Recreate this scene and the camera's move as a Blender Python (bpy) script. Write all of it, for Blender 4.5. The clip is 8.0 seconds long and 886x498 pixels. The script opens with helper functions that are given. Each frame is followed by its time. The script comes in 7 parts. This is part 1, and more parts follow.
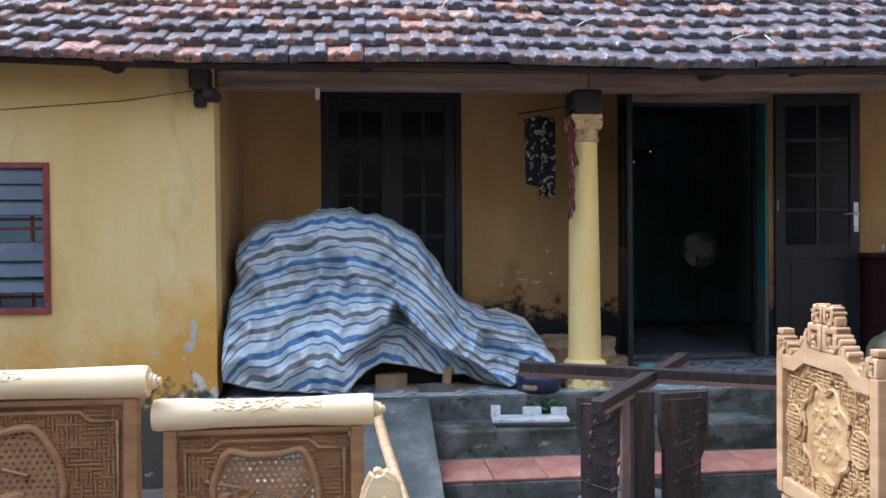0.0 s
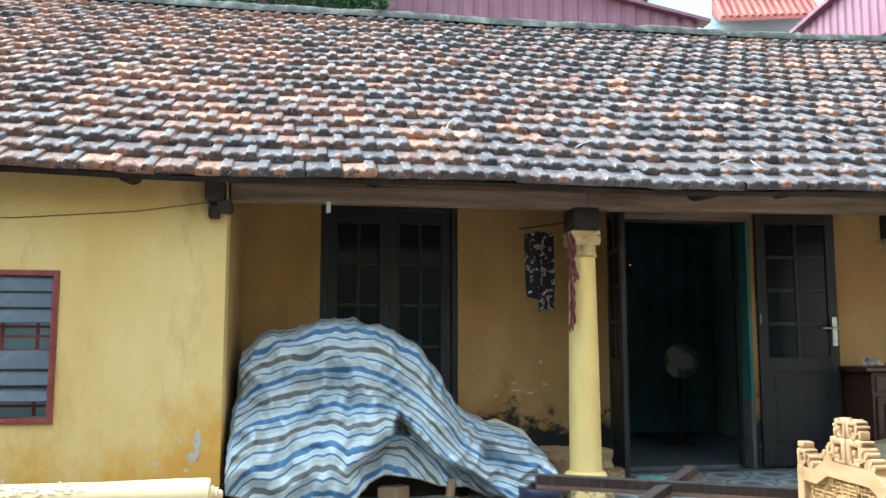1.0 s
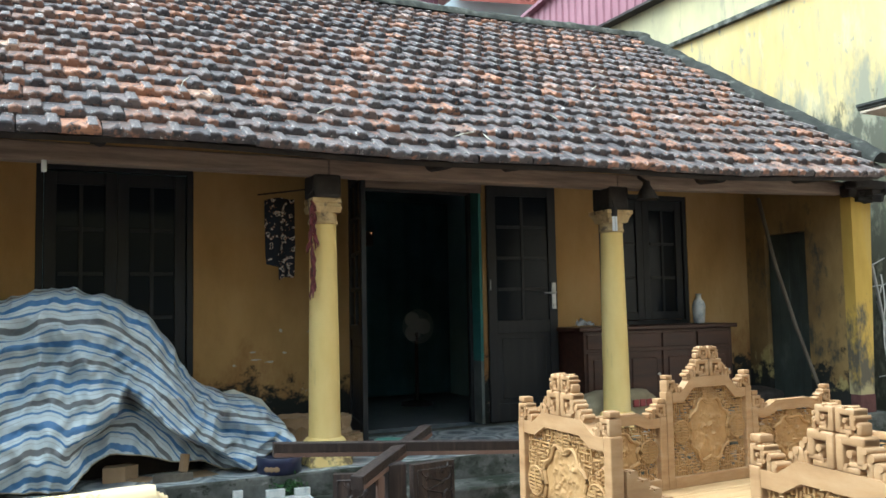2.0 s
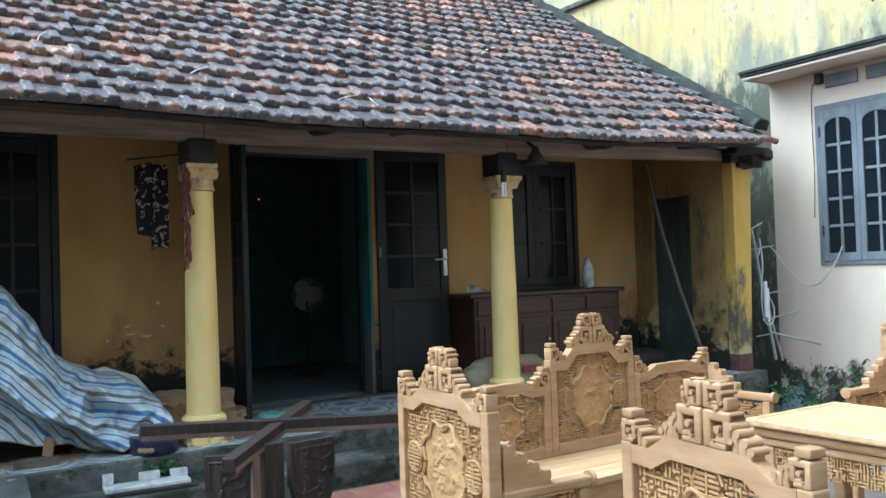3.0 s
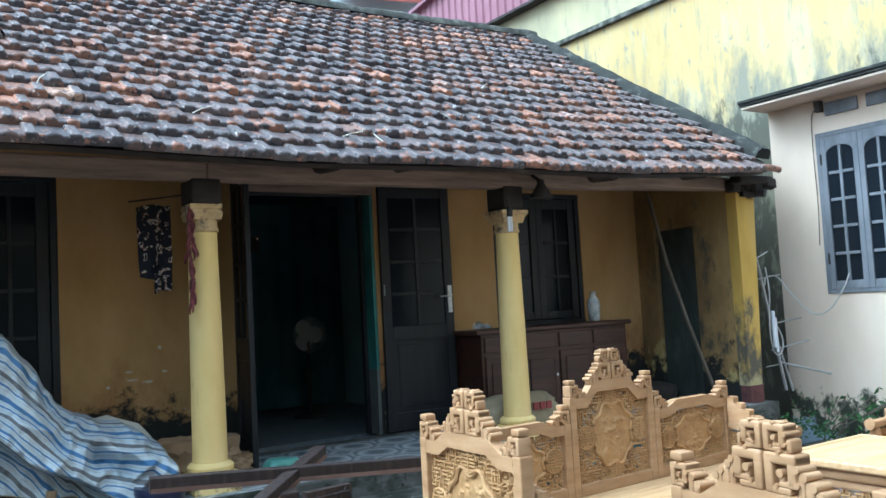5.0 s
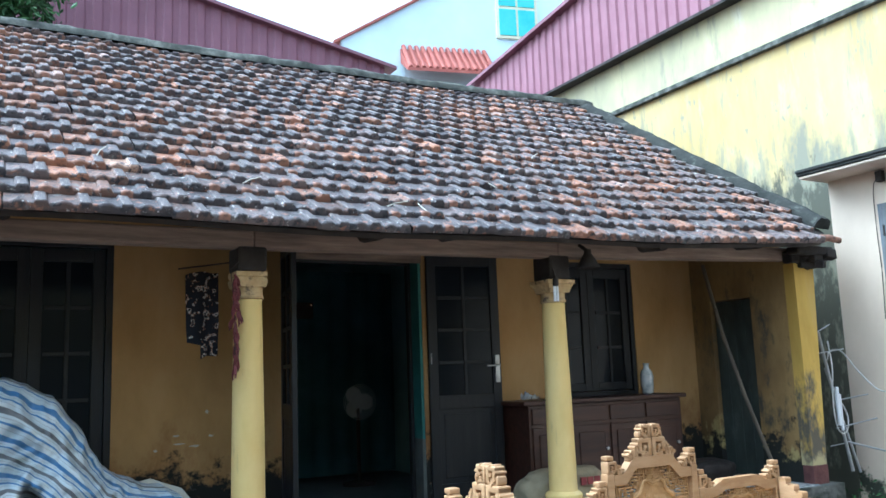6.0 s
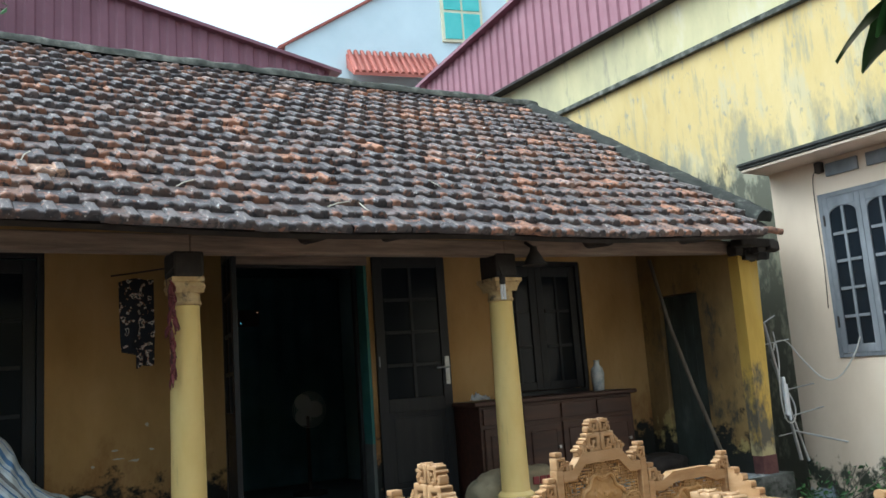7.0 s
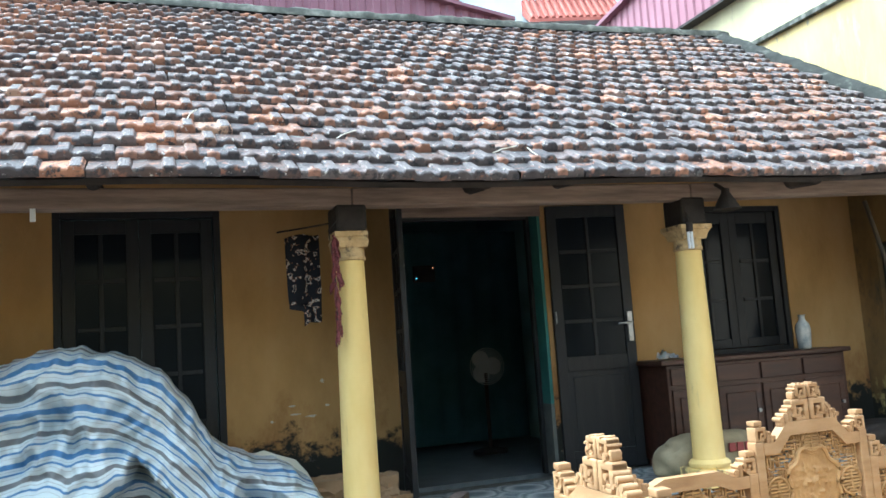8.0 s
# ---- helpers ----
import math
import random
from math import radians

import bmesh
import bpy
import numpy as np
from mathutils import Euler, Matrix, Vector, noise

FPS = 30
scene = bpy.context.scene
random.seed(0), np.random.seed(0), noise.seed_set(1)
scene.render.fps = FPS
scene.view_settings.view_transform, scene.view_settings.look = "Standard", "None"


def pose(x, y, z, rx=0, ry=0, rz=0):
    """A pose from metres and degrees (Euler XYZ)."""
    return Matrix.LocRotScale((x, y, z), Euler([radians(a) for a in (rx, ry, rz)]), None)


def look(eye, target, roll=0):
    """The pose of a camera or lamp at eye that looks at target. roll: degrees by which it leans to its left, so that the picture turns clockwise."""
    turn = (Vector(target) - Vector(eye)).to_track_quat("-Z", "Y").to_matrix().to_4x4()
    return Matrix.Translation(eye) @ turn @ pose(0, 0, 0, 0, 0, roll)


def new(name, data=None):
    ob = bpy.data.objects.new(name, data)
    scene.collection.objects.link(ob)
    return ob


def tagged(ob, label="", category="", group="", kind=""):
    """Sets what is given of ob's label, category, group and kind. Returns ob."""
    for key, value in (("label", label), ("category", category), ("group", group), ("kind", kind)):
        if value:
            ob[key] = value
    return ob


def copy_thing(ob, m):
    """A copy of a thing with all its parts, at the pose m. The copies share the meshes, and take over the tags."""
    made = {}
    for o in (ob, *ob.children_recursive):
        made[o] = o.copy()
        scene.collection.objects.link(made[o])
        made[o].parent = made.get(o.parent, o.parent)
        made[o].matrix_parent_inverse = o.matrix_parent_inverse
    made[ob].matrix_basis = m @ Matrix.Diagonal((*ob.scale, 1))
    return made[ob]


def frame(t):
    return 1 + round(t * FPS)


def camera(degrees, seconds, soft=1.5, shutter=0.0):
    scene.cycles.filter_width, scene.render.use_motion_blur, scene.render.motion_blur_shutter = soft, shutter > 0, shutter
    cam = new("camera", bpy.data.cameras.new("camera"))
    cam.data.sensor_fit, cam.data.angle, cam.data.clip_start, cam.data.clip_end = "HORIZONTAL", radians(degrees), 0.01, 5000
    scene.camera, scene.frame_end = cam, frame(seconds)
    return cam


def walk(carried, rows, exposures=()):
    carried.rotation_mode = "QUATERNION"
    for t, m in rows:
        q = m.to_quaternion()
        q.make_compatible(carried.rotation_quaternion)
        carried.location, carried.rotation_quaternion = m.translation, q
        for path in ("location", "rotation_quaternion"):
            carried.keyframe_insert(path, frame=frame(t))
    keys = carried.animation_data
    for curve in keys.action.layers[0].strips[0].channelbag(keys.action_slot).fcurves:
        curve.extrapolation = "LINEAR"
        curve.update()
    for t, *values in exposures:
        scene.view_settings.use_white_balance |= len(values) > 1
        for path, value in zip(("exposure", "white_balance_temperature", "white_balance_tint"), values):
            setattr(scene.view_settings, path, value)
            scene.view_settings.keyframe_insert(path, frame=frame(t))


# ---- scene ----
cam = camera(55.5, 8.0, soft=1.6, shutter=0.0)
PATH = [
    (0, (0.297, -0.305, 1.579), (0.475, 1.486, 1.552), -0.5),
    (0.5, (0.116, -0.391, 1.599), (0.336, 1.393, 1.71), -0.7),
    (1, (-0.036, -0.394, 1.604), (0.232, 1.374, 1.805), 0.0),
    (1.5, (-0.058, -0.382, 1.613), (0.423, 1.34, 1.829), 0.5),
    (2, (-0.005, -0.365, 1.594), (0.781, 1.249, 1.724), -1.1),
    (2.2, (0.036, -0.344, 1.576), (1.012, 1.398, 1.69), -2.0),
    (3.3, (0.208, -0.242, 1.641), (1.286, 1.442, 1.687), -1.8),
    (3.5, (0.225, -0.202, 1.641), (1.18, 1.323, 1.71), -1.7),
    (4, (0.14, -0.127, 1.658), (1.078, 1.406, 1.778), -2.6),
    (4.5, (0.07, -0.124, 1.658), (1.04, 1.387, 1.776), -3.0),
    (4.7, (0.083, -0.119, 1.648), (1.18, 1.548, 1.779), -3.1),
    (5.8, (0.227, -0.183, 1.655), (1.18, 1.337, 1.806), -2.9),
    (6, (0.257, -0.223, 1.66), (1.12, 1.335, 1.928), -2.1),
    (6.3, (0.323, -0.199, 1.676), (1.2, 1.551, 2.089), -3.3),
    (6.5, (0.324, -0.241, 1.655), (1.228, 1.292, 1.928), -5.2),
    (6.8, (0.346, -0.192, 1.645), (1.479, 1.44, 1.873), -6.5),
    (7, (0.373, -0.165, 1.619), (1.32, 1.342, 1.896), -4.1),
    (7.5, (0.459, 0.041, 1.63), (1.282, 1.633, 1.78), -3.5),
    (8, (0.647, 0.158, 1.631), (1.237, 1.847, 1.841), -3.9),
]
# the clip's own exposure and white balance drift: seconds, stops, kelvin, tint
EXPOSURE = [(0.0, 1.89, 4950.0, 11.0), (0.5, 2.41, 5250.0, -4.0), (1.0, 2.41, 5250.0, -6.0), (1.5, 2.17, 5450.0, -6.0), (2.0, 1.87, 5500.0, -4.0), (3.3, 1.77, 4800.0, -3.0), (4.7, 1.77, 4850.0, -3.0), (5.8, 1.94, 4750.0, -2.0), (6.0, 1.94, 4800.0, -2.0), (6.3, 1.62, 5400.0, -4.0), (6.8, 1.17, 5900.0, 2.0), (7.0, 1.38, 5500.0, -2.0), (7.5, 1.47, 5800.0, 3.0), (8.0, 2.41, 5200.0, -4.0)]
walk(cam, [(t, look(e, a, r)) for t, e, a, r in PATH], exposures=EXPOSURE)

# ---- world and light: bright overcast sky, weak broad sun behind thin cloud ----
SUN_EL, SUN_AZ = 56.0, 288.0
world = bpy.data.worlds.new("overcast_sky")
scene.world = world
world.use_nodes = True
wn, wl = world.node_tree.nodes, world.node_tree.links
sky = wn.new("ShaderNodeTexSky")
sky.sky_type, sky.sun_disc = "NISHITA", False
sky.sun_elevation, sky.sun_rotation = radians(SUN_EL), radians(SUN_AZ)
sky.dust_density, sky.air_density, sky.ozone_density = 4.0, 1.0, 1.0
soften = wn.new("ShaderNodeHueSaturation")
soften.inputs["Saturation"].default_value = 0.22
wl.new(sky.outputs["Color"], soften.inputs["Color"])
wl.new(soften.outputs["Color"], wn["Background"].inputs["Color"])
wn["Background"].inputs["Strength"].default_value = 0.15
sun = new("sun", bpy.data.lights.new("sun", "SUN"))
sun.data.energy, sun.data.angle, sun.data.color = 0.8, radians(60), (1.0, 0.97, 0.92)
az = radians(SUN_AZ)
sun.matrix_world = look((0, 0, 12), (-math.sin(az) * math.cos(radians(SUN_EL)), -math.cos(az) * math.cos(radians(SUN_EL)), 12 - math.sin(radians(SUN_EL))))

# ---- materials ----
def surface(name, stops, scale=3.0, rough=0.8, bump=0.15, bump_scale=40.0, metal=0.0, vary=0.0, stretch=(1, 1, 1), detail=6.0, island=False, spec=0.4):
    """Noise-mottled surface. stops: (position, colour) pairs from dark to light of the noise."""
    m = bpy.data.materials.new(name)
    m.use_nodes = True
    n, l = m.node_tree.nodes, m.node_tree.links
    b = n["Principled BSDF"]
    co = n.new("ShaderNodeTexCoord")
    mp = n.new("ShaderNodeMapping")
    mp.inputs["Scale"].default_value = stretch
    l.new(co.outputs["Object"], mp.inputs["Vector"])
    nz = n.new("ShaderNodeTexNoise")
    nz.inputs["Scale"].default_value, nz.inputs["Detail"].default_value, nz.inputs["Roughness"].default_value = scale, detail, 0.62
    l.new(mp.outputs["Vector"], nz.inputs["Vector"])
    rp = n.new("ShaderNodeValToRGB")
    while len(rp.color_ramp.elements) < len(stops):
        rp.color_ramp.elements.new(0.5)
    for e, (p, c) in zip(rp.color_ramp.elements, stops):
        e.position, e.color = p, (*c, 1)
    l.new(nz.outputs["Fac"], rp.inputs["Fac"])
    out = rp.outputs["Color"]
    if vary:
        hs = n.new("ShaderNodeHueSaturation")
        ma = n.new("ShaderNodeMapRange")
        ma.inputs["To Min"].default_value, ma.inputs["To Max"].default_value = 1 - vary, 1 + vary
        if island:
            src = n.new("ShaderNodeNewGeometry").outputs["Random Per Island"]
        else:
            src = n.new("ShaderNodeObjectInfo").outputs["Random"]
        l.new(src, ma.inputs["Value"])
        l.new(ma.outputs["Result"], hs.inputs["Value"])
        l.new(out, hs.inputs["Color"])
        out = hs.outputs["Color"]
    l.new(out, b.inputs["Base Color"])
    b.inputs["Roughness"].default_value, b.inputs["Metallic"].default_value = rough, metal
    b.inputs["Specular IOR Level"].default_value = spec
    if bump:
        fine = n.new("ShaderNodeTexNoise")
        fine.inputs["Scale"].default_value, fine.inputs["Detail"].default_value = bump_scale, 5
        l.new(mp.outputs["Vector"], fine.inputs["Vector"])
        bp = n.new("ShaderNodeBump")
        bp.inputs["Strength"].default_value, bp.inputs["Distance"].default_value = bump, 0.01
        l.new(fine.outputs["Fac"], bp.inputs["Height"])
        l.new(bp.outputs["Normal"], b.inputs["Normal"])
    return m


def stain(m, colour, scale, low, high, stretch=(1, 1, 1), zfade=None, seed=0.0):
    """Lays noise-shaped stains of one colour over a material; zfade (z0, z1): growing only below z1, full at z0."""
    n, l = m.node_tree.nodes, m.node_tree.links
    b = n["Principled BSDF"]
    old = b.inputs["Base Color"].links[0].from_socket
    co = n.new("ShaderNodeTexCoord")
    mp = n.new("ShaderNodeMapping")
    mp.inputs["Scale"].default_value, mp.inputs["Location"].default_value = stretch, (seed, seed * 2.3, 0)
    l.new(co.outputs["Object"], mp.inputs["Vector"])
    nz = n.new("ShaderNodeTexNoise")
    nz.inputs["Scale"].default_value, nz.inputs["Detail"].default_value, nz.inputs["Roughness"].default_value = scale, 8, 0.68
    l.new(mp.outputs["Vector"], nz.inputs["Vector"])
    fac = nz.outputs["Fac"]
    if zfade:
        sp = n.new("ShaderNodeSeparateXYZ")
        l.new(co.outputs["Object"], sp.inputs["Vector"])
        mr = n.new("ShaderNodeMapRange")
        mr.inputs["From Min"].default_value, mr.inputs["From Max"].default_value = zfade
        mr.inputs["To Min"].default_value, mr.inputs["To Max"].default_value = 0.22, -0.35
        l.new(sp.outputs["Z"], mr.inputs["Value"])
        ad = n.new("ShaderNodeMath")
        l.new(fac, ad.inputs[0])
        l.new(mr.outputs["Result"], ad.inputs[1])
        fac = ad.outputs["Value"]
    cut = n.new("ShaderNodeMapRange")
    cut.inputs["From Min"].default_value, cut.inputs["From Max"].default_value = low, high
    l.new(fac, cut.inputs["Value"])
    mx = n.new("ShaderNodeMix")
    mx.data_type = "RGBA"
    l.new(cut.outputs["Result"], mx.inputs["Factor"])
    l.new(old, mx.inputs[6])
    mx.inputs[7].default_value = (*colour, 1)
    l.new(mx.outputs[2], b.inputs["Base Color"])
    return m


ochre = surface("bright_yellow_limewash", [(0.3, (0.60, 0.41, 0.12)), (0.5, (0.68, 0.49, 0.18)), (0.7, (0.73, 0.56, 0.25))], 1.6, 0.9, 0.25, 30, stretch=(1, 1, 0.45))
stain(ochre, (0.60, 0.33, 0.06), 1.6, 0.46, 0.66, (1, 1, 0.7), (0.6, 1.9), 3.1)
stain(ochre, (0.50, 0.32, 0.11), 2.2, 0.56, 0.75, (1, 1, 0.4), None, 5.1)
stain(ochre, (0.62, 0.60, 0.52), 5.0, 0.66, 0.70, (1, 1, 0.8), (0.55, 1.2), 7.7)
stain(ochre, (0.07, 0.065, 0.05), 7.0, 0.50, 0.62, (1, 1, 1.0), (0.45, 0.98), 1.3)
# Brown base carries the shade under the porch roof; mould and flakes are its own.
porch_shade_ochre = surface("shaded_brown_ochre_wash", [(0.3, (0.34, 0.205, 0.075)), (0.5, (0.43, 0.265, 0.10)), (0.7, (0.49, 0.32, 0.14))], 1.8, 0.92, 0.25, 30, stretch=(1, 1, 0.5))
stain(porch_shade_ochre, (0.26, 0.13, 0.045), 2.6, 0.52, 0.70, (1, 1, 0.5), (0.6, 2.2), 3.1)
stain(porch_shade_ochre, (0.52, 0.50, 0.44), 7.0, 0.685, 0.70, (1, 1, 1.3), (0.6, 1.75), 2.2)
stain(porch_shade_ochre, (0.018, 0.019, 0.016), 5.0, 0.50, 0.60, (1, 1, 1.1), (0.80, 1.50), 1.3)
# Base darkened for the shade at the porch end; the mould stains are separate.
end_shade_ochre = surface("shade_darkened_ochre_wash", [(0.3, (0.13, 0.085, 0.035)), (0.5, (0.24, 0.155, 0.06)), (0.7, (0.36, 0.24, 0.09))], 1.8, 0.92, 0.25, 30, stretch=(1, 1, 0.5))
stain(end_shade_ochre, (0.42, 0.33, 0.13), 2.4, 0.56, 0.62, (1, 1, 0.6), (0.5, 2.0), 4.4)
stain(end_shade_ochre, (0.07, 0.068, 0.05), 4.0, 0.54, 0.66, (1, 1, 0.5), None, 6.1)
stain(end_shade_ochre, (0.018, 0.019, 0.016), 5.0, 0.52, 0.62, (1, 1, 1.1), (0.70, 1.50), 1.3)
column_paint = surface("pale_yellow_paint", [(0.3, (0.70, 0.51, 0.17)), (0.55, (0.78, 0.60, 0.24)), (0.75, (0.80, 0.66, 0.33))], 3.0, 0.75, 0.12, 30, stretch=(1, 1, 0.3))
stain(column_paint, (0.20, 0.15, 0.08), 9.0, 0.70, 0.78, (1, 1, 1), (0.1, 0.4), 2.0)
stain(column_paint, (0.36, 0.27, 0.13), 3.5, 0.58, 0.72, (1.6, 1.6, 0.35), None, 6.0)
stain(column_paint, (0.16, 0.12, 0.08), 14.0, 0.68, 0.72, (1, 1, 0.7), None, 9.0)
capital_paint = surface("worn_brown_yellow_paint", [(0.3, (0.34, 0.23, 0.10)), (0.5, (0.50, 0.35, 0.16)), (0.7, (0.62, 0.46, 0.24))], 9.0, 0.85, 0.2, 40)
stain(capital_paint, (0.12, 0.085, 0.055), 12.0, 0.55, 0.66, (1, 1, 1), None, 3.0)
pilaster_paint = surface("strong_yellow_paint", [(0.3, (0.48, 0.31, 0.06)), (0.55, (0.60, 0.40, 0.085)), (0.75, (0.60, 0.43, 0.15))], 3.0, 0.85, 0.2, 30, stretch=(1, 1, 0.3))
stain(pilaster_paint, (0.12, 0.105, 0.075), 5.0, 0.52, 0.66, (1, 1, 0.5), (0.6, 2.9), 5.0)
stain(pilaster_paint, (0.45, 0.38, 0.20), 2.0, 0.60, 0.68, (1, 1, 0.6), (0.6, 2.2), 8.0)
tall_yellow = surface("weathered_yellow_render", [(0.25, (0.38, 0.29, 0.13)), (0.42, (0.49, 0.375, 0.16)), (0.6, (0.54, 0.425, 0.20)), (0.8, (0.52, 0.46, 0.31))], 1.4, 0.92, 0.25, 25, stretch=(1, 1, 0.35))
stain(tall_yellow, (0.46, 0.395, 0.235), 3.2, 0.54, 0.62, (1, 1, 0.30), None, 6.0)
stain(tall_yellow, (0.33, 0.30, 0.19), 7.0, 0.54, 0.64, (1, 1, 0.16), None, 11.0)
stain(tall_yellow, (0.30, 0.28, 0.20), 11.0, 0.60, 0.66, (1, 1, 0.5), None, 14.0)
stain(tall_yellow, (0.24, 0.23, 0.165), 2.6, 0.47, 0.62, (1, 1, 0.35), (3.3, 5.3), 4.0)
stain(tall_yellow, (0.09, 0.09, 0.065), 5.5, 0.56, 0.68, (1, 1, 0.45), (3.4, 4.7), 2.0)
parapet_render = surface("grey_yellow_render", [(0.3, (0.36, 0.33, 0.21)), (0.55, (0.48, 0.43, 0.25)), (0.75, (0.53, 0.50, 0.39))], 1.6, 0.92, 0.2, 20, stretch=(1, 1, 0.4))
stain(parapet_render, (0.24, 0.23, 0.18), 4.0, 0.56, 0.70, (1, 1, 0.25), None, 3.0)
pink_paint = surface("pale_pink_paint", [(0.3, (0.55, 0.445, 0.335)), (0.55, (0.63, 0.52, 0.40)), (0.75, (0.66, 0.57, 0.46))], 1.2, 0.85, 0.15, 25, stretch=(1, 1, 0.5))
stain(pink_paint, (0.04, 0.045, 0.03), 5.0, 0.63, 0.72, (1, 1, 0.8), (0.45, 1.0), 2.0)
stain(pink_paint, (0.30, 0.36, 0.42), 2.5, 0.56, 0.62, (1, 1, 1), (0.10, 0.62), 9.0)
trim_pink = surface("faded_pink_trim_paint", [(0.3, (0.60, 0.48, 0.39)), (0.6, (0.68, 0.57, 0.47))], 4, 0.8, 0.1)
concrete = surface("mossy_concrete", [(0.25, (0.030, 0.033, 0.027)), (0.5, (0.090, 0.092, 0.082)), (0.75, (0.19, 0.19, 0.175))], 5.0, 0.9, 0.35, 30)
stain(concrete, (0.022, 0.028, 0.017), 3.0, 0.48, 0.62, (1, 1, 1.5), None, 3.0)
stain(concrete, (0.29, 0.285, 0.265), 9.0, 0.61, 0.68, (0.6, 1, 1.4), None, 5.0)
stain(concrete, (0.018, 0.022, 0.014), 12.0, 0.58, 0.66, (1, 1, 1.0), None, 8.0)
ramp_mat = surface("grey_cement", [(0.3, (0.045, 0.049, 0.044)), (0.55, (0.085, 0.090, 0.082)), (0.72, (0.16, 0.16, 0.15))], 4.0, 0.9, 0.25, 30)
stain(ramp_mat, (0.33, 0.33, 0.31), 3.5, 0.60, 0.65, (1, 1, 1), None, 4.2)
slab_edge = surface("black_mouldy_cement", [(0.3, (0.012, 0.013, 0.011)), (0.58, (0.035, 0.036, 0.031)), (0.78, (0.16, 0.16, 0.14))], 6, 0.95, 0.4, 30)
mortar = surface("mossy_roof_mortar", [(0.3, (0.025, 0.027, 0.023)), (0.5, (0.07, 0.072, 0.06)), (0.7, (0.19, 0.19, 0.16))], 7, 0.95, 0.5, 30)
paver = surface("red_clay_paver", [(0.3, (0.21, 0.085, 0.06)), (0.55, (0.31, 0.135, 0.095)), (0.75, (0.36, 0.22, 0.17))], 6, 0.85, 0.2, 40, vary=0.15)
ground_mat = surface("dusty_red_yard", [(0.3, (0.10, 0.075, 0.065)), (0.55, (0.16, 0.13, 0.115)), (0.75, (0.23, 0.205, 0.185))], 1.5, 0.9, 0.3, 20)
wood_dark = surface("dark_stained_wood", [(0.3, (0.009, 0.011, 0.014)), (0.6, (0.016, 0.017, 0.019)), (0.8, (0.030, 0.027, 0.026))], 3, 0.5, 0.2, 30, stretch=(6, 6, 0.6))
wood_beam = surface("old_brown_timber", [(0.3, (0.14, 0.10, 0.075)), (0.55, (0.26, 0.19, 0.145)), (0.75, (0.36, 0.28, 0.22))], 4, 0.8, 0.3, 30, stretch=(0.5, 6, 6))
wood_black = surface("sooty_timber", [(0.3, (0.012, 0.01, 0.009)), (0.6, (0.04, 0.032, 0.027)), (0.8, (0.09, 0.075, 0.06))], 5, 0.8, 0.4, 30)
chest_wood = surface("red_brown_cabinet_wood", [(0.3, (0.030, 0.014, 0.010)), (0.6, (0.062, 0.027, 0.017)), (0.8, (0.095, 0.045, 0.028))], 3, 0.45, 0.1, 30, stretch=(0.6, 6, 6))
teal = surface("teal_green_paint", [(0.3, (0.035, 0.13, 0.12)), (0.6, (0.06, 0.20, 0.18)), (0.8, (0.10, 0.26, 0.23))], 3, 0.6, 0.1)
teal_low = surface("grey_cement_skirting", [(0.3, (0.07, 0.08, 0.075)), (0.7, (0.14, 0.15, 0.14))], 4, 0.8, 0.2)
room_paint = surface("dim_blue_green_wash", [(0.3, (0.34, 0.48, 0.50)), (0.7, (0.44, 0.58, 0.60))], 2, 0.9, 0.1)
raw_wood = surface("pale_raw_carved_wood", [(0.25, (0.27, 0.148, 0.068)), (0.5, (0.385, 0.230, 0.110)), (0.75, (0.47, 0.31, 0.172))], 3.2, 0.5, 0.12, 60, vary=0.06, stretch=(1.5, 1.5, 6))
raw_wood_x = surface("pale_raw_wood_planks", [(0.25, (0.37, 0.22, 0.10)), (0.5, (0.50, 0.325, 0.16)), (0.75, (0.61, 0.44, 0.25))], 3.2, 0.5, 0.08, 60, vary=0.05, stretch=(0.8, 7, 7))
carved = surface("honey_brown_carving", [(0.25, (0.27, 0.145, 0.055)), (0.5, (0.40, 0.235, 0.095)), (0.75, (0.50, 0.32, 0.15))], 6, 0.6, 0.35, 45)
brown_wood = surface("brown_fresh_wood", [(0.25, (0.18, 0.085, 0.032)), (0.5, (0.28, 0.145, 0.055)), (0.75, (0.37, 0.205, 0.085))], 4, 0.55, 0.2, 50, stretch=(1.5, 1.5, 6))
cream_wood = surface("cream_sanded_wood", [(0.25, (0.58, 0.40, 0.20)), (0.5, (0.70, 0.53, 0.29)), (0.75, (0.78, 0.64, 0.40))], 2.6, 0.5, 0.06, 60, stretch=(0.7, 6, 6))
shed_metal = surface("maroon_sheet_metal", [(0.3, (0.21, 0.085, 0.11)), (0.6, (0.27, 0.12, 0.15)), (0.8, (0.32, 0.17, 0.20))], 1.0, 0.5, 0.05, metal=0.0)
shed_dark = surface("dull_maroon_sheet", [(0.3, (0.17, 0.07, 0.095)), (0.6, (0.22, 0.095, 0.125)), (0.8, (0.26, 0.13, 0.16))], 1.0, 0.5, 0.05)
blue_wall = surface("pale_blue_render", [(0.3, (0.58, 0.70, 0.75)), (0.6, (0.66, 0.78, 0.83)), (0.8, (0.72, 0.82, 0.85))], 0.7, 0.9, 0.05)
red_tile = surface("new_red_tile", [(0.3, (0.28, 0.08, 0.06)), (0.6, (0.37, 0.115, 0.085)), (0.8, (0.43, 0.19, 0.14))], 4, 0.7, 0.1, vary=0.1)
grey_frame = surface("blue_grey_paint", [(0.3, (0.10, 0.108, 0.115)), (0.6, (0.17, 0.18, 0.195)), (0.8, (0.25, 0.26, 0.275))], 5, 0.6, 0.15, stretch=(1, 1, 0.5))
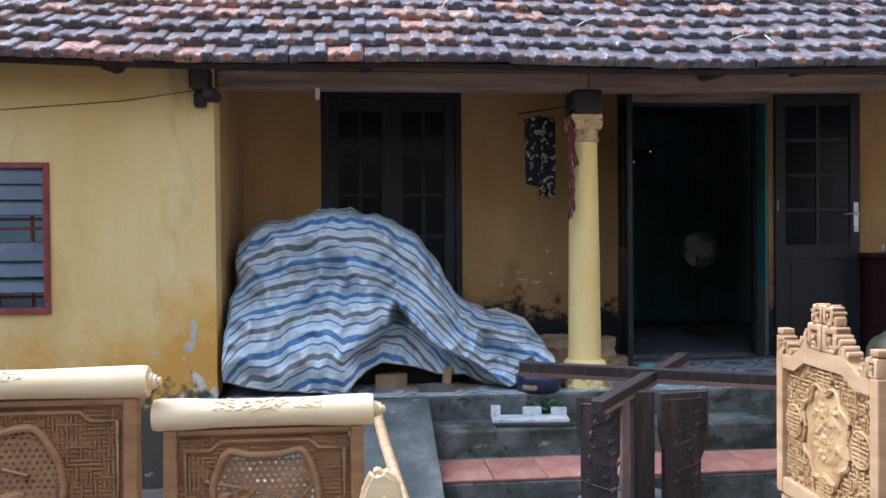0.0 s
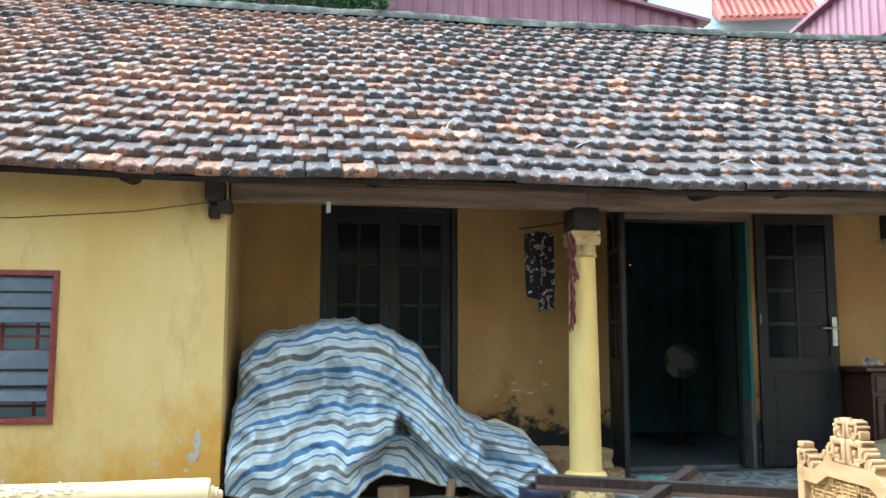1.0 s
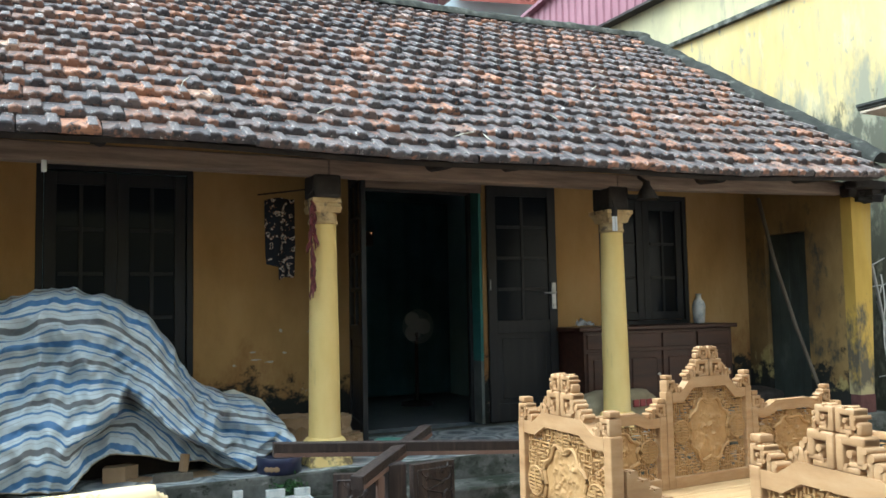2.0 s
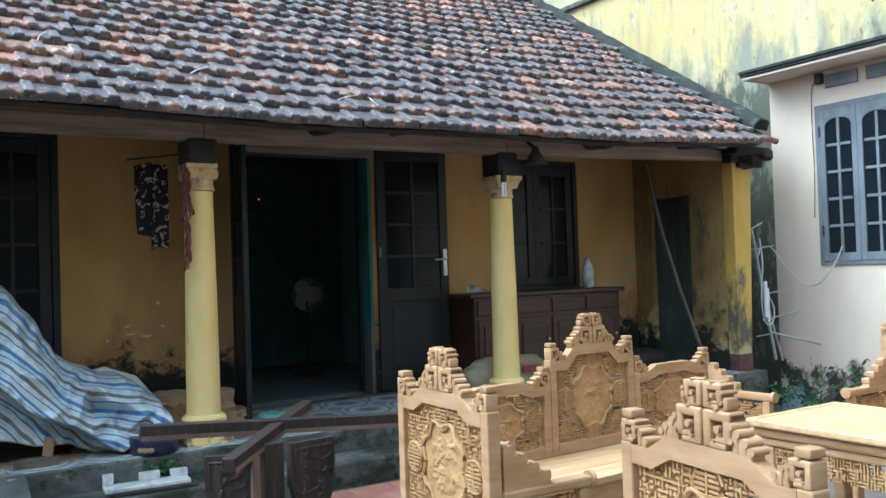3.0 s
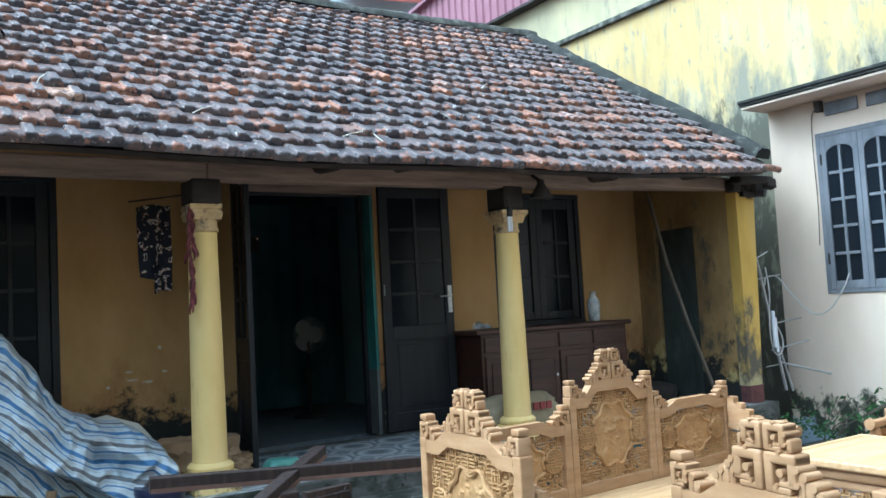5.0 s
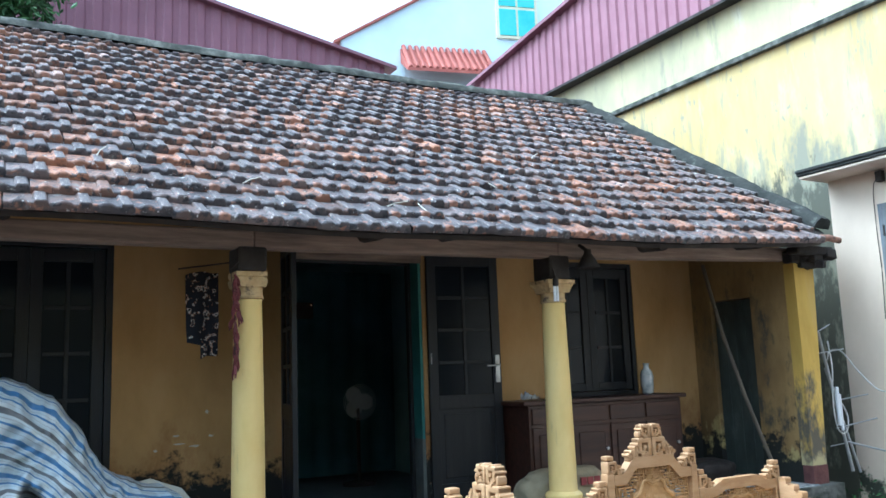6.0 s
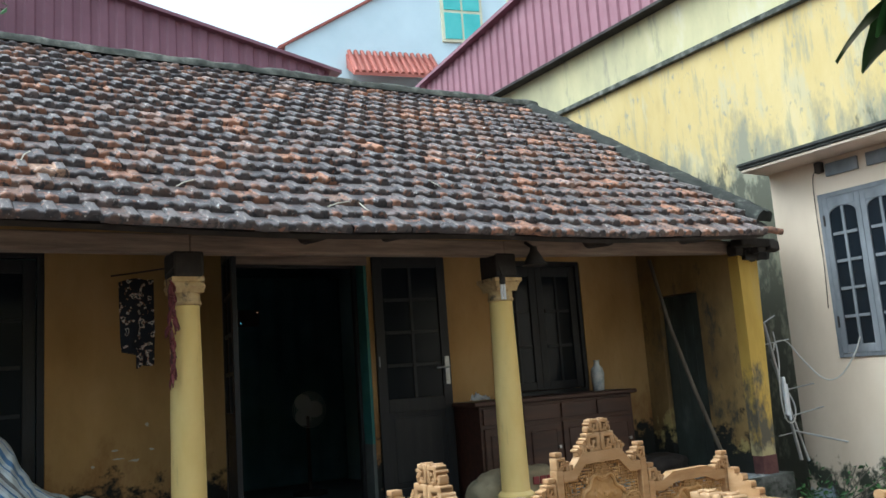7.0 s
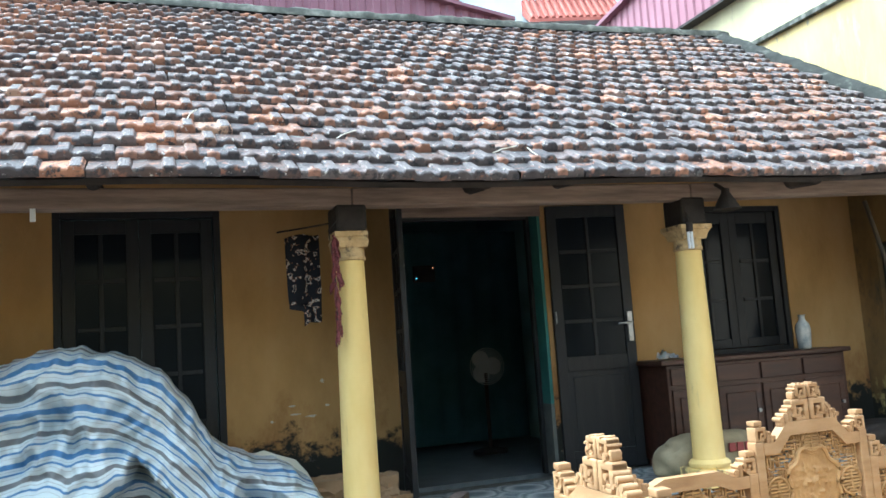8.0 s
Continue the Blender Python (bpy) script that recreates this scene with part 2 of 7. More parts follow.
red_frame = surface("maroon_window_paint", [(0.3, (0.16, 0.035, 0.03)), (0.6, (0.24, 0.06, 0.05)), (0.8, (0.32, 0.13, 0.10))], 8, 0.6, 0.2)
louvre_grey = surface("slate_grey_slat", [(0.3, (0.06, 0.075, 0.10)), (0.6, (0.10, 0.12, 0.15)), (0.8, (0.17, 0.19, 0.215))], 5, 0.35, 0.1)
steel = surface("brushed_steel", [(0.3, (0.38, 0.39, 0.40)), (0.7, (0.52, 0.53, 0.54))], 20, 0.42, 0.05, metal=1.0)
white_plastic = surface("white_plastic", [(0.3, (0.70, 0.72, 0.74)), (0.7, (0.80, 0.82, 0.84))], 8, 0.45, 0.03)
turq = surface("turquoise_shutter", [(0.3, (0.10, 0.50, 0.48)), (0.7, (0.16, 0.60, 0.57))], 2, 0.5, 0.05)
cream_trim = surface("cream_trim", [(0.3, (0.70, 0.66, 0.45)), (0.7, (0.78, 0.74, 0.56))], 4, 0.7, 0.05)
black_tile = surface("black_brick_glaze", [(0.3, (0.02, 0.022, 0.026)), (0.7, (0.05, 0.053, 0.06))], 8, 0.4, 0.1, vary=0.2)
leaf_green = surface("leaf_green", [(0.3, (0.02, 0.055, 0.015)), (0.6, (0.045, 0.11, 0.028)), (0.8, (0.08, 0.16, 0.045))], 3, 0.55, 0.1, island=True, vary=0.35)
bark = surface("grey_bark", [(0.3, (0.06, 0.05, 0.04)), (0.7, (0.15, 0.13, 0.10))], 8, 0.9, 0.4)
cardboard = surface("brown_cardboard", [(0.3, (0.22, 0.145, 0.075)), (0.6, (0.31, 0.21, 0.12)), (0.8, (0.40, 0.29, 0.18))], 4, 0.85, 0.1)
sack_mat = surface("dirty_beige_sack", [(0.3, (0.22, 0.18, 0.11)), (0.6, (0.33, 0.28, 0.18)), (0.8, (0.40, 0.35, 0.25))], 5, 0.85, 0.3, 60)
pane_glass = bpy.data.materials.new("dark_window_glass")
pane_glass.use_nodes = True
pb = pane_glass.node_tree.nodes["Principled BSDF"]
pb.inputs["Base Color"].default_value, pb.inputs["Roughness"].default_value = (0.010, 0.013, 0.017, 1), 0.16
pb.inputs["Specular IOR Level"].default_value = 0.16


def ramp(n, stops, step=False):
    rp = n.new("ShaderNodeValToRGB")
    while len(rp.color_ramp.elements) < len(stops):
        rp.color_ramp.elements.new(0.5)
    for e, (p, c) in zip(rp.color_ramp.elements, stops):
        e.position, e.color = p, (*c, 1)
    if step:
        rp.color_ramp.interpolation = "CONSTANT"
    return rp


def tile_material(name, joined, warm=False):
    """Old fired-clay roof tile: lichen-mottled grey crust over orange clay; every tile mottled differently."""
    m = bpy.data.materials.new(name)
    m.use_nodes = True
    n, l = m.node_tree.nodes, m.node_tree.links
    b = n["Principled BSDF"]
    rand = n.new("ShaderNodeNewGeometry").outputs["Random Per Island"] if joined else n.new("ShaderNodeObjectInfo").outputs["Random"]
    co = n.new("ShaderNodeTexCoord")
    shift = n.new("ShaderNodeVectorMath")
    shift.operation = "MULTIPLY_ADD"
    shift.inputs[0].default_value = (31.0, 17.0, 23.0)
    l.new(rand, shift.inputs[1])
    l.new(co.outputs["Object"], shift.inputs[2])

    def cloud(scale, detail=6, rough=0.65, stretch=None):
        z = n.new("ShaderNodeTexNoise")
        z.inputs["Scale"].default_value, z.inputs["Detail"].default_value, z.inputs["Roughness"].default_value = scale, detail, rough
        src = shift.outputs["Vector"]
        if stretch:
            mp = n.new("ShaderNodeMapping")
            mp.inputs["Scale"].default_value = stretch
            l.new(src, mp.inputs["Vector"])
            src = mp.outputs["Vector"]
        l.new(src, z.inputs["Vector"])
        return z.outputs["Fac"]

    def blend(low, high, fac, a, colour):
        cut = n.new("ShaderNodeMapRange")
        cut.inputs["From Min"].default_value, cut.inputs["From Max"].default_value = low, high
        l.new(fac, cut.inputs["Value"])
        mx = n.new("ShaderNodeMix")
        mx.data_type = "RGBA"
        l.new(cut.outputs["Result"], mx.inputs["Factor"])
        l.new(a, mx.inputs[6])
        if isinstance(colour, tuple):
            mx.inputs[7].default_value = (*colour, 1)
        else:
            l.new(colour, mx.inputs[7])
        return mx.outputs[2]

    tone = ramp(n, [(0.0, (0.076, 0.065, 0.066)), (0.30, (0.105, 0.090, 0.089)), (0.58, (0.140, 0.120, 0.115)), (0.76, (0.155, 0.122, 0.115)), (0.91, (0.21, 0.135, 0.105)), (0.97, (0.32, 0.22, 0.18))], True)
    if warm:
        for e, c in zip(tone.color_ramp.elements, ((0.11, 0.078, 0.068), (0.17, 0.098, 0.072), (0.24, 0.125, 0.082), (0.31, 0.155, 0.095), (0.36, 0.18, 0.11), (0.42, 0.27, 0.19))):
            e.color = (*c, 1)
    l.new(rand, tone.inputs["Fac"])
    out = tone.outputs["Color"]
    out = blend(0.50, 0.60, cloud(20), out, (0.050, 0.047, 0.051))
    out = blend(0.60, 0.72, cloud(11), out, (0.20, 0.205, 0.20))
    out = blend(0.57, 0.65, cloud(14), out, (0.27, 0.14, 0.095))
    out = blend(0.64, 0.69, cloud(38, 4, 0.6, (1.0, 0.45, 1.0)), out, (0.46, 0.44, 0.41))
    l.new(out, b.inputs["Base Color"])
    b.inputs["Roughness"].default_value, b.inputs["Specular IOR Level"].default_value = 0.62, 0.18
    bp = n.new("ShaderNodeBump")
    bp.inputs["Strength"].default_value, bp.inputs["Distance"].default_value = 0.4, 0.006
    l.new(cloud(30, 5), bp.inputs["Height"])
    l.new(bp.outputs["Normal"], b.inputs["Normal"])
    return m


tile_one = tile_material("old_clay_tile", False)
tile_warm = tile_material("warm_old_clay_tile", False, True)
tile_warm_field = tile_material("warm_old_clay_tile_field", True, True)
tile_many = tile_material("old_clay_tile_field", True)
clay_orange = surface("bare_orange_clay", [(0.36, (0.10, 0.065, 0.055)), (0.46, (0.26, 0.14, 0.098)), (0.62, (0.36, 0.185, 0.122)), (0.78, (0.46, 0.30, 0.21))], 18, 0.7, 0.3, 50)
# Pale streaks for the tile ribs: glints of the sky put into the colour.
glint_clay = surface("pale_glint_clay", [(0.50, (0.095, 0.082, 0.080)), (0.58, (0.19, 0.155, 0.14)), (0.66, (0.48, 0.43, 0.38)), (0.80, (0.62, 0.58, 0.53))], 42, 0.55, 0.3, 50, stretch=(1, 0.12, 1), spec=0.2)


# ---- building helpers ----
def box(bm, x0, x1, y0, y1, z0, z1, bevel=0.0, m=None):
    """A block, its edges rounded by bevel, added to bm."""
    r = bmesh.ops.create_cube(bm, size=1.0)
    vs = r["verts"]
    for v in vs:
        v.co = Vector((x0 + (v.co.x + 0.5) * (x1 - x0), y0 + (v.co.y + 0.5) * (y1 - y0), z0 + (v.co.z + 0.5) * (z1 - z0)))
    if bevel:
        es = list({e for v in vs for e in v.link_edges})
        r = bmesh.ops.bevel(bm, geom=es, offset=bevel, segments=2, affect="EDGES", profile=0.5)
        vs = list({v for f in r["faces"] for v in f.verts} | {v for v in vs if v.is_valid})
    if m is not None:
        bmesh.ops.transform(bm, matrix=m, verts=vs)
    return vs


def rod(bm, a, b, r0, r1=None, n=10, caps=True):
    """A round bar from a to b."""
    a, b = Vector(a), Vector(b)
    d = b - a
    t = Matrix.Translation((a + b) / 2) @ d.to_track_quat("Z", "Y").to_matrix().to_4x4()
    bmesh.ops.create_cone(bm, cap_ends=caps, segments=n, radius1=r0, radius2=r0 if r1 is None else r1, depth=d.length, matrix=t)


def lathe(bm, prof, n=28, centre=(0, 0, 0)):
    """A turned body from (radius, z) pairs."""
    c = Vector(centre)
    rings = [[bm.verts.new(c + Vector((r * math.cos(2 * math.pi * k / n), r * math.sin(2 * math.pi * k / n), z))) for k in range(n)] for r, z in prof]
    for p, q in zip(rings, rings[1:]):
        for k in range(n):
            bm.faces.new((p[k], p[(k + 1) % n], q[(k + 1) % n], q[k]))
    bm.faces.new(rings[0][::-1])
    bm.faces.new(rings[-1])


def tube(bm, pts, r, n=8, closed=False):
    """A round tube along points."""
    pts = [Vector(p) for p in pts]
    rings = []
    count = len(pts)
    for i, p in enumerate(pts):
        a = pts[(i - 1) % count] if (i or closed) else p
        b = pts[(i + 1) % count] if (i < count - 1 or closed) else p
        q = (b - a).to_track_quat("Z", "Y").to_matrix()
        rings.append([bm.verts.new(p + q @ Vector((r * math.cos(2 * math.pi * k / n), r * math.sin(2 * math.pi * k / n), 0))) for k in range(n)])
    pairs = list(zip(rings, rings[1:])) + ([(rings[-1], rings[0])] if closed else [])
    for p, q in pairs:
        for k in range(n):
            bm.faces.new((p[k], p[(k + 1) % n], q[(k + 1) % n], q[k]))
    if not closed:
        bm.faces.new(rings[0][::-1])
        bm.faces.new(rings[-1])


def prism(bm, poly, d0, d1, axis="y"):
    """A polygon given in two axes, drawn out along the third from d0 to d1."""
    def at(p, d):
        return {"y": (p[0], d, p[1]), "x": (d, p[0], p[1]), "z": (p[0], p[1], d)}[axis]
    a = [bm.verts.new(at(p, d0)) for p in poly]
    b = [bm.verts.new(at(p, d1)) for p in poly]
    k = len(poly)
    fs = [bm.faces.new(a), bm.faces.new(b[::-1])]
    fs += [bm.faces.new((a[i], b[i], b[(i + 1) % k], a[(i + 1) % k])) for i in range(k)]
    bmesh.ops.recalc_face_normals(bm, faces=fs)
    return a + b


def part(name, bm, material, parent=None, label="", smooth=0.0):
    """Links a bmesh as one mesh object, under parent where given. smooth: degrees up to which edges shade smooth."""
    me = bpy.data.meshes.new(name)
    bm.to_mesh(me)
    bm.free()
    for mt in material if isinstance(material, (list, tuple)) else [material]:
        me.materials.append(mt)
    if smooth:
        me.shade_smooth()
        me.set_sharp_from_angle(angle=radians(smooth))
    ob = new(name, me)
    ob.parent = parent
    if label:
        ob["label"] = label
    return ob


def shared(name, me, parent, m=None, label=""):
    """One more object on mesh data that others use too."""
    ob = new(name, me)
    ob.parent = parent
    if m is not None:
        ob.matrix_basis = m
    if label:
        ob["label"] = label
    return ob


def thing(name, m=None, label="", category="", group="", kind=""):
    ob = new(name)
    if m is not None:
        ob.matrix_basis = m
    return tagged(ob, label, category, group, kind)


def pierced(bm, axis, d0, d1, a0, a1, z0, z1, holes):
    """A wall along x (axis 'x', thickness in y) or along y (axis 'y', thickness in x) with holes (a0, a1, z0, z1) cut through."""
    aa = sorted({a0, a1, *[h[0] for h in holes], *[h[1] for h in holes]})
    zz = sorted({z0, z1, *[h[2] for h in holes], *[h[3] for h in holes]})
    def solid(i, j):
        if not (0 <= i < len(aa) - 1 and 0 <= j < len(zz) - 1):
            return False
        ca, cz = (aa[i] + aa[i + 1]) / 2, (zz[j] + zz[j + 1]) / 2
        return not any(h[0] < ca < h[1] and h[2] < cz < h[3] for h in holes)
    def quad(*pts):
        vs = [bm.verts.new((p[0], p[1], p[2]) if axis == "x" else (p[1], p[0], p[2])) for p in pts]
        bm.faces.new(vs)
    for i in range(len(aa) - 1):
        for j in range(len(zz) - 1):
            if not solid(i, j):
                continue
            p, q, r, s = aa[i], aa[i + 1], zz[j], zz[j + 1]
            quad((p, d0, r), (q, d0, r), (q, d0, s), (p, d0, s))
            quad((p, d1, r), (p, d1, s), (q, d1, s), (q, d1, r))
            if not solid(i - 1, j):
                quad((p, d0, r), (p, d0, s), (p, d1, s), (p, d1, r))
            if not solid(i + 1, j):
                quad((q, d0, r), (q, d1, r), (q, d1, s), (q, d0, s))
            if not solid(i, j - 1):
                quad((p, d0, r), (p, d1, r), (q, d1, r), (q, d0, r))
            if not solid(i, j + 1):
                quad((p, d0, s), (q, d0, s), (q, d1, s), (p, d1, s))
    bmesh.ops.remove_doubles(bm, verts=bm.verts, dist=1e-5)
    bmesh.ops.recalc_face_normals(bm, faces=bm.faces)


# ---- plan ----
FLOOR = 0.55
WALL_Y = 6.48
EAVE_Y, EAVE_Z, RIDGE_Y, RIDGE_Z = 4.80, 2.63, 8.68, 5.18
ROOF_L, ROOF_R = -5.2, 7.45
PITCH = math.atan2(RIDGE_Z - EAVE_Z, RIDGE_Y - EAVE_Y)
SLOPE = math.hypot(RIDGE_Z - EAVE_Z, RIDGE_Y - EAVE_Y)


def sag(x):
    """The old roof sinks between its ends."""
    return 0.11 * max(0.0, (x - 2.8) / 4.4) ** 1.6 + 0.02 * max(0.0, -x / 3) + 0.012 * math.sin(x * 2.1)


def roof_point(x, s, w=0.0):
    """A point of the front slope: x along the eave, s up the slope, w above it."""
    return Vector((x, EAVE_Y + s * math.cos(PITCH) - w * math.sin(PITCH), EAVE_Z + sag(x) * (1 - 0.45 * s / SLOPE) + s * math.sin(PITCH) + w * math.cos(PITCH)))


# ---- ground, terrace and steps ----
bm = bmesh.new()
box(bm, -600, 600, -600, 900, -0.6, 0.0)
tagged(part("ground", bm, ground_mat), "dusty reddish yard ground around the old house", "ground", kind="structure")

bm = bmesh.new()
box(bm, -0.606, 7.34, 5.05, 6.48, 0.0, FLOOR, 0.012)
tagged(part("terrace", bm, concrete), "mossy cement porch terrace with a worn edge", "terrace", kind="structure")
steps = thing("steps", label="mossy cement steps with one red clay tiled tread", category="steps", kind="structure")
bm = bmesh.new()
box(bm, 0.72, 6.6, 4.74, 5.05, 0.0, 0.40, 0.015)
part("upper_step", bm, concrete, steps)
bm = bmesh.new()
box(bm, 0.72, 6.6, 4.22, 4.74, 0.0, 0.235, 0.012)
part("lower_step", bm, concrete, steps)
bm = bmesh.new()
prism(bm, [(5.05, 0.0), (5.05, FLOOR - 0.004), (4.95, FLOOR - 0.004), (3.25, 0.0)], -0.45, 0.72, "x")
tagged(part("ramp", bm, ramp_mat), "smooth grey cement ramp beside the steps", "ramp", kind="structure")

# ---- house walls ----
D1 = (0.0, 1.13, FLOOR, 2.75)
D2 = (2.45, 3.73, FLOOR, 2.70)
D3 = (5.06, 6.20, 1.40, 2.74)
bm = bmesh.new()
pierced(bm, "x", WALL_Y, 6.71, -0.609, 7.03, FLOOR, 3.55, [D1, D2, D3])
tagged(part("wall_front", bm, porch_shade_ochre), "ochre limewashed house front, porch shade in its brown tone, black mould near the floor", "wall", kind="structure")
bm = bmesh.new()
pierced(bm, "x", 5.15, 5.365, -5.0, -0.609, 0.0, 2.76, [(-2.66, -1.614, 1.118, 2.059)])
tagged(part("wall_west_front", bm, ochre), "ochre limewashed wall of the projecting side room", "wall", kind="structure")
bm = bmesh.new()
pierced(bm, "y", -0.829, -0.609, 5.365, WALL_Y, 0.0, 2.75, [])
tagged(part("wall_west_return", bm, porch_shade_ochre), "ochre limewashed return wall beside the porch, shade in its brown tone", "wall", kind="structure")
bm = bmesh.new()
pierced(bm, "y", 7.03, 7.20, 5.16, 10.5, 0.0, 2.62, [(5.69, 6.22, FLOOR, 2.33)])
prism(bm, [(5.16, 2.62), (10.5, 2.62), (RIDGE_Y, RIDGE_Z - 0.15)], 7.03, 7.20, "x")
tagged(part("wall_east", bm, end_shade_ochre), "stained ochre end wall of the porch, shade in its dark brown, with a narrow doorway", "wall", kind="structure")
bm = bmesh.new()
prism(bm, [(7.024, 0.72), (7.215, 0.72), (7.30, 2.60), (7.022, 2.60)], 5.13, 5.25, "y")
tagged(part("pilaster", bm, pilaster_paint), "stained strong yellow pilaster at the porch end", "pilaster", kind="structure")
bm = bmesh.new()
box(bm, 7.018, 7.222, 5.125, 5.24, 0.0, 0.718, 0.006)
tagged(part("pilaster_foot", bm, surface("dull_red_skirting", [(0.3, (0.07, 0.03, 0.03)), (0.7, (0.16, 0.07, 0.06))], 8, 0.9, 0.3)), "dull red painted foot of the end pilaster", "trim", kind="structure")
bm = bmesh.new()
pierced(bm, "x", 10.5, 10.7, -5.0, 7.34, 0.0, 3.9, [])
tagged(part("wall_back", bm, room_paint), "dim back wall of the dark room", "wall", kind="structure")
bm = bmesh.new()
pierced(bm, "y", -5.2, -5.0, 5.15, 10.7, 0.0, 2.70, [])
tagged(part("wall_west_end", bm, ochre), "ochre limewashed far end wall", "wall", kind="structure")
bm = bmesh.new()
pierced(bm, "y", 1.35, 1.5, 6.71, 10.5, 0.0, 3.6, [])
pierced(bm, "y", 4.75, 4.9, 6.71, 10.5, 0.0, 3.6, [])
tagged(part("wall_partition", bm, room_paint), "blue-green washed partitions inside the house", "wall", kind="structure")
bm = bmesh.new()
box(bm, -5.0, 7.03, 6.71, 10.5, 0.4, FLOOR - 0.004)
tagged(part("floor_inside", bm, surface("patterned_floor_inside", [(0.3, (0.09, 0.11, 0.12)), (0.7, (0.18, 0.20, 0.21))], 5, 0.35, 0.05)), "grey cement tile floor inside the house", "floor", kind="structure")
bm = bmesh.new()
box(bm, -5.0, 7.03, 6.71, 10.5, 3.62, 3.68)
tagged(part("ceiling", bm, wood_black), "dark plank ceiling over the room", "ceiling", kind="structure")
# teal reveals of the open doorway
bm = bmesh.new()
box(bm, D2[1] - 0.03, D2[1] - 0.003, WALL_Y + 0.003, 6.708, 1.12, D2[3])
tagged(part("trim_doorway", bm, teal), "teal green painted doorway reveal", "trim", kind="structure")
bm = bmesh.new()
box(bm, D2[1] - 0.034, D2[1] - 0.003, WALL_Y + 0.001, 6.709, FLOOR, 1.12)
tagged(part("trim_doorway_foot", bm, teal_low), "grey cement foot of the doorway reveal", "trim", kind="structure")
bm = bmesh.new()
box(bm, D2[0], D2[1], WALL_Y - 0.018, WALL_Y - 0.002, D2[3] - 0.03, D2[3] + 0.085, 0.004)
tagged(part("lintel_board", bm, wood_beam), "weathered pinkish timber lintel over the open doorway", "lintel", kind="structure")
# passage wall behind the narrow doorway
bm = bmesh.new()
box(bm, 7.36, 7.5, 5.4, 7.0, 0.0, 2.6)
tagged(part("wall_passage", bm, surface("mouldy_green_render", [(0.3, (0.05, 0.06, 0.045)), (0.6, (0.14, 0.16, 0.12)), (0.8, (0.25, 0.25, 0.18))], 3, 0.9, 0.3)), "mouldy greenish wall behind the narrow doorway", "wall", kind="structure")

# ---- roof: deck, rafters, beam ----
roof = thing("roof", label="sagging gable roof of old black and orange clay tiles", category="roof", kind="structure")
bm = bmesh.new()
cols = 40
top, low = [], []
for i in range(cols + 1):
    x = ROOF_L + (ROOF_R - ROOF_L) * i / cols
    first = 0.02 + 0.3 * max(0.0, (x - 7.05) / 0.4)
    for s in (first, SLOPE):
        top.append(bm.verts.new(roof_point(x, s, -0.02)))
    for s in (first, SLOPE):
        low.append(bm.verts.new(roof_point(x, s, -0.055)))
for i in range(cols):
    a, b = 2 * i, 2 * i + 2
    bm.faces.new((top[a], top[b], top[b + 1], top[a + 1]))
    bm.faces.new((low[a], low[a + 1], low[b + 1], low[b]))
    bm.faces.new((top[a], low[a], low[b], top[b]))
part("deck", bm, wood_black, roof)
bm = bmesh.new()
back = [bm.verts.new(p) for p in ((ROOF_L, RIDGE_Y, RIDGE_Z), (ROOF_R, RIDGE_Y, RIDGE_Z), (ROOF_R, 12.6, 2.7), (ROOF_L, 12.6, 2.7))]
bm.faces.new(back)
back = [bm.verts.new(v.co - Vector((0, 0, 0.08))) for v in back]
bm.faces.new(back[::-1])
part("back_slope", bm, tile_many, roof)
rafter = bmesh.new()
box(rafter, -0.035, 0.035, 0.0, 1.9, -0.075, 0.0, 0.006)
rme = None
for x in np.arange(-4.9, 7.2, 0.42):
    if rme is None:
        ob = part("rafter", rafter, wood_black, roof)
        rme = ob.data
    else:
        ob = shared("rafter", rme, roof)
    ob.matrix_basis = Matrix.Translation(roof_point(x, 0.55, -0.056)) @ Euler((PITCH, 0, 0)).to_matrix().to_4x4()

beam = thing("eave_beam", label="long weathered brown timber beam under the eave", category="beam", kind="structure")
bm = bmesh.new()
for x0, x1 in ((-0.60, 1.83), (1.832, 4.31), (4.312, 7.2)):
    vs = box(bm, x0, x1, 5.19, 5.32, 2.545, 2.665, 0.012)
    for v in vs:
        v.co.z += sag(v.co.x) * 0.8
part("beam", bm, wood_beam, beam)
for x, w in ((-3.4, 0.16), (-1.2, 0.15), (0.35, 0.1), (2.62, 0.14), (3.25, 0.1), (5.2, 0.16), (6.35, 0.14)):
    bm = bmesh.new()
    rod(bm, (x, 4.93, 2.655 + sag(x)), (x, 5.5, 2.70 + sag(x)), w * 0.42, n=10)
    part("beam_end", bm, wood_black, beam)

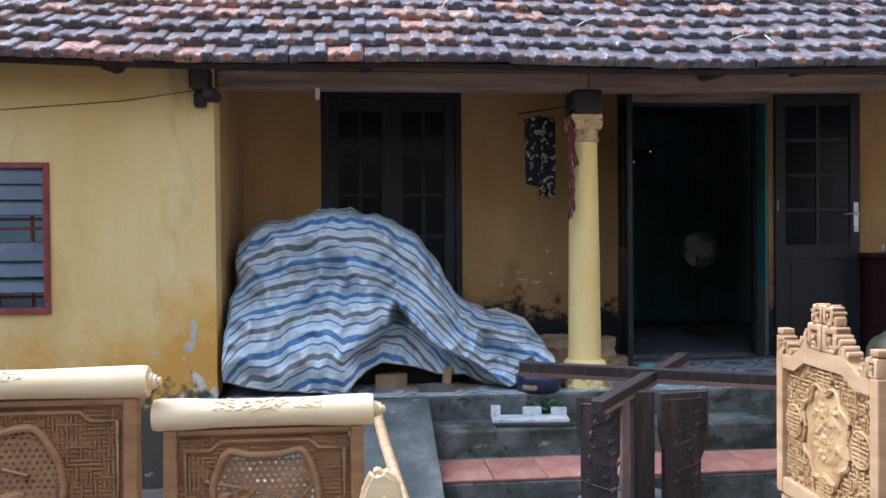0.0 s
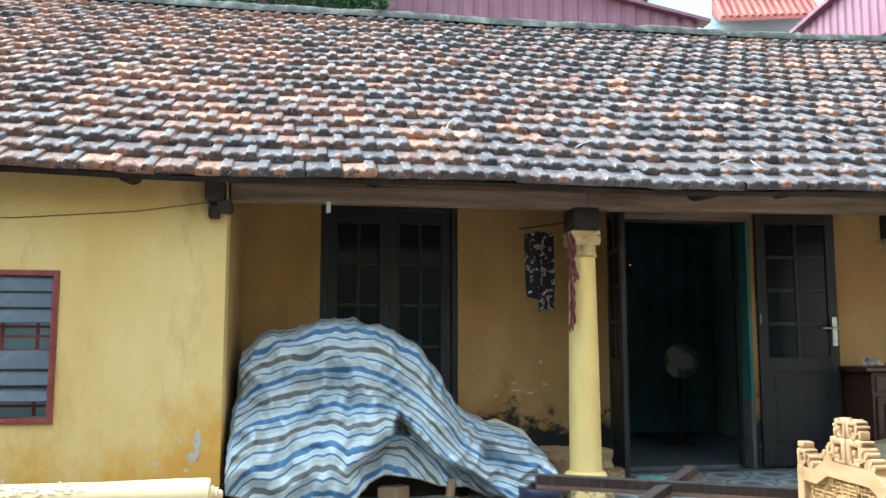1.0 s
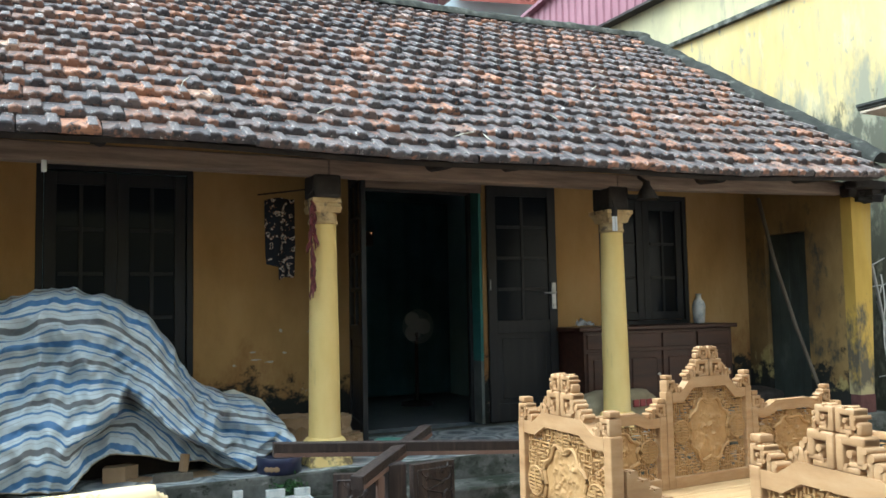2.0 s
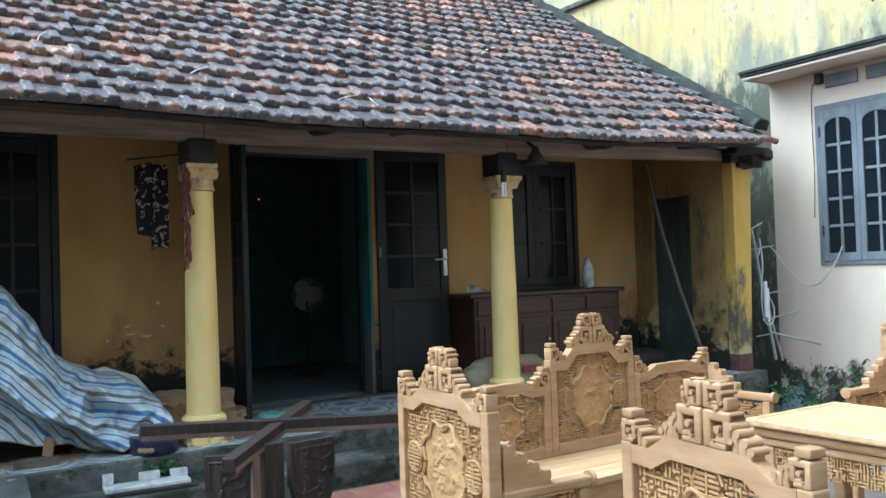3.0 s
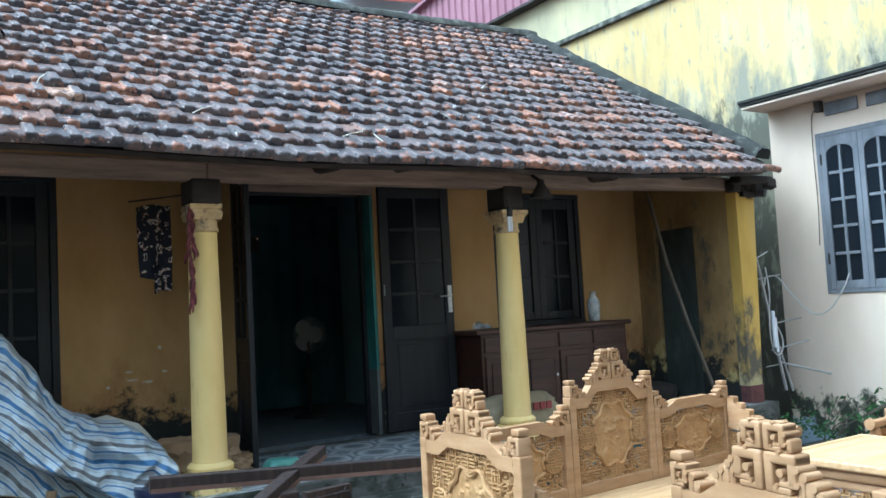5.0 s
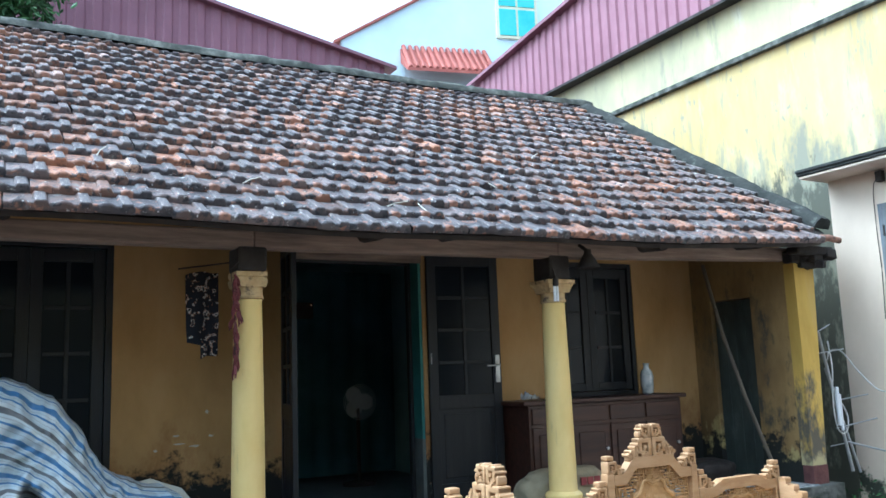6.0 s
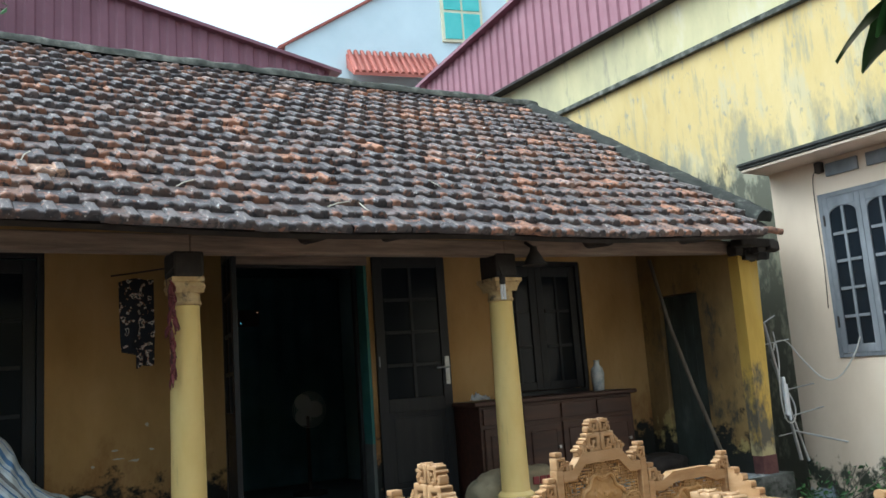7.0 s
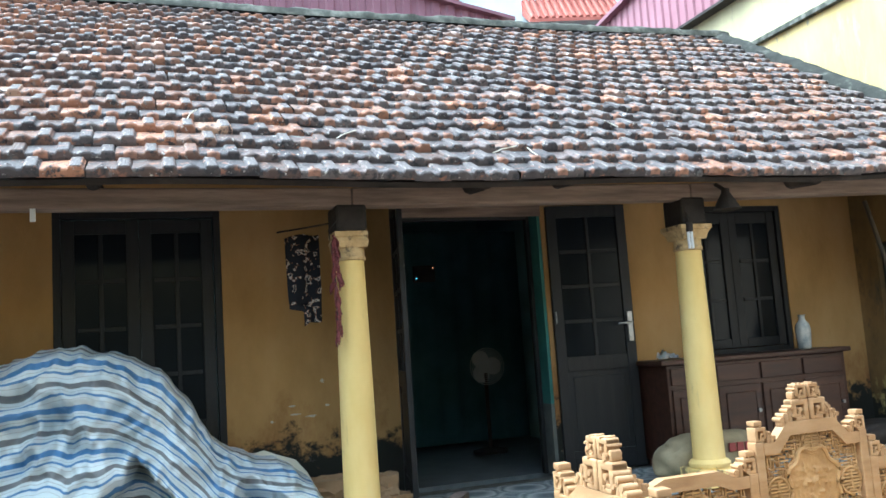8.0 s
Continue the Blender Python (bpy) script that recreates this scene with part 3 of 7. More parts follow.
# ---- columns ----
def column(x, y, wide):
    c = thing("column", pose(x, y, FLOOR), "round pale yellow plastered porch column on a square block", "column", "porch columns", "structure")
    bm = bmesh.new()
    box(bm, -0.15, 0.15, -0.15, 0.15, 0.0, 0.13, 0.01)
    part("plinth", bm, column_paint, c)
    bm = bmesh.new()
    lathe(bm, [(0.135, 0.13), (0.145, 0.145), (0.145, 0.165), (0.13, 0.182), (0.112, 0.19), (0.110, 0.25), (0.104, 0.9), (0.093, 1.58), (0.092, 1.655)], 32)
    part("shaft", bm, column_paint, c, smooth=40)
    bm = bmesh.new()
    lathe(bm, [(0.092, 1.655), (0.103, 1.66), (0.105, 1.675), (0.097, 1.69), (0.097, 1.735)], 32)
    sq = bmesh.new()
    lathe(sq, [(0.138, 1.7355), (0.142, 1.75), (0.152, 1.775), (wide * 1.414 - 0.012, 1.80), (wide * 1.414, 1.806), (wide * 1.414, 1.836)], 4)
    bmesh.ops.rotate(sq, verts=sq.verts, cent=(0, 0, 0), matrix=Matrix.Rotation(radians(45), 3, "Z"))
    part("abacus", sq, capital_paint, c)
    part("capital", bm, capital_paint, c, smooth=35)
    bm = bmesh.new()
    box(bm, -0.10, 0.10, -0.12, 0.12, 1.837, 2.01 + sag(x), 0.02)
    part("bracket", bm, wood_black, c, "sooty timber block above the capital")
    return c


column(1.818, 5.30, 0.104)
column(4.315, 5.30, 0.130)


# ---- neighbouring buildings ----
bm = bmesh.new()
pierced(bm, "y", 8.0, 8.2, -4.0, 5.38, 0.0, 3.52, [(3.98, 4.85, 1.56, 3.18)])
box(bm, 8.2, 8.4, 5.18, 5.38, 0.0, 3.52)
tagged(part("wall_pink", bm, pink_paint), "pale pink plastered side house with mould at its foot", "wall", kind="structure")
canopy = thing("roof_slab", label="flat cement roof slab with a black mouldy edge", category="roof", kind="structure")
bm = bmesh.new()
box(bm, 7.60, 8.45, -4.0, 5.42, 3.522, 3.55, 0.006)
part("soffit", bm, trim_pink, canopy)
bm = bmesh.new()
box(bm, 7.58, 8.45, -4.0, 5.43, 3.552, 3.578, 0.006)
box(bm, 7.565, 8.45, -4.0, 5.44, 3.580, 3.615, 0.008)
part("slab", bm, slab_edge, canopy)
bm = bmesh.new()
pierced(bm, "y", 8.4, 8.7, -6.0, 26.0, 0.0, 5.40, [])
tagged(part("wall_tall_yellow", bm, tall_yellow), "tall weathered yellow boundary wall streaked with mould", "wall", kind="structure")
bm = bmesh.new()
pierced(bm, "y", 8.43, 8.7, -6.0, 26.0, 5.40, 6.16, [])
tagged(part("parapet", bm, parapet_render), "grey and yellow rendered parapet above the ledge", "wall", kind="structure")
bm = bmesh.new()
box(bm, 8.33, 8.43, -6.0, 26.0, 5.36, 5.43, 0.01)
tagged(part("ledge", bm, mortar), "dark cement drip ledge along the wall", "trim", kind="structure")


def corrugated(bm, p0, p1, z_low, z_top, pitch=0.18, depth=0.03):
    """Upright ribbed sheet from p0 to p1 in plan; z_top(f) gives its upper edge at fraction f."""
    a, b = Vector((*p0, 0)), Vector((*p1, 0))
    run = (b - a).length
    side = Vector((-(b - a).y, (b - a).x, 0)).normalized()
    count = int(run / pitch)
    last = None
    for i in range(count):
        for u, w in ((0.0, 0.0), (0.42, 0.0), (0.55, 1.0), (0.87, 1.0)):
            f = (i + u) / count
            p = a + (b - a) * f + side * (depth * w)
            pair = (bm.verts.new((p.x, p.y, z_low)), bm.verts.new((p.x, p.y, z_top(f))))
            if last:
                bm.faces.new((last[0], pair[0], pair[1], last[1]))
            last = pair


shed_side = thing("side_shed", label="maroon ribbed metal shed wall above the yellow wall", category="shed")
def side_top(f):
    y = 13.0 - f * 17.0
    return 7.20 + (12.5 - y) * 0.12
bm = bmesh.new()
corrugated(bm, (8.42, 13.0), (8.42, -4.0), 6.18, side_top, 0.2)
part("cladding", bm, shed_metal, shed_side)
bm = bmesh.new()
vs = prism(bm, [(13.2, side_top(0) - 0.03), (-4.0, side_top(1) - 0.03), (-4.0, side_top(1) + 0.04), (13.2, side_top(0) + 0.03)], 8.30, 8.50, "x")
part("verge_trim", bm, shed_dark, shed_side)
bm = bmesh.new()
rod(bm, (8.36, 12.95, 5.3), (8.36, 12.95, 7.0), 0.05)
part("downpipe", bm, white_plastic, shed_side, "white plastic downpipe")
bm = bmesh.new()
box(bm, 8.25, 8.75, -4.0, 13.0, 6.15, 6.19)
part("sill_flashing", bm, wood_black, shed_side)

shed_back = thing("back_shed", label="large maroon ribbed metal shed behind the old roof", category="shed")
def back_top(f):
    x = -12.0 + f * 18.6
    return max(4.0, 8.30 - 0.32 * (1.25 - x)) if x < 1.25 else 8.30 - 0.197 * (x - 1.25)
bm = bmesh.new()
corrugated(bm, (-12.0, 13.1), (6.6, 13.1), 3.0, back_top, 0.26)
part("cladding", bm, shed_dark, shed_back)
bm = bmesh.new()
pts = [(-12.0 + 18.75 * k / 30, back_top(k / 30)) for k in range(31)]
prism(bm, [(x, z + 0.03) for x, z in pts] + [(x, z - 0.03) for x, z in pts[::-1]], 12.98, 13.3, "y")
part("roof_edge", bm, shed_dark, shed_back)

blue = thing("blue_house", pose(9.12, 17.2, 0, 0, 0, -14), "pale blue rendered house with a red tiled window hood", "house")
bm = bmesh.new()
prism(bm, [(-1.5, 0.0), (-1.5, 10.0), (4.22, 13.42), (12.0, 13.42), (12.0, 0.0)], 0.8, 4.8, "y")
part("wall", bm, blue_wall, blue)
bm = bmesh.new()
prism(bm, [(-1.7, 9.88), (4.22, 13.43), (4.22, 13.5), (-1.7, 9.95)], 0.72, 4.9, "y")
part("verge", bm, red_tile, blue)
bm = bmesh.new()
box(bm, 0.13, 2.2, 0.75, 0.8, 7.9, 8.9)
part("balcony_window", bm, pane_glass, blue)
hood = bmesh.new()
prism(hood, [(0.8, 9.88), (0.0, 9.10), (0.0, 9.02), (0.8, 9.5)], 0.0, 2.3, "x")
hood_ob = part("hood", hood, red_tile, blue, "bright red tiled hood")
ht = bmesh.new()
lathe(ht, [(0.05, 0.0), (0.06, 0.02), (0.055, 0.5)], 8)
tme = None
for k in range(14):
    m = Matrix.Translation((0.08 + 0.164 * k, 0.0, 9.11)) @ Euler((radians(-43.5), 0, 0)).to_matrix().to_4x4() @ Matrix.Diagonal((1, 1, 2.3, 1))
    if tme is None:
        ob = part("cover_tile", ht, red_tile, hood_ob)
        tme = ob.data
        ob.matrix_basis = m
    else:
        shared("cover_tile", tme, hood_ob, m)
bm = bmesh.new()
box(bm, 2.58, 3.74, 0.74, 0.8, 10.33, 12.03, 0.01)
win = part("window_frame", bm, cream_trim, blue)
for i in range(2):
    for j in range(2):
        bm = bmesh.new()
        box(bm, 2.66 + 0.53 * i, 3.13 + 0.53 * i, 0.72, 0.745, 10.41 + 0.81 * j, 11.14 + 0.81 * j, 0.008)
        part("shutter", bm, turq, win, "turquoise shutter")
bm = bmesh.new()
box(bm, 4.5, 4.83, 0.7, 0.8, 9.0, 13.4)
part("corner_strip", bm, cream_trim, blue)
bm = bmesh.new()
box(bm, 4.86, 8.9, 0.66, 0.75, 9.0, 13.4)
field = part("brick_screen", bm, mortar, blue)
bm = bmesh.new()
box(bm, -0.23, 0.23, -0.03, 0.03, -0.08, 0.08, 0.008)
bme = None
for j in range(9):
    for i in range(7):
        m = Matrix.Translation((5.15 + 0.5 * i + 0.25 * (j % 2), 0.65, 11.3 + 0.19 * j))
        if bme is None:
            ob = part("brick", bm, black_tile, field)
            ob.matrix_basis = m
            bme = ob.data
        else:
            shared("brick", bme, field, m)


# ---- doors and windows ----
def glazed_leaf(owner, name, w, h, cols, rows_n, low, glass, wood, m, label, thick=0.04, s=0.085):
    """A hinged leaf: hinge edge at local x 0, glazed grid above, solid panel up to height low."""
    bm = bmesh.new()
    t = thick / 2
    box(bm, 0, s, -t, t, 0, h, 0.004)
    box(bm, w - s, w, -t, t, 0, h, 0.004)
    box(bm, s, w - s, -t, t, h - 0.1, h, 0.004)
    box(bm, s, w - s, -t, t, 0, 0.16 if low else 0.08, 0.004)
    z0 = 0.08
    if low:
        box(bm, s, w - s, -t, t, low - 0.06, low + 0.06, 0.004)
        z0 = low + 0.06
    cw, ch = (w - 2 * s) / cols, (h - 0.1 - z0) / rows_n
    for i in range(1, cols):
        box(bm, s + i * cw - 0.014, s + i * cw + 0.014, -t * 0.8, t * 0.8, z0, h - 0.1, 0.003)
    for j in range(1, rows_n):
        for i in range(cols):
            box(bm, s + i * cw + 0.014, s + (i + 1) * cw - 0.014, -t * 0.79, t * 0.79, z0 + j * ch - 0.014, z0 + j * ch + 0.014, 0.003)
    leaf = part(name, bm, wood, owner, label)
    leaf.matrix_basis = m
    if low:
        bm = bmesh.new()
        box(bm, s, w - s, -t * 0.4, t * 0.4, 0.16, low - 0.06)
        box(bm, s + 0.04, w - s - 0.04, -t * 0.75, t * 0.75, 0.2, low - 0.1, 0.012)
        part("door_panel", bm, wood, leaf)
    for i in range(cols):
        for j in range(rows_n):
            bm = bmesh.new()
            box(bm, s + i * cw, s + (i + 1) * cw, -0.003, 0.003, z0 + j * ch, z0 + (j + 1) * ch)
            part("pane", bm, glass, leaf)
    return leaf


def surround(owner, x0, x1, z0, z1, y, wood, wide=0.05, deep=0.07, sill=False):
    bm = bmesh.new()
    box(bm, x0, x0 + wide, y, y + deep, z0, z1, 0.004)
    box(bm, x1 - wide, x1, y, y + deep, z0, z1, 0.004)
    box(bm, x0 + wide, x1 - wide, y, y + deep, z1 - wide, z1, 0.004)
    if sill:
        box(bm, x0 + wide, x1 - wide, y, y + deep, z0, z0 + wide, 0.004)
    return part("door_frame" if not sill else "window_frame", bm, wood, owner)


door_1 = thing("door_1", label="closed dark double door with small glass panes", category="door", kind="structure")
surround(door_1, D1[0], D1[1], D1[2], D1[3], WALL_Y + 0.006, wood_dark)
for k in range(2):
    glazed_leaf(door_1, "leaf", 0.51, 2.13, 2, 4, 0.62, pane_glass, wood_dark, pose(0.054 + 0.511 * k, WALL_Y + 0.045, FLOOR + 0.012), "")
door_2 = thing("door_2", label="open dark brown double door folded out to the porch", category="door", kind="structure")
surround(door_2, D2[0] + 0.002, D2[1] - 0.036, D2[2], D2[3] - 0.002, 6.62, wood_dark, 0.03, 0.06)
glazed_leaf(door_2, "leaf", 0.70, 2.18, 2, 4, 0.86, pane_glass, wood_dark, pose(2.435, WALL_Y - 0.03, FLOOR + 0.015, 0, 0, 258.5), "")
leaf_r = glazed_leaf(door_2, "leaf", 0.71, 2.18, 2, 4, 0.86, pane_glass, wood_dark, pose(3.765, WALL_Y - 0.03, FLOOR + 0.015, 0, 0, -5.5), "")
bm = bmesh.new()
box(bm, 0.645, 0.69, -0.036, -0.0205, 1.02, 1.27, 0.004)
rod(bm, (0.667, -0.03, 1.175), (0.667, -0.075, 1.175), 0.011)
rod(bm, (0.672, -0.07, 1.175), (0.545, -0.07, 1.17), 0.011, 0.008)
rod(bm, (0.667, -0.037, 1.06), (0.667, -0.045, 1.06), 0.012)
part("door_handle", bm, steel, leaf_r, "brushed steel lever handle")
bm = bmesh.new()
box(bm, 0.012, 0.03, -0.02, 0.02, 1.2, 1.3, 0.003)
part("hinge", bm, steel, leaf_r)

window_1 = thing("window_1", label="closed dark barred porch window with small panes", category="window", kind="structure")
surround(window_1, D3[0], D3[1], D3[2], D3[3], WALL_Y + 0.006, wood_dark, sill=True)
for k in range(2):
    glazed_leaf(window_1, "leaf", 0.515, 1.23, 2, 3, 0, pane_glass, wood_dark, pose(5.113 + 0.516 * k, WALL_Y + 0.045, D3[2] + 0.055), "")
door_3 = thing("door_3", label="dark mouldy plank door in the porch end wall", category="door", kind="structure")
bm = bmesh.new()
for k in range(4):
    box(bm, 7.075, 7.105, 5.70 + 0.128 * k, 5.824 + 0.128 * k, FLOOR + 0.02, 2.32, 0.005)
part("planks", bm, surface("mouldy_grey_planks", [(0.3, (0.020, 0.026, 0.022)), (0.6, (0.045, 0.055, 0.047)), (0.8, (0.11, 0.125, 0.10))], 4, 0.8, 0.3, stretch=(1, 1, 0.4)), door_3)

# louvred window of the side room
window_2 = thing("window_2", label="slate grey louvred window in a chipped maroon frame", category="window", kind="structure")
surround(window_2, -2.66, -1.614, 1.118, 2.059, 5.13, red_frame, 0.035, 0.10, sill=True)
for z, lean in ((1.982, -12), (1.883, -14), (1.786, -18), (1.504, -14), (1.403, -20), (1.302, -26)):
    bm = bmesh.new()
    box(bm, -2.623, -1.652, -0.006, 0.006, -0.058, 0.058, 0.003, pose(0, 0, 0, lean))
    part("louvre", bm, louvre_grey, window_2).matrix_basis = pose(0, 5.16, z)
for z0, z1 in ((1.155, 2.02),):
    for x in (-2.43, -2.2, -1.97, -1.76):
        bm = bmesh.new()
        box(bm, x - 0.009, x + 0.009, 5.25, 5.265, z0, z1)
        part("bar", bm, red_frame, window_2)
for z in (1.22, 1.56, 1.65, 1.71):
    bm = bmesh.new()
    box(bm, -2.623, -1.651, 5.235, 5.249, z - 0.009, z + 0.009)
    part("bar", bm, red_frame, window_2)
for k in range(8):
    bm = bmesh.new()
    box(bm, -1.650, -1.628, 5.123, 5.133, 1.18 + 0.1 * k, 1.29 + 0.1 * k, 0.003, None)
    part("louvre_clip", bm, red_frame, window_2)

# grey barred window of the pink house
window_3 = thing("window_3", label="blue-grey wooden casement window with ten panes a leaf", category="window", kind="structure")
bm = bmesh.new()
box(bm, 7.985, 8.06, 3.975, 4.02, 1.56, 3.18, 0.004)
box(bm, 7.985, 8.06, 4.81, 4.855, 1.56, 3.18, 0.004)
box(bm, 7.985, 8.06, 4.02, 4.81, 3.135, 3.18, 0.004)
box(bm, 7.985, 8.06, 4.02, 4.81, 1.56, 1.6, 0.004)
part("window_frame", bm, grey_frame, window_3)
for k in range(2):
    lf = glazed_leaf(window_3, "casement", 0.394, 1.53, 2, 5, 0, pane_glass, grey_frame, pose(8.0, 4.807 - 0.396 * k, 1.603, 0, 0, -90), "", s=0.055)
    bm = bmesh.new()
    half, mid, head = 0.142, 0.197, 1.432
    bow = [(mid + half * math.cos(a), head - 0.085 + 0.082 * math.sin(a)) for a in np.linspace(0, math.pi, 17)]
    for p0, p1 in zip(bow, bow[1:]):
        prism(bm, [p0, p1, (p1[0], head), (p0[0], head)], -0.016, 0.016, "y")
    bmesh.ops.remove_doubles(bm, verts=bm.verts, dist=1e-5)
    part("arched_head", bm, grey_frame, lf)
    for z in (0.25, 1.25):
        bm = bmesh.new()
        box(bm, -0.006 if k == 0 else 0.385, 0.012 if k == 0 else 0.40, -0.03, -0.019, z, z + 0.11, 0.002)
        part("hinge", bm, wood_black, lf)
vent = thing("vent_row", label="grey painted vent blocks above the grey window", category="vent", kind="structure")
for y in (4.55, 4.12):
    bm = bmesh.new()
    box(bm, 7.97, 8.0, y - 0.17, y + 0.17, 3.34, 3.47, 0.006)
    part("vent_block", bm, grey_frame, vent)
bm = bmesh.new()
box(bm, 7.93, 8.0, 4.74, 4.81, 3.39, 3.50, 0.01)
tagged(part("junction_box", bm, wood_black), "small black wiring box under the slab", "box")
# ---- porch floor tiles ----
pattern = bpy.data.materials.new("patterned_cement_tile")
pattern.use_nodes = True
n, l = pattern.node_tree.nodes, pattern.node_tree.links
co = n.new("ShaderNodeTexCoord")
vl = n.new("ShaderNodeVectorMath")
vl.operation = "LENGTH"
l.new(co.outputs["Object"], vl.inputs[0])
wob = n.new("ShaderNodeTexNoise")
wob.inputs["Scale"].default_value = 9
l.new(co.outputs["Object"], wob.inputs["Vector"])
ad = n.new("ShaderNodeMath")
ad.operation = "MULTIPLY_ADD"
ad.inputs[1].default_value = 0.09
l.new(wob.outputs["Fac"], ad.inputs[0])
l.new(vl.outputs["Value"], ad.inputs[2])
rp = n.new("ShaderNodeValToRGB")
rings = [(0.0, (0.40, 0.43, 0.44)), (0.07, (0.17, 0.19, 0.21)), (0.12, (0.23, 0.26, 0.28)), (0.195, (0.54, 0.57, 0.57)), (0.222, (0.20, 0.23, 0.25)), (0.255, (0.48, 0.51, 0.51)), (0.285, (0.24, 0.27, 0.29))]
while len(rp.color_ramp.elements) < len(rings):
    rp.color_ramp.elements.new(0.5)
for e, (p, c) in zip(rp.color_ramp.elements, rings):
    e.position, e.color = p, (*c, 1)
l.new(ad.outputs["Value"], rp.inputs["Fac"])
l.new(rp.outputs["Color"], n["Principled BSDF"].inputs["Base Color"])
n["Principled BSDF"].inputs["Roughness"].default_value = 0.25
stain(pattern, (0.14, 0.13, 0.12), 4, 0.6, 0.8)


# ---- carved furniture ----
def scroll(bm, x, z, s, side, d0, d1):
    """A square key-fret curl of size s whose lower outer corner is at (x, z); side +1 opens to the right, -1 to the left."""
    def bar(a0, a1, b0, b1, k=1.0):
        p, q = sorted((x + side * a0 * s, x + side * a1 * s))
        e = (d1 - d0) * (1 - k) / 2
        box(bm, p, q, d0 + e, d1 - e, z + b0 * s, z + b1 * s, min(b1 - b0, abs(a1 - a0)) * s * 0.22)
    bar(0, 0.27, 0.0, 0.98)
    bar(0.01, 1, 0.72, 1, 0.99)
    bar(0.72, 1, 0.24, 0.98, 0.97)
    bar(0.02, 0.80, 0, 0.17, 0.95)
    bar(0.44, 0.98, 0.17, 0.32, 0.90)
    bar(0.44, 0.60, 0.18, 0.50, 0.86)
    for a, b, r in ((0.52, 0.52, 0.105), (0.38, 0.20, 0.055), (1.03, 0.66, 0.09), (0.50, 1.02, 0.06), (1.02, 0.28, 0.07)):
        q = x + side * a * s
        rod(bm, (q, d0 - 0.002, z + b * s), (q, d1 + 0.002, z + b * s), r * s, n=12)
    bar(0.22, 0.80, 0.97, 1.06, 0.5)


def crest(bm, cx, z, k, d0, d1):
    """The stepped middle crown: two mirrored stacks of curls."""
    for side in (-1, 1):
        scroll(bm, cx + side * 0.004, z, 0.125 * k, side, d0, d1)
        scroll(bm, cx + side * 0.004, z + 0.128 * k, 0.085 * k, side, d0 + 0.004, d1 - 0.004)
        for a, b, h in ((0.127, 0.155, 0.075), (0.155, 0.19, 0.05), (0.19, 0.215, 0.028)):
            p, q = sorted((cx + side * a * k, cx + side * b * k))
            box(bm, p, q, d0 + 0.006, d1 - 0.006, z - 0.02, z + h * k, 0.006)
            rod(bm, (cx + side * b * k, d0 + 0.002, z + (h - 0.012) * k), (cx + side * b * k, d1 - 0.002, z + (h - 0.012) * k), 0.014 * k, n=12)
        p, q = sorted((cx + side * 0.09 * k, cx + side * 0.112 * k))
        box(bm, p, q, d0 + 0.008, d1 - 0.008, z + 0.126 * k, z + 0.17 * k, 0.006)


def corner_curl(bm, x, z, k, side, d0, d1):
    """The lesser crown over a post; side is the way it steps down."""
    scroll(bm, x, z, 0.082 * k, side, d0, d1)
    p, q = sorted((x, x + side * 0.06 * k))
    box(bm, p, q, d0 + 0.004, d1 - 0.004, z + 0.088 * k, z + 0.118 * k, 0.004)
    for a, b, h in ((0.084, 0.11, 0.055), (0.11, 0.14, 0.03)):
        p, q = sorted((x + side * a * k, x + side * b * k))
        box(bm, p, q, d0 + 0.005, d1 - 0.005, z - 0.01, z + h * k, 0.006)
        rod(bm, (x + side * b * k, d0 + 0.002, z + (h - 0.012) * k), (x + side * b * k, d1 - 0.002, z + (h - 0.012) * k), 0.011 * k, n=10)


def fretwork(x0, x1, z0, z1, seed, skip, cell=0.017, deep=0.012):
    """Openwork of short crossing bars filling a rectangle outside the skipped circles (x, z, rx, rz)."""
    rng = random.Random(seed)
    bm = bmesh.new()
    nx, nz = int((x1 - x0) / cell), int((z1 - z0) / cell)
    vs, fs = [], []
    def bar(p, q, r, s, d):
        b = len(vs)
        vs.extend([(p, -d, r), (q, -d, r), (q, -d, s), (p, -d, s), (p, d, r), (q, d, r), (q, d, s), (p, d, s)])
        fs.extend([(b, b + 1, b + 2, b + 3), (b + 4, b + 7, b + 6, b + 5), (b, b + 4, b + 5, b + 1), (b + 3, b + 2, b + 6, b + 7), (b, b + 3, b + 7, b + 4), (b + 1, b + 5, b + 6, b + 2)])
    for i in range(nx):
        for j in range(nz):
            cx, cz = x0 + (i + 0.5) * cell, z0 + (j + 0.5) * cell
            if any(((cx - a) / c) ** 2 + ((cz - b) / d) ** 2 < 1 for a, b, c, d in skip):
                continue
            k = rng.random()
            d = deep * rng.uniform(0.7, 1.1)
            h = cell * 0.5
            g = cell * 0.2
            if k < 0.38:
                bar(cx - h, cx + h, cz - g, cz + g, d)
            elif k < 0.74:
                bar(cx - g, cx + g, cz - h, cz + h, d)
            elif k < 0.9:
                bar(cx - h, cx + h, cz - g, cz + g, d)
                bar(cx - g, cx + g, cz - h, cz + h, d * 0.95)
    me = bpy.data.meshes.new("fretwork")
    me.from_pydata(vs, [], fs)
    bm.from_mesh(me)
    return bm


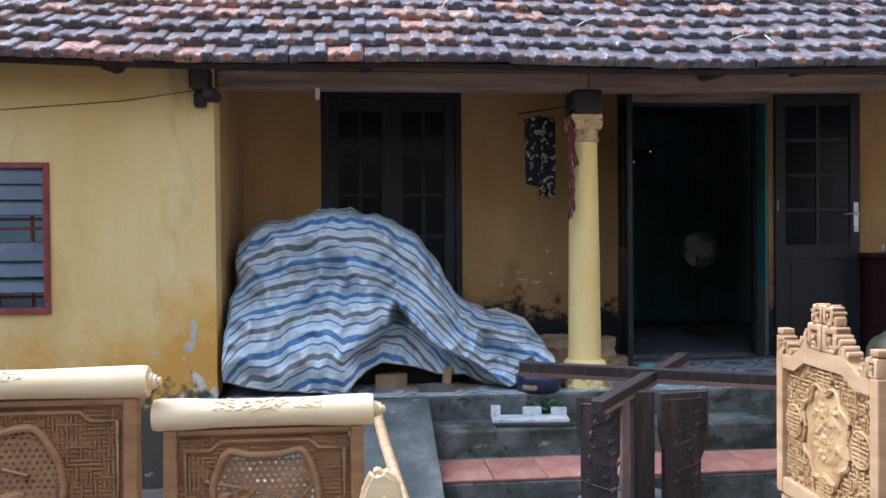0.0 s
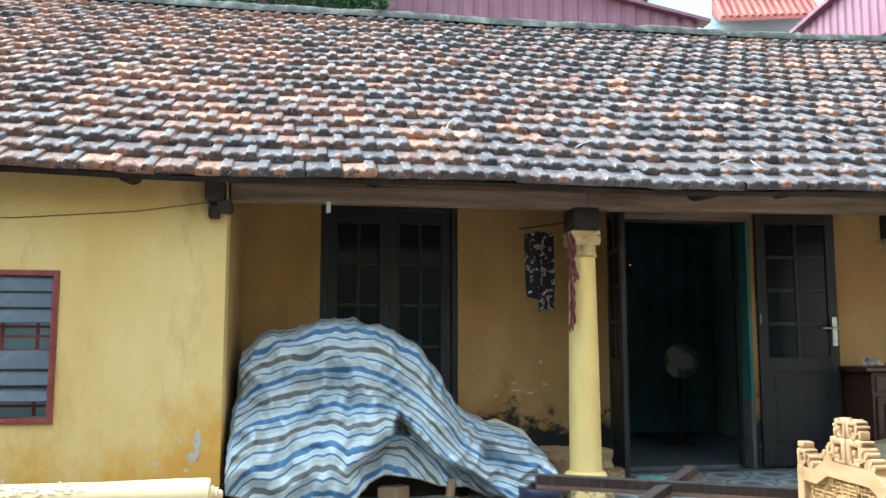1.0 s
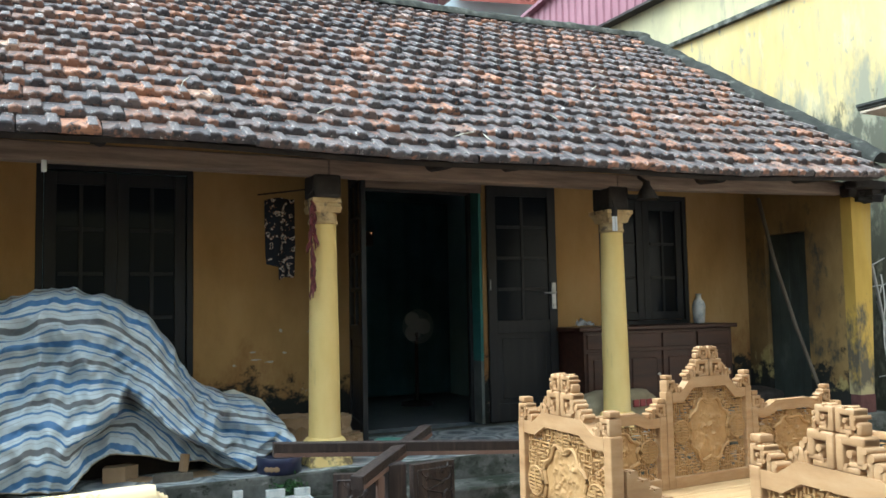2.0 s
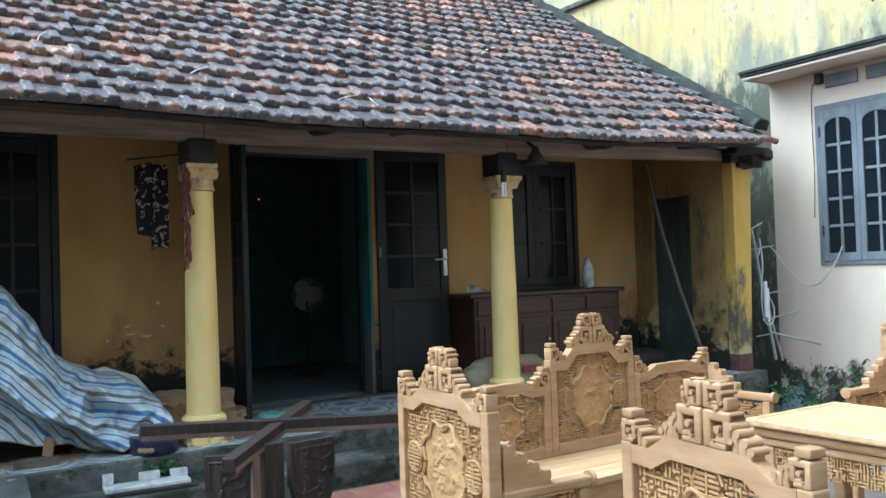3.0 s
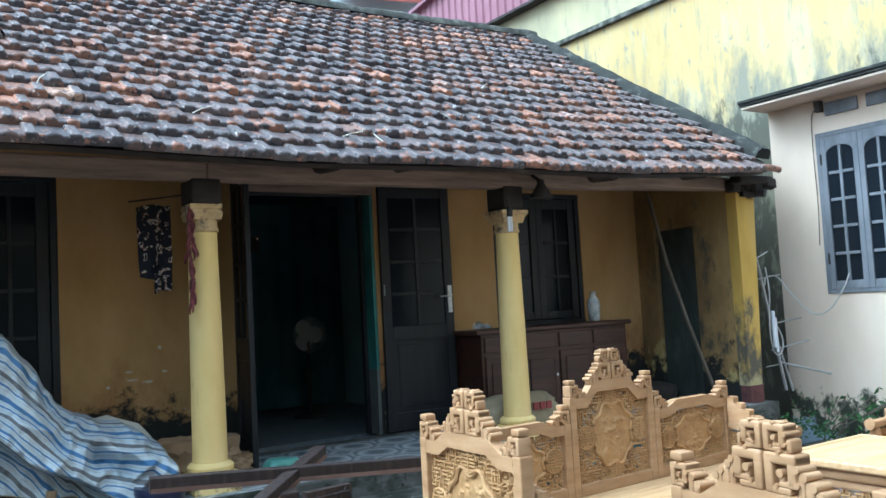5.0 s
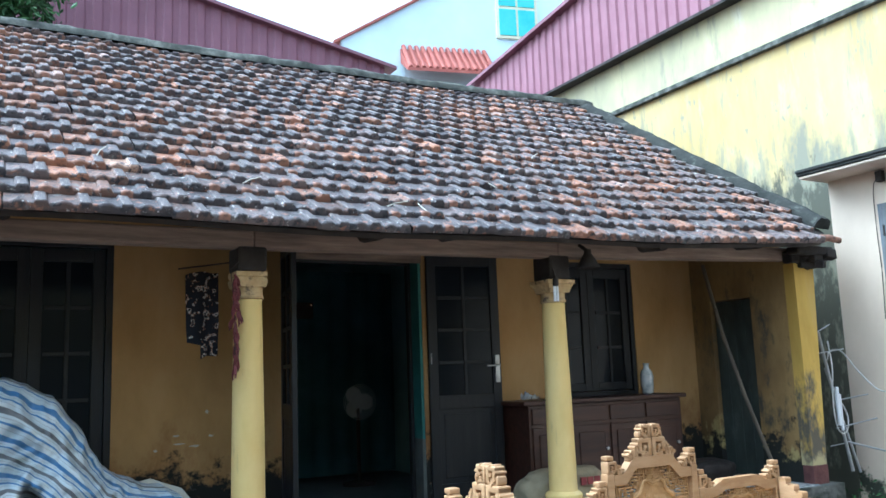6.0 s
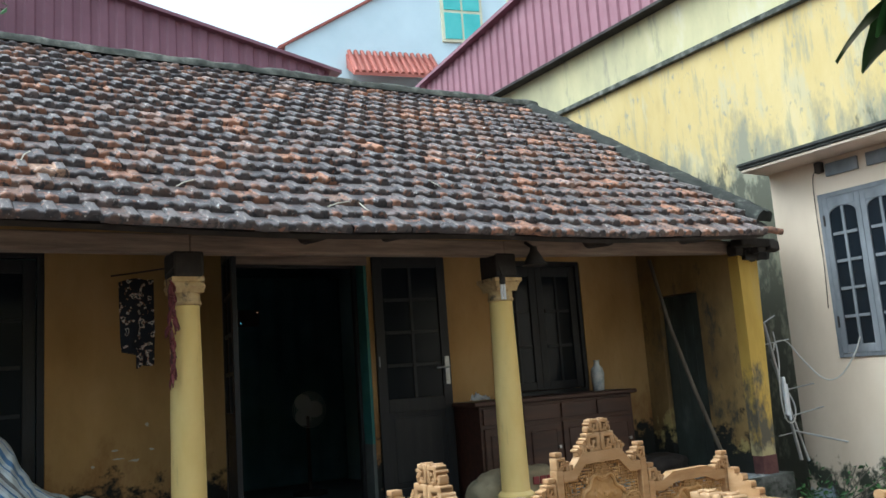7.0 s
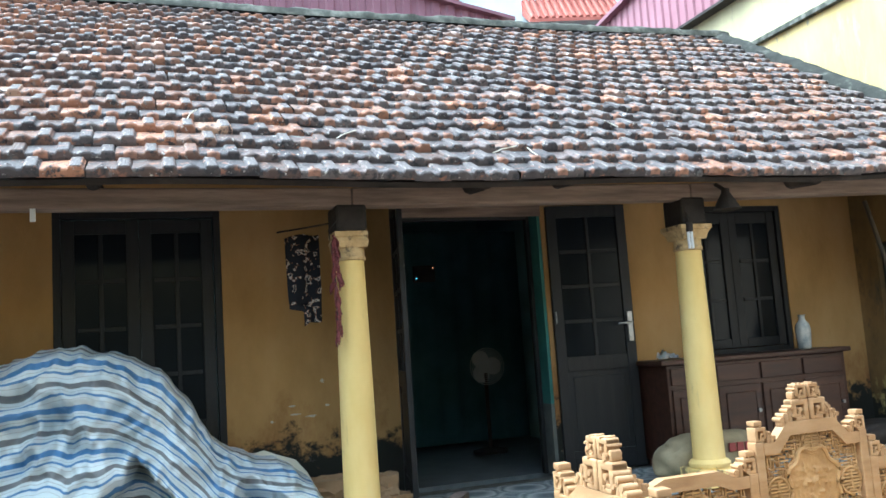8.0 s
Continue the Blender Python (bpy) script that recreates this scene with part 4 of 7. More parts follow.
def medallion(bm, cx, cz, r, face):
    """A round longevity token of ring and bars on one face (-1 or 1)."""
    y = face * 0.013
    tube(bm, [(cx + r * math.cos(a), y, cz + r * math.sin(a)) for a in np.linspace(0, 2 * math.pi, 22)[:-1]], r * 0.10, 6, True)
    for k in range(-3, 4):
        h = k * r * 0.25
        half = math.sqrt(max(0, (r * 0.86) ** 2 - h * h))
        if k % 2:
            box(bm, cx - half, cx - half * 0.15, y - 0.006, y + 0.006, cz + h - r * 0.07, cz + h + r * 0.07)
            box(bm, cx + half * 0.15, cx + half, y - 0.006, y + 0.006, cz + h - r * 0.07, cz + h + r * 0.07)
        else:
            box(bm, cx - half, cx + half, y - 0.006, y + 0.006, cz + h - r * 0.07, cz + h + r * 0.07)
    box(bm, cx - r * 0.07, cx + r * 0.07, y - 0.007, y + 0.007, cz - r * 0.85, cz + r * 0.85)


def lobed(cx, cz, rx, rz, n=64):
    out = []
    for k in range(n):
        a = 2 * math.pi * k / n
        q = 1 / (abs(math.cos(a)) ** 3.2 + abs(math.sin(a)) ** 3.2) ** (1 / 3.2)
        q *= 1 - 0.10 * abs(math.sin(2 * a)) ** 6 - 0.06 * math.cos(8 * a)
        out.append((cx + rx * q * math.cos(a), cz + rz * q * math.sin(a)))
    return out


def picture_relief(bm, cx, cz, rx, rz, face, seed):
    """A raised field of carved landscape inside the lobed border."""
    n = 46
    grid = {}
    for i in range(n + 1):
        for j in range(n + 1):
            u, v = 2 * i / n - 1, 2 * j / n - 1
            if abs(u) ** 3 + abs(v) ** 3 > 0.93:
                continue
            x, z = cx + u * rx, cz + v * rz
            p = (x * 22 + seed, z * 22, seed)
            h = max(0.0, noise.noise(p) * 0.9 + noise.noise((x * 75, z * 75, seed + 4)) * 0.9) ** 0.7
            h *= max(0, 1 - 1.15 * max(abs(u), abs(v)) ** 3)
            grid[i, j] = bm.verts.new((x, face * (0.007 + 0.016 * h), z))
    for i in range(n):
        for j in range(n):
            q = [grid.get(k) for k in ((i, j), (i + 1, j), (i + 1, j + 1), (i, j + 1))]
            if all(q):
                bm.faces.new(q if face < 0 else q[::-1])


def back_section(owner, x0, x1, z0, zt, rise, seed, wood, ornament="crest", curls=True, k=0.8):
    """One carved bay of a seat back: frame with a stepped top rail, openwork, border, picture, tokens, crown."""
    cx, w = (x0 + x1) / 2, x1 - x0
    d0, d1, st = -0.029, 0.029, 0.05
    bm = bmesh.new()
    box(bm, x0, x0 + st, d0, d1, z0 - 0.02, zt, 0.006)
    box(bm, x1 - st, x1, d0, d1, z0 - 0.02, zt, 0.006)
    box(bm, x0 + st, x1 - st, d0 + 0.002, d1 - 0.002, z0 - 0.02, z0 + 0.045, 0.006)
    a, b = w * 0.17, w * 0.29
    up = [(x0 + st, zt - 0.008), (x0 + a, zt - 0.008), (x0 + b, zt + rise), (x1 - b, zt + rise), (x1 - a, zt - 0.008), (x1 - st, zt - 0.008)]
    lo = [(x1 - st, zt - 0.062), (x1 - a - 0.02, zt - 0.062), (x1 - b - 0.015, zt + rise - 0.062), (x0 + b + 0.015, zt + rise - 0.062), (x0 + a + 0.02, zt - 0.062), (x0 + st, zt - 0.062)]
    prism(bm, up + lo, d0 + 0.002, d1 - 0.002, "y")
    frame_ob = part("back_frame", bm, wood, owner)
    pz0, pz1 = z0 + 0.045, zt + rise - 0.062
    pcx, pcz = cx, (pz0 + pz1) / 2
    pw, ph = w - 2 * st, pz1 - pz0
    rx, rz = pw * 0.255, ph * 0.345
    skip = [(pcx, pcz, rx * 1.12, rz * 1.14)]
    toks = []
    if w > 0.5:
        r = min(0.062, pw * 0.11)
        toks = [(pcx - pw * 0.38, pcz, r), (pcx + pw * 0.38, pcz, r), (pcx, pz0 + r * 0.62, r * 0.9), (pcx, pz1 - r * 0.7, r * 0.9)]
        skip += [(a_, b_, c_ * 0.95, c_ * 0.95) for a_, b_, c_ in toks]
    fw = fretwork(x0 + st, x1 - st, pz0, pz1, seed, skip)
    tagged(part("fretwork", fw, carved, frame_ob), kind="stuff")
    bm = bmesh.new()
    prism(bm, lobed(pcx, pcz, rx * 1.02, rz * 1.02), -0.005, 0.005, "y")
    for tx_, tz_, tr_ in toks:
        rod(bm, (tx_, -0.005, tz_), (tx_, 0.005, tz_), tr_ * 0.98, n=20)
    for face in (-1, 1):
        loop = lobed(pcx, pcz, rx, rz)
        tube(bm, [(x, face * 0.010, z) for x, z in loop], 0.011, 6, True)
        picture_relief(bm, pcx, pcz, rx * 1.0, rz * 1.0, face, seed)
        for t in toks:
            medallion(bm, *t, face)
    part("carved_panel", bm, carved, frame_ob, smooth=50)
    bm = bmesh.new()
    if ornament == "crest":
        crest(bm, cx, zt + rise, k, d0, d1)
    if curls:
        corner_curl(bm, x0 + 0.006, zt, k, 1, d0, d1)
        corner_curl(bm, x1 - 0.006, zt, k, -1, d0, d1)
    if len(bm.verts):
        part("crown", bm, wood, frame_ob, smooth=50)
    else:
        bm.free()
    return frame_ob


def low_arm(owner, x, y0, y1, z, wood, seed):
    """A low side rail with openwork under it, running from the back at y1 to its rounded end at y0."""
    bm = bmesh.new()
    box(bm, x - 0.03, x + 0.03, y0, y1, z - 0.045, z, 0.012)
    rod(bm, (x, y0, z - 0.02), (x, y0 - 0.02, z - 0.02), 0.034, n=14)
    box(bm, x - 0.024, x + 0.024, y0 + 0.01, y0 + 0.06, 0.5, z - 0.045, 0.006)
    arm = part("armrest", bm, wood, owner)
    fw = fretwork(y0 + 0.06, y1, 0.57, z - 0.05, seed, [])
    for v in fw.verts:
        v.co = Vector((x + v.co.y, v.co.x, v.co.z))
    tagged(part("fretwork", fw, carved, arm), kind="stuff")
    bm = bmesh.new()
    # a stepped flight of curls where the rail meets the back
    flight = [(y1 - 0.01, z - 0.003), (y1 - 0.01, z + 0.165)]
    for k in range(4):
        y, top = y1 - 0.01 - 0.055 * k, z + 0.165 - 0.038 * k
        flight += [(y - 0.012, top), (y - 0.012, top - 0.010), (y - 0.020, top - 0.010), (y - 0.020, top), (y - 0.046, top), (y - 0.052, top - 0.008)]
        flight += [(y - 0.052, top - 0.03), (y - 0.046, top - 0.038)]
    flight.append((y1 - 0.236, z - 0.003))
    prism(bm, flight, x - 0.026, x + 0.026, "x")
    part("step_scroll", bm, wood, arm)
    return arm


def seat_base(owner, x0, x1, y0, y1, z, wood):
    bm = bmesh.new()
    for k in range(3):
        a = y0 + (y1 - y0) * k / 3
        box(bm, x0, x1, a, a + (y1 - y0) / 3 - 0.002, z - 0.035, z, 0.004)
    part("seat", bm, raw_wood_x, owner)
    bm = bmesh.new()
    box(bm, x0 + 0.02, x1 - 0.02, y0 + 0.02, y0 + 0.06, z - 0.14, z - 0.036, 0.006)
    box(bm, x0 + 0.02, x0 + 0.06, y0 + 0.06, y1 - 0.06, z - 0.14, z - 0.036, 0.006)
    box(bm, x1 - 0.06, x1 - 0.02, y0 + 0.06, y1 - 0.06, z - 0.14, z - 0.036, 0.006)
    box(bm, x0 + 0.02, x1 - 0.02, y1 - 0.06, y1 - 0.02, z - 0.14, z - 0.036, 0.006)
    part("apron", bm, wood, owner)
    for x in (x0 + 0.05, x1 - 0.05):
        for y in (y0 + 0.05, y1 - 0.05):
            bm = bmesh.new()
            box(bm, x - 0.04, x + 0.04, y - 0.04, y + 0.04, 0.0, z - 0.037, 0.012)
            part("leg", bm, wood, owner)


armchair = thing("armchair", pose(2.01, 2.63, 0, 0, 0, 88), "pale unvarnished wooden armchair with pierced carved back and fret crown", "armchair", "carved salon set")
back_section(armchair, -0.36, 0.36, 0.55, 1.10, 0.042, 5, raw_wood)
seat_base(armchair, -0.34, 0.34, -0.54, 0.02, 0.52, raw_wood)
low_arm(armchair, -0.335, -0.46, -0.03, 0.80, raw_wood, 31)
low_arm(armchair, 0.335, -0.46, -0.03, 0.80, raw_wood, 32)
copy_thing(armchair, pose(1.975, 1.25, 0, 0, 0, 82))
copy_thing(armchair, pose(5.62, 2.52, 0, 0, 0, -90))

sofa = thing("carved_settee", pose(3.60, 3.50, 0, 0, 0, 2.5), "long pale unvarnished wooden settee with three carved back panels", "settee", "carved salon set")
back_section(sofa, -0.345, 0.345, 0.57, 1.10, 0.075, 9, raw_wood)
for s in (-1, 1):
    p, q = sorted((s * 0.347, s * 1.075))
    back_section(sofa, p, q, 0.57, 0.965, 0.03, 12 + s, raw_wood, "none", True, 0.85)
seat_base(sofa, -1.07, 1.07, -0.53, 0.02, 0.55, raw_wood)
low_arm(sofa, -1.06, -0.50, -0.03, 0.80, raw_wood, 41)
low_arm(sofa, 1.06, -0.50, -0.03, 0.80, raw_wood, 42)

tea_table = thing("tea_table", pose(4.33, 2.05, 0), "low pale unvarnished wooden tea table with carved apron", "table", "carved salon set")
bm = bmesh.new()
for k in range(4):
    pk = bmesh.new()
    box(pk, -0.36 + 0.18 * k, -0.181 + 0.18 * k, -0.58, 0.58, 0.762, 0.79, 0.003)
    part("plank", pk, raw_wood_x, tea_table)
box(bm, -0.40, -0.3605, -0.62, 0.62, 0.755, 0.795, 0.01)
box(bm, 0.3605, 0.40, -0.62, 0.62, 0.755, 0.795, 0.01)
box(bm, -0.36, 0.36, -0.62, -0.5805, 0.755, 0.795, 0.01)
box(bm, -0.36, 0.36, 0.5805, 0.62, 0.755, 0.795, 0.01)
part("tabletop_rim", bm, raw_wood_x, tea_table)
bm = bmesh.new()
box(bm, -0.37, 0.37, -0.59, 0.59, 0.70, 0.754, 0.016)
box(bm, -0.35, 0.35, -0.57, 0.57, 0.655, 0.699, 0.01)
part("moulding", bm, raw_wood, tea_table)
for sx in (-1, 1):
    fw = fretwork(-0.5, 0.5, 0.53, 0.65, 51 + sx, [])
    for v in fw.verts:
        v.co = Vector((sx * 0.33 + v.co.y, v.co.x, v.co.z))
    tagged(part("apron", fw, carved, tea_table), kind="stuff")
    for sy in (-1, 1):
        bm = bmesh.new()
        box(bm, sx * 0.31 - 0.04, sx * 0.31 + 0.04, sy * 0.53 - 0.04, sy * 0.53 + 0.04, 0.0, 0.655, 0.014)
        part("leg", bm, raw_wood, tea_table)


# roll-topped backs with honeycomb openwork
def roll_back(x0, x1, y, zc, seed, label):
    ob = thing("roll_back_settee", pose(0, y, 0), label, "settee", "roll-topped settees")
    w = x1 - x0
    bm = bmesh.new()
    prof = [(0.0, -0.004), (0.047, 0.0), (0.050, 0.02), (0.049, 0.10), (0.044, 0.3 * w), (0.043, 0.5 * w), (0.044, 0.7 * w), (0.049, w - 0.10), (0.050, w - 0.02), (0.047, w), (0.026, w + 0.002), (0.026, w + 0.012), (0.020, w + 0.014), (0.021, w + 0.024), (0.013, w + 0.026), (0.012, w + 0.036), (0.002, w + 0.040)]
    lathe(bm, prof[1:], 26)
    bmesh.ops.transform(bm, matrix=pose(x0, 0, zc, 0, 90, 0), verts=bm.verts)
    roll = part("roll", bm, cream_wood, ob, "cream sanded top roll with carved ribbon", 40)
    bm = bmesh.new()
    rng = random.Random(seed)
    for k in range(60):
        a = rng.uniform(0.35, 1.35)
        x = x0 + w * 0.5 + rng.uniform(-0.17, 0.17)
        box(bm, -0.012, 0.012, -0.003, 0.003, -0.004, 0.004, 0.0015, Matrix.Translation((x, -0.043 * math.cos(a), zc + 0.043 * math.sin(a))) @ pose(0, 0, 0, -math.degrees(a), rng.uniform(-30, 30), 0))
    tagged(part("ribbon_carving", bm, cream_wood, roll), kind="stuff")
    zt, st = zc - 0.047, 0.042
    bm = bmesh.new()
    box(bm, x0 + 0.03, x0 + 0.03 + st, -0.026, 0.026, 0.0, zt, 0.006)
    box(bm, x1 - 0.03 - st, x1 - 0.03, -0.026, 0.026, 0.0, zt, 0.006)
    box(bm, x0 + 0.03 + st, x1 - 0.03 - st, -0.024, 0.024, 0.40, 0.46, 0.006)
    box(bm, x0 + 0.03 + st, x1 - 0.03 - st, -0.020, 0.020, zt - 0.018, zt, 0.004)
    fr = part("back_frame", bm, brown_wood, ob)
    i0, i1, j0, j1 = x0 + 0.03 + st, x1 - 0.03 - st, 0.46, zt - 0.018
    cx, cz = (i0 + i1) / 2, (j0 + j1) / 2
    rx, rz = (i1 - i0) * 0.30, (j1 - j0) * 0.38
    # honeycomb screen inside the border
    bm = bmesh.new()
    s = 0.0125
    vs, fs = [], []
    for j in range(int((2 * rz) / (s * 1.5))):
        for i in range(int((2 * rx) / (s * 1.78))):
            x = cx - rx + s * 1.78 * (i + 0.5 * (j % 2))
            z = cz - rz + s * 1.5 * j
            if ((x - cx) / rx) ** 4 + ((z - cz) / rz) ** 4 > 1:
                continue
            b = len(vs)
            for r_, d in ((s, -0.007), (s * 0.52, -0.007), (s * 0.52, 0.007), (s, 0.007)):
                vs.extend([(x + r_ * math.sin(math.pi * k / 3), d, z + r_ * math.cos(math.pi * k / 3)) for k in range(6)])
            for q in range(3):
                for k in range(6):
                    fs.append((b + 6 * q + k, b + 6 * q + (k + 1) % 6, b + 6 * q + 6 + (k + 1) % 6, b + 6 * q + 6 + k))
    me = bpy.data.meshes.new("honeycomb")
    me.from_pydata(vs, [], fs)
    bm.from_mesh(me)
    bmesh.ops.recalc_face_normals(bm, faces=bm.faces)
    tagged(part("honeycomb", bm, brown_wood, fr), kind="stuff")
    bm = bmesh.new()
    band = []
    for a in np.linspace(0, 2 * math.pi, 73)[:-1]:
        c_, s_ = math.cos(a), math.sin(a)
        k_ = min((i1 - i0) / 2 / max(abs(c_), 1e-6), (j1 - j0) / 2 / max(abs(s_), 1e-6))
        inner = (cx + rx * math.copysign(abs(c_) ** 0.5, c_), cz + rz * math.copysign(abs(s_) ** 0.55, s_) * (1 + 0.07 * math.cos(6 * a)))
        outer = (cx + k_ * c_, cz + k_ * s_)
        band.append([bm.verts.new((p_[0], d_, p_[1])) for p_, d_ in ((inner, 0.001), (outer, 0.001), (outer, 0.007), (inner, 0.007))])
    for p_, q_ in zip(band, band[1:] + band[:1]):
        for e_ in range(4):
            bm.faces.new((p_[e_], q_[e_], q_[(e_ + 1) % 4], p_[(e_ + 1) % 4]))
    bmesh.ops.recalc_face_normals(bm, faces=bm.faces)
    part("ground_board", bm, brown_wood, fr)
    tokens = [(cx + sx * (i1 - i0) * 0.405, cz - 0.02, 0.046, 0.046) for sx in (-1, 1)]
    bm = fretwork(i0, i1, j0, j1, seed, [(cx, cz, rx * 1.1, rz * 1.1)] + tokens, 0.0135, 0.007)
    tagged(part("fretwork", bm, brown_wood, fr), kind="stuff")
    bm = bmesh.new()
    # cloud-shaped border and blossoms
    loop = [(cx + rx * 1.02 * math.copysign(abs(math.cos(a)) ** 0.5, math.cos(a)), cz + rz * 1.04 * math.copysign(abs(math.sin(a)) ** 0.55, math.sin(a)) * (1 + 0.07 * math.cos(6 * a))) for a in np.linspace(0, 2 * math.pi, 61)[:-1]]
    tube(bm, [(x, -0.008, z) for x, z in loop], 0.013, 7, True)
    tube(bm, [(x, 0.008, z) for x, z in loop], 0.011, 6, True)
    e1, e2 = 0.022, 0.05
    inner_rail = [(i0 + e1, j0 + e1), (i1 - e1, j0 + e1), (i1 - e1, j1 - e2), (i1 - e2 * 2, j1 - e2), (i1 - e2 * 2.6, j1 - e1), (i0 + e2 * 2.6, j1 - e1), (i0 + e2 * 2, j1 - e2), (i0 + e1, j1 - e2)]
    tube(bm, [(x, -0.006, z) for x, z in inner_rail], 0.008, 6, True)
    for f in (-1, 1):
        for sx in (-1, 1):
            medallion(bm, cx + sx * (i1 - i0) * 0.405, cz - 0.02, 0.042, f)
    for k in range(34):
        x, z = cx + rng.uniform(-0.85, 0.85) * rx, cz + rng.uniform(-0.9, 0.35) * rz
        r = rng.uniform(0.012, 0.030)
        bmesh.ops.create_icosphere(bm, subdivisions=1, radius=r, matrix=Matrix.Translation((x, rng.uniform(-0.010, 0.004), z)) @ Matrix.Diagonal((1.2, 0.45, 0.8, 1)))
        if k % 3 == 0:
            tube(bm, [(x, -0.008, z), (x + rng.uniform(-0.05, 0.05), -0.013, z + 0.03), (x + rng.uniform(-0.08, 0.08), -0.009, z + 0.05)], 0.006, 5)
    part("carving", bm, brown_wood, fr, smooth=60)
    # seat behind, out of the light
    bm = bmesh.new()
    box(bm, x0 + 0.03, x1 - 0.03, 0.028, 0.50, 0.36, 0.40, 0.006)
    part("seat", bm, brown_wood, ob)
    for x in (x0 + 0.08, x1 - 0.08):
        bm = bmesh.new()
        box(bm, x - 0.03, x + 0.03, 0.42, 0.48, 0.0, 0.359, 0.008)
        part("leg", bm, brown_wood, ob)
    return ob


roll_back(-1.42, -0.345, 2.33, 1.145, 71, "roll-topped wooden settee back with honeycomb carving, newly sanded")
roll_back(-0.338, 0.335, 2.36, 1.035, 72, "smaller roll-topped wooden settee back with honeycomb carving")
bm = bmesh.new()
prism(bm, [(-0.075, 0.0), (0.06, 0.0), (0.06, 0.36), (0.045, 0.43), (0.0, 0.46), (-0.02, 0.45), (-0.04, 0.455), (-0.075, 0.38)], -0.035, 0.035, "y")
bmesh.ops.bevel(bm, geom=bm.edges[:], offset=0.012, segments=2, affect="EDGES")
tube(bm, [(-0.045, -0.036, 0.15), (-0.045, -0.036, 0.33), (0.0, -0.036, 0.38), (0.035, -0.036, 0.33), (0.035, -0.036, 0.15)], 0.007, 6)
tube(bm, [(-0.02, -0.036, 0.2), (0.012, -0.036, 0.24), (-0.015, -0.036, 0.27), (0.012, -0.036, 0.31)], 0.006, 6)
ob = part("carved_leg_blank", bm, cream_wood, None, smooth=40)
ob.matrix_basis = pose(0.365, 2.28, 0.41)
tagged(ob, "cream carved furniture leg blank standing on a trestle", "furniture part")
bm = bmesh.new()
box(bm, 0.25, 0.48, 2.2, 2.36, 0.38, 0.41, 0.005)
for x in (0.28, 0.45):
    for y in (2.225, 2.335):
        box(bm, x - 0.02, x + 0.02, y - 0.02, y + 0.02, 0.0, 0.381, 0.004)
tagged(part("trestle", bm, brown_wood), "small brown work trestle", "trestle")
bm = bmesh.new()
tube(bm, [(0.385, 4.36, 0.60), (0.42, 4.1, 0.50), (0.47, 3.8, 0.385), (0.53, 3.45, 0.25), (0.58, 3.3, 0.12)], 0.030, 10)
tagged(part("pale_stick", bm, raw_wood_x, smooth=60), "pale peeled wooden stick leaning on the ramp", "stick")


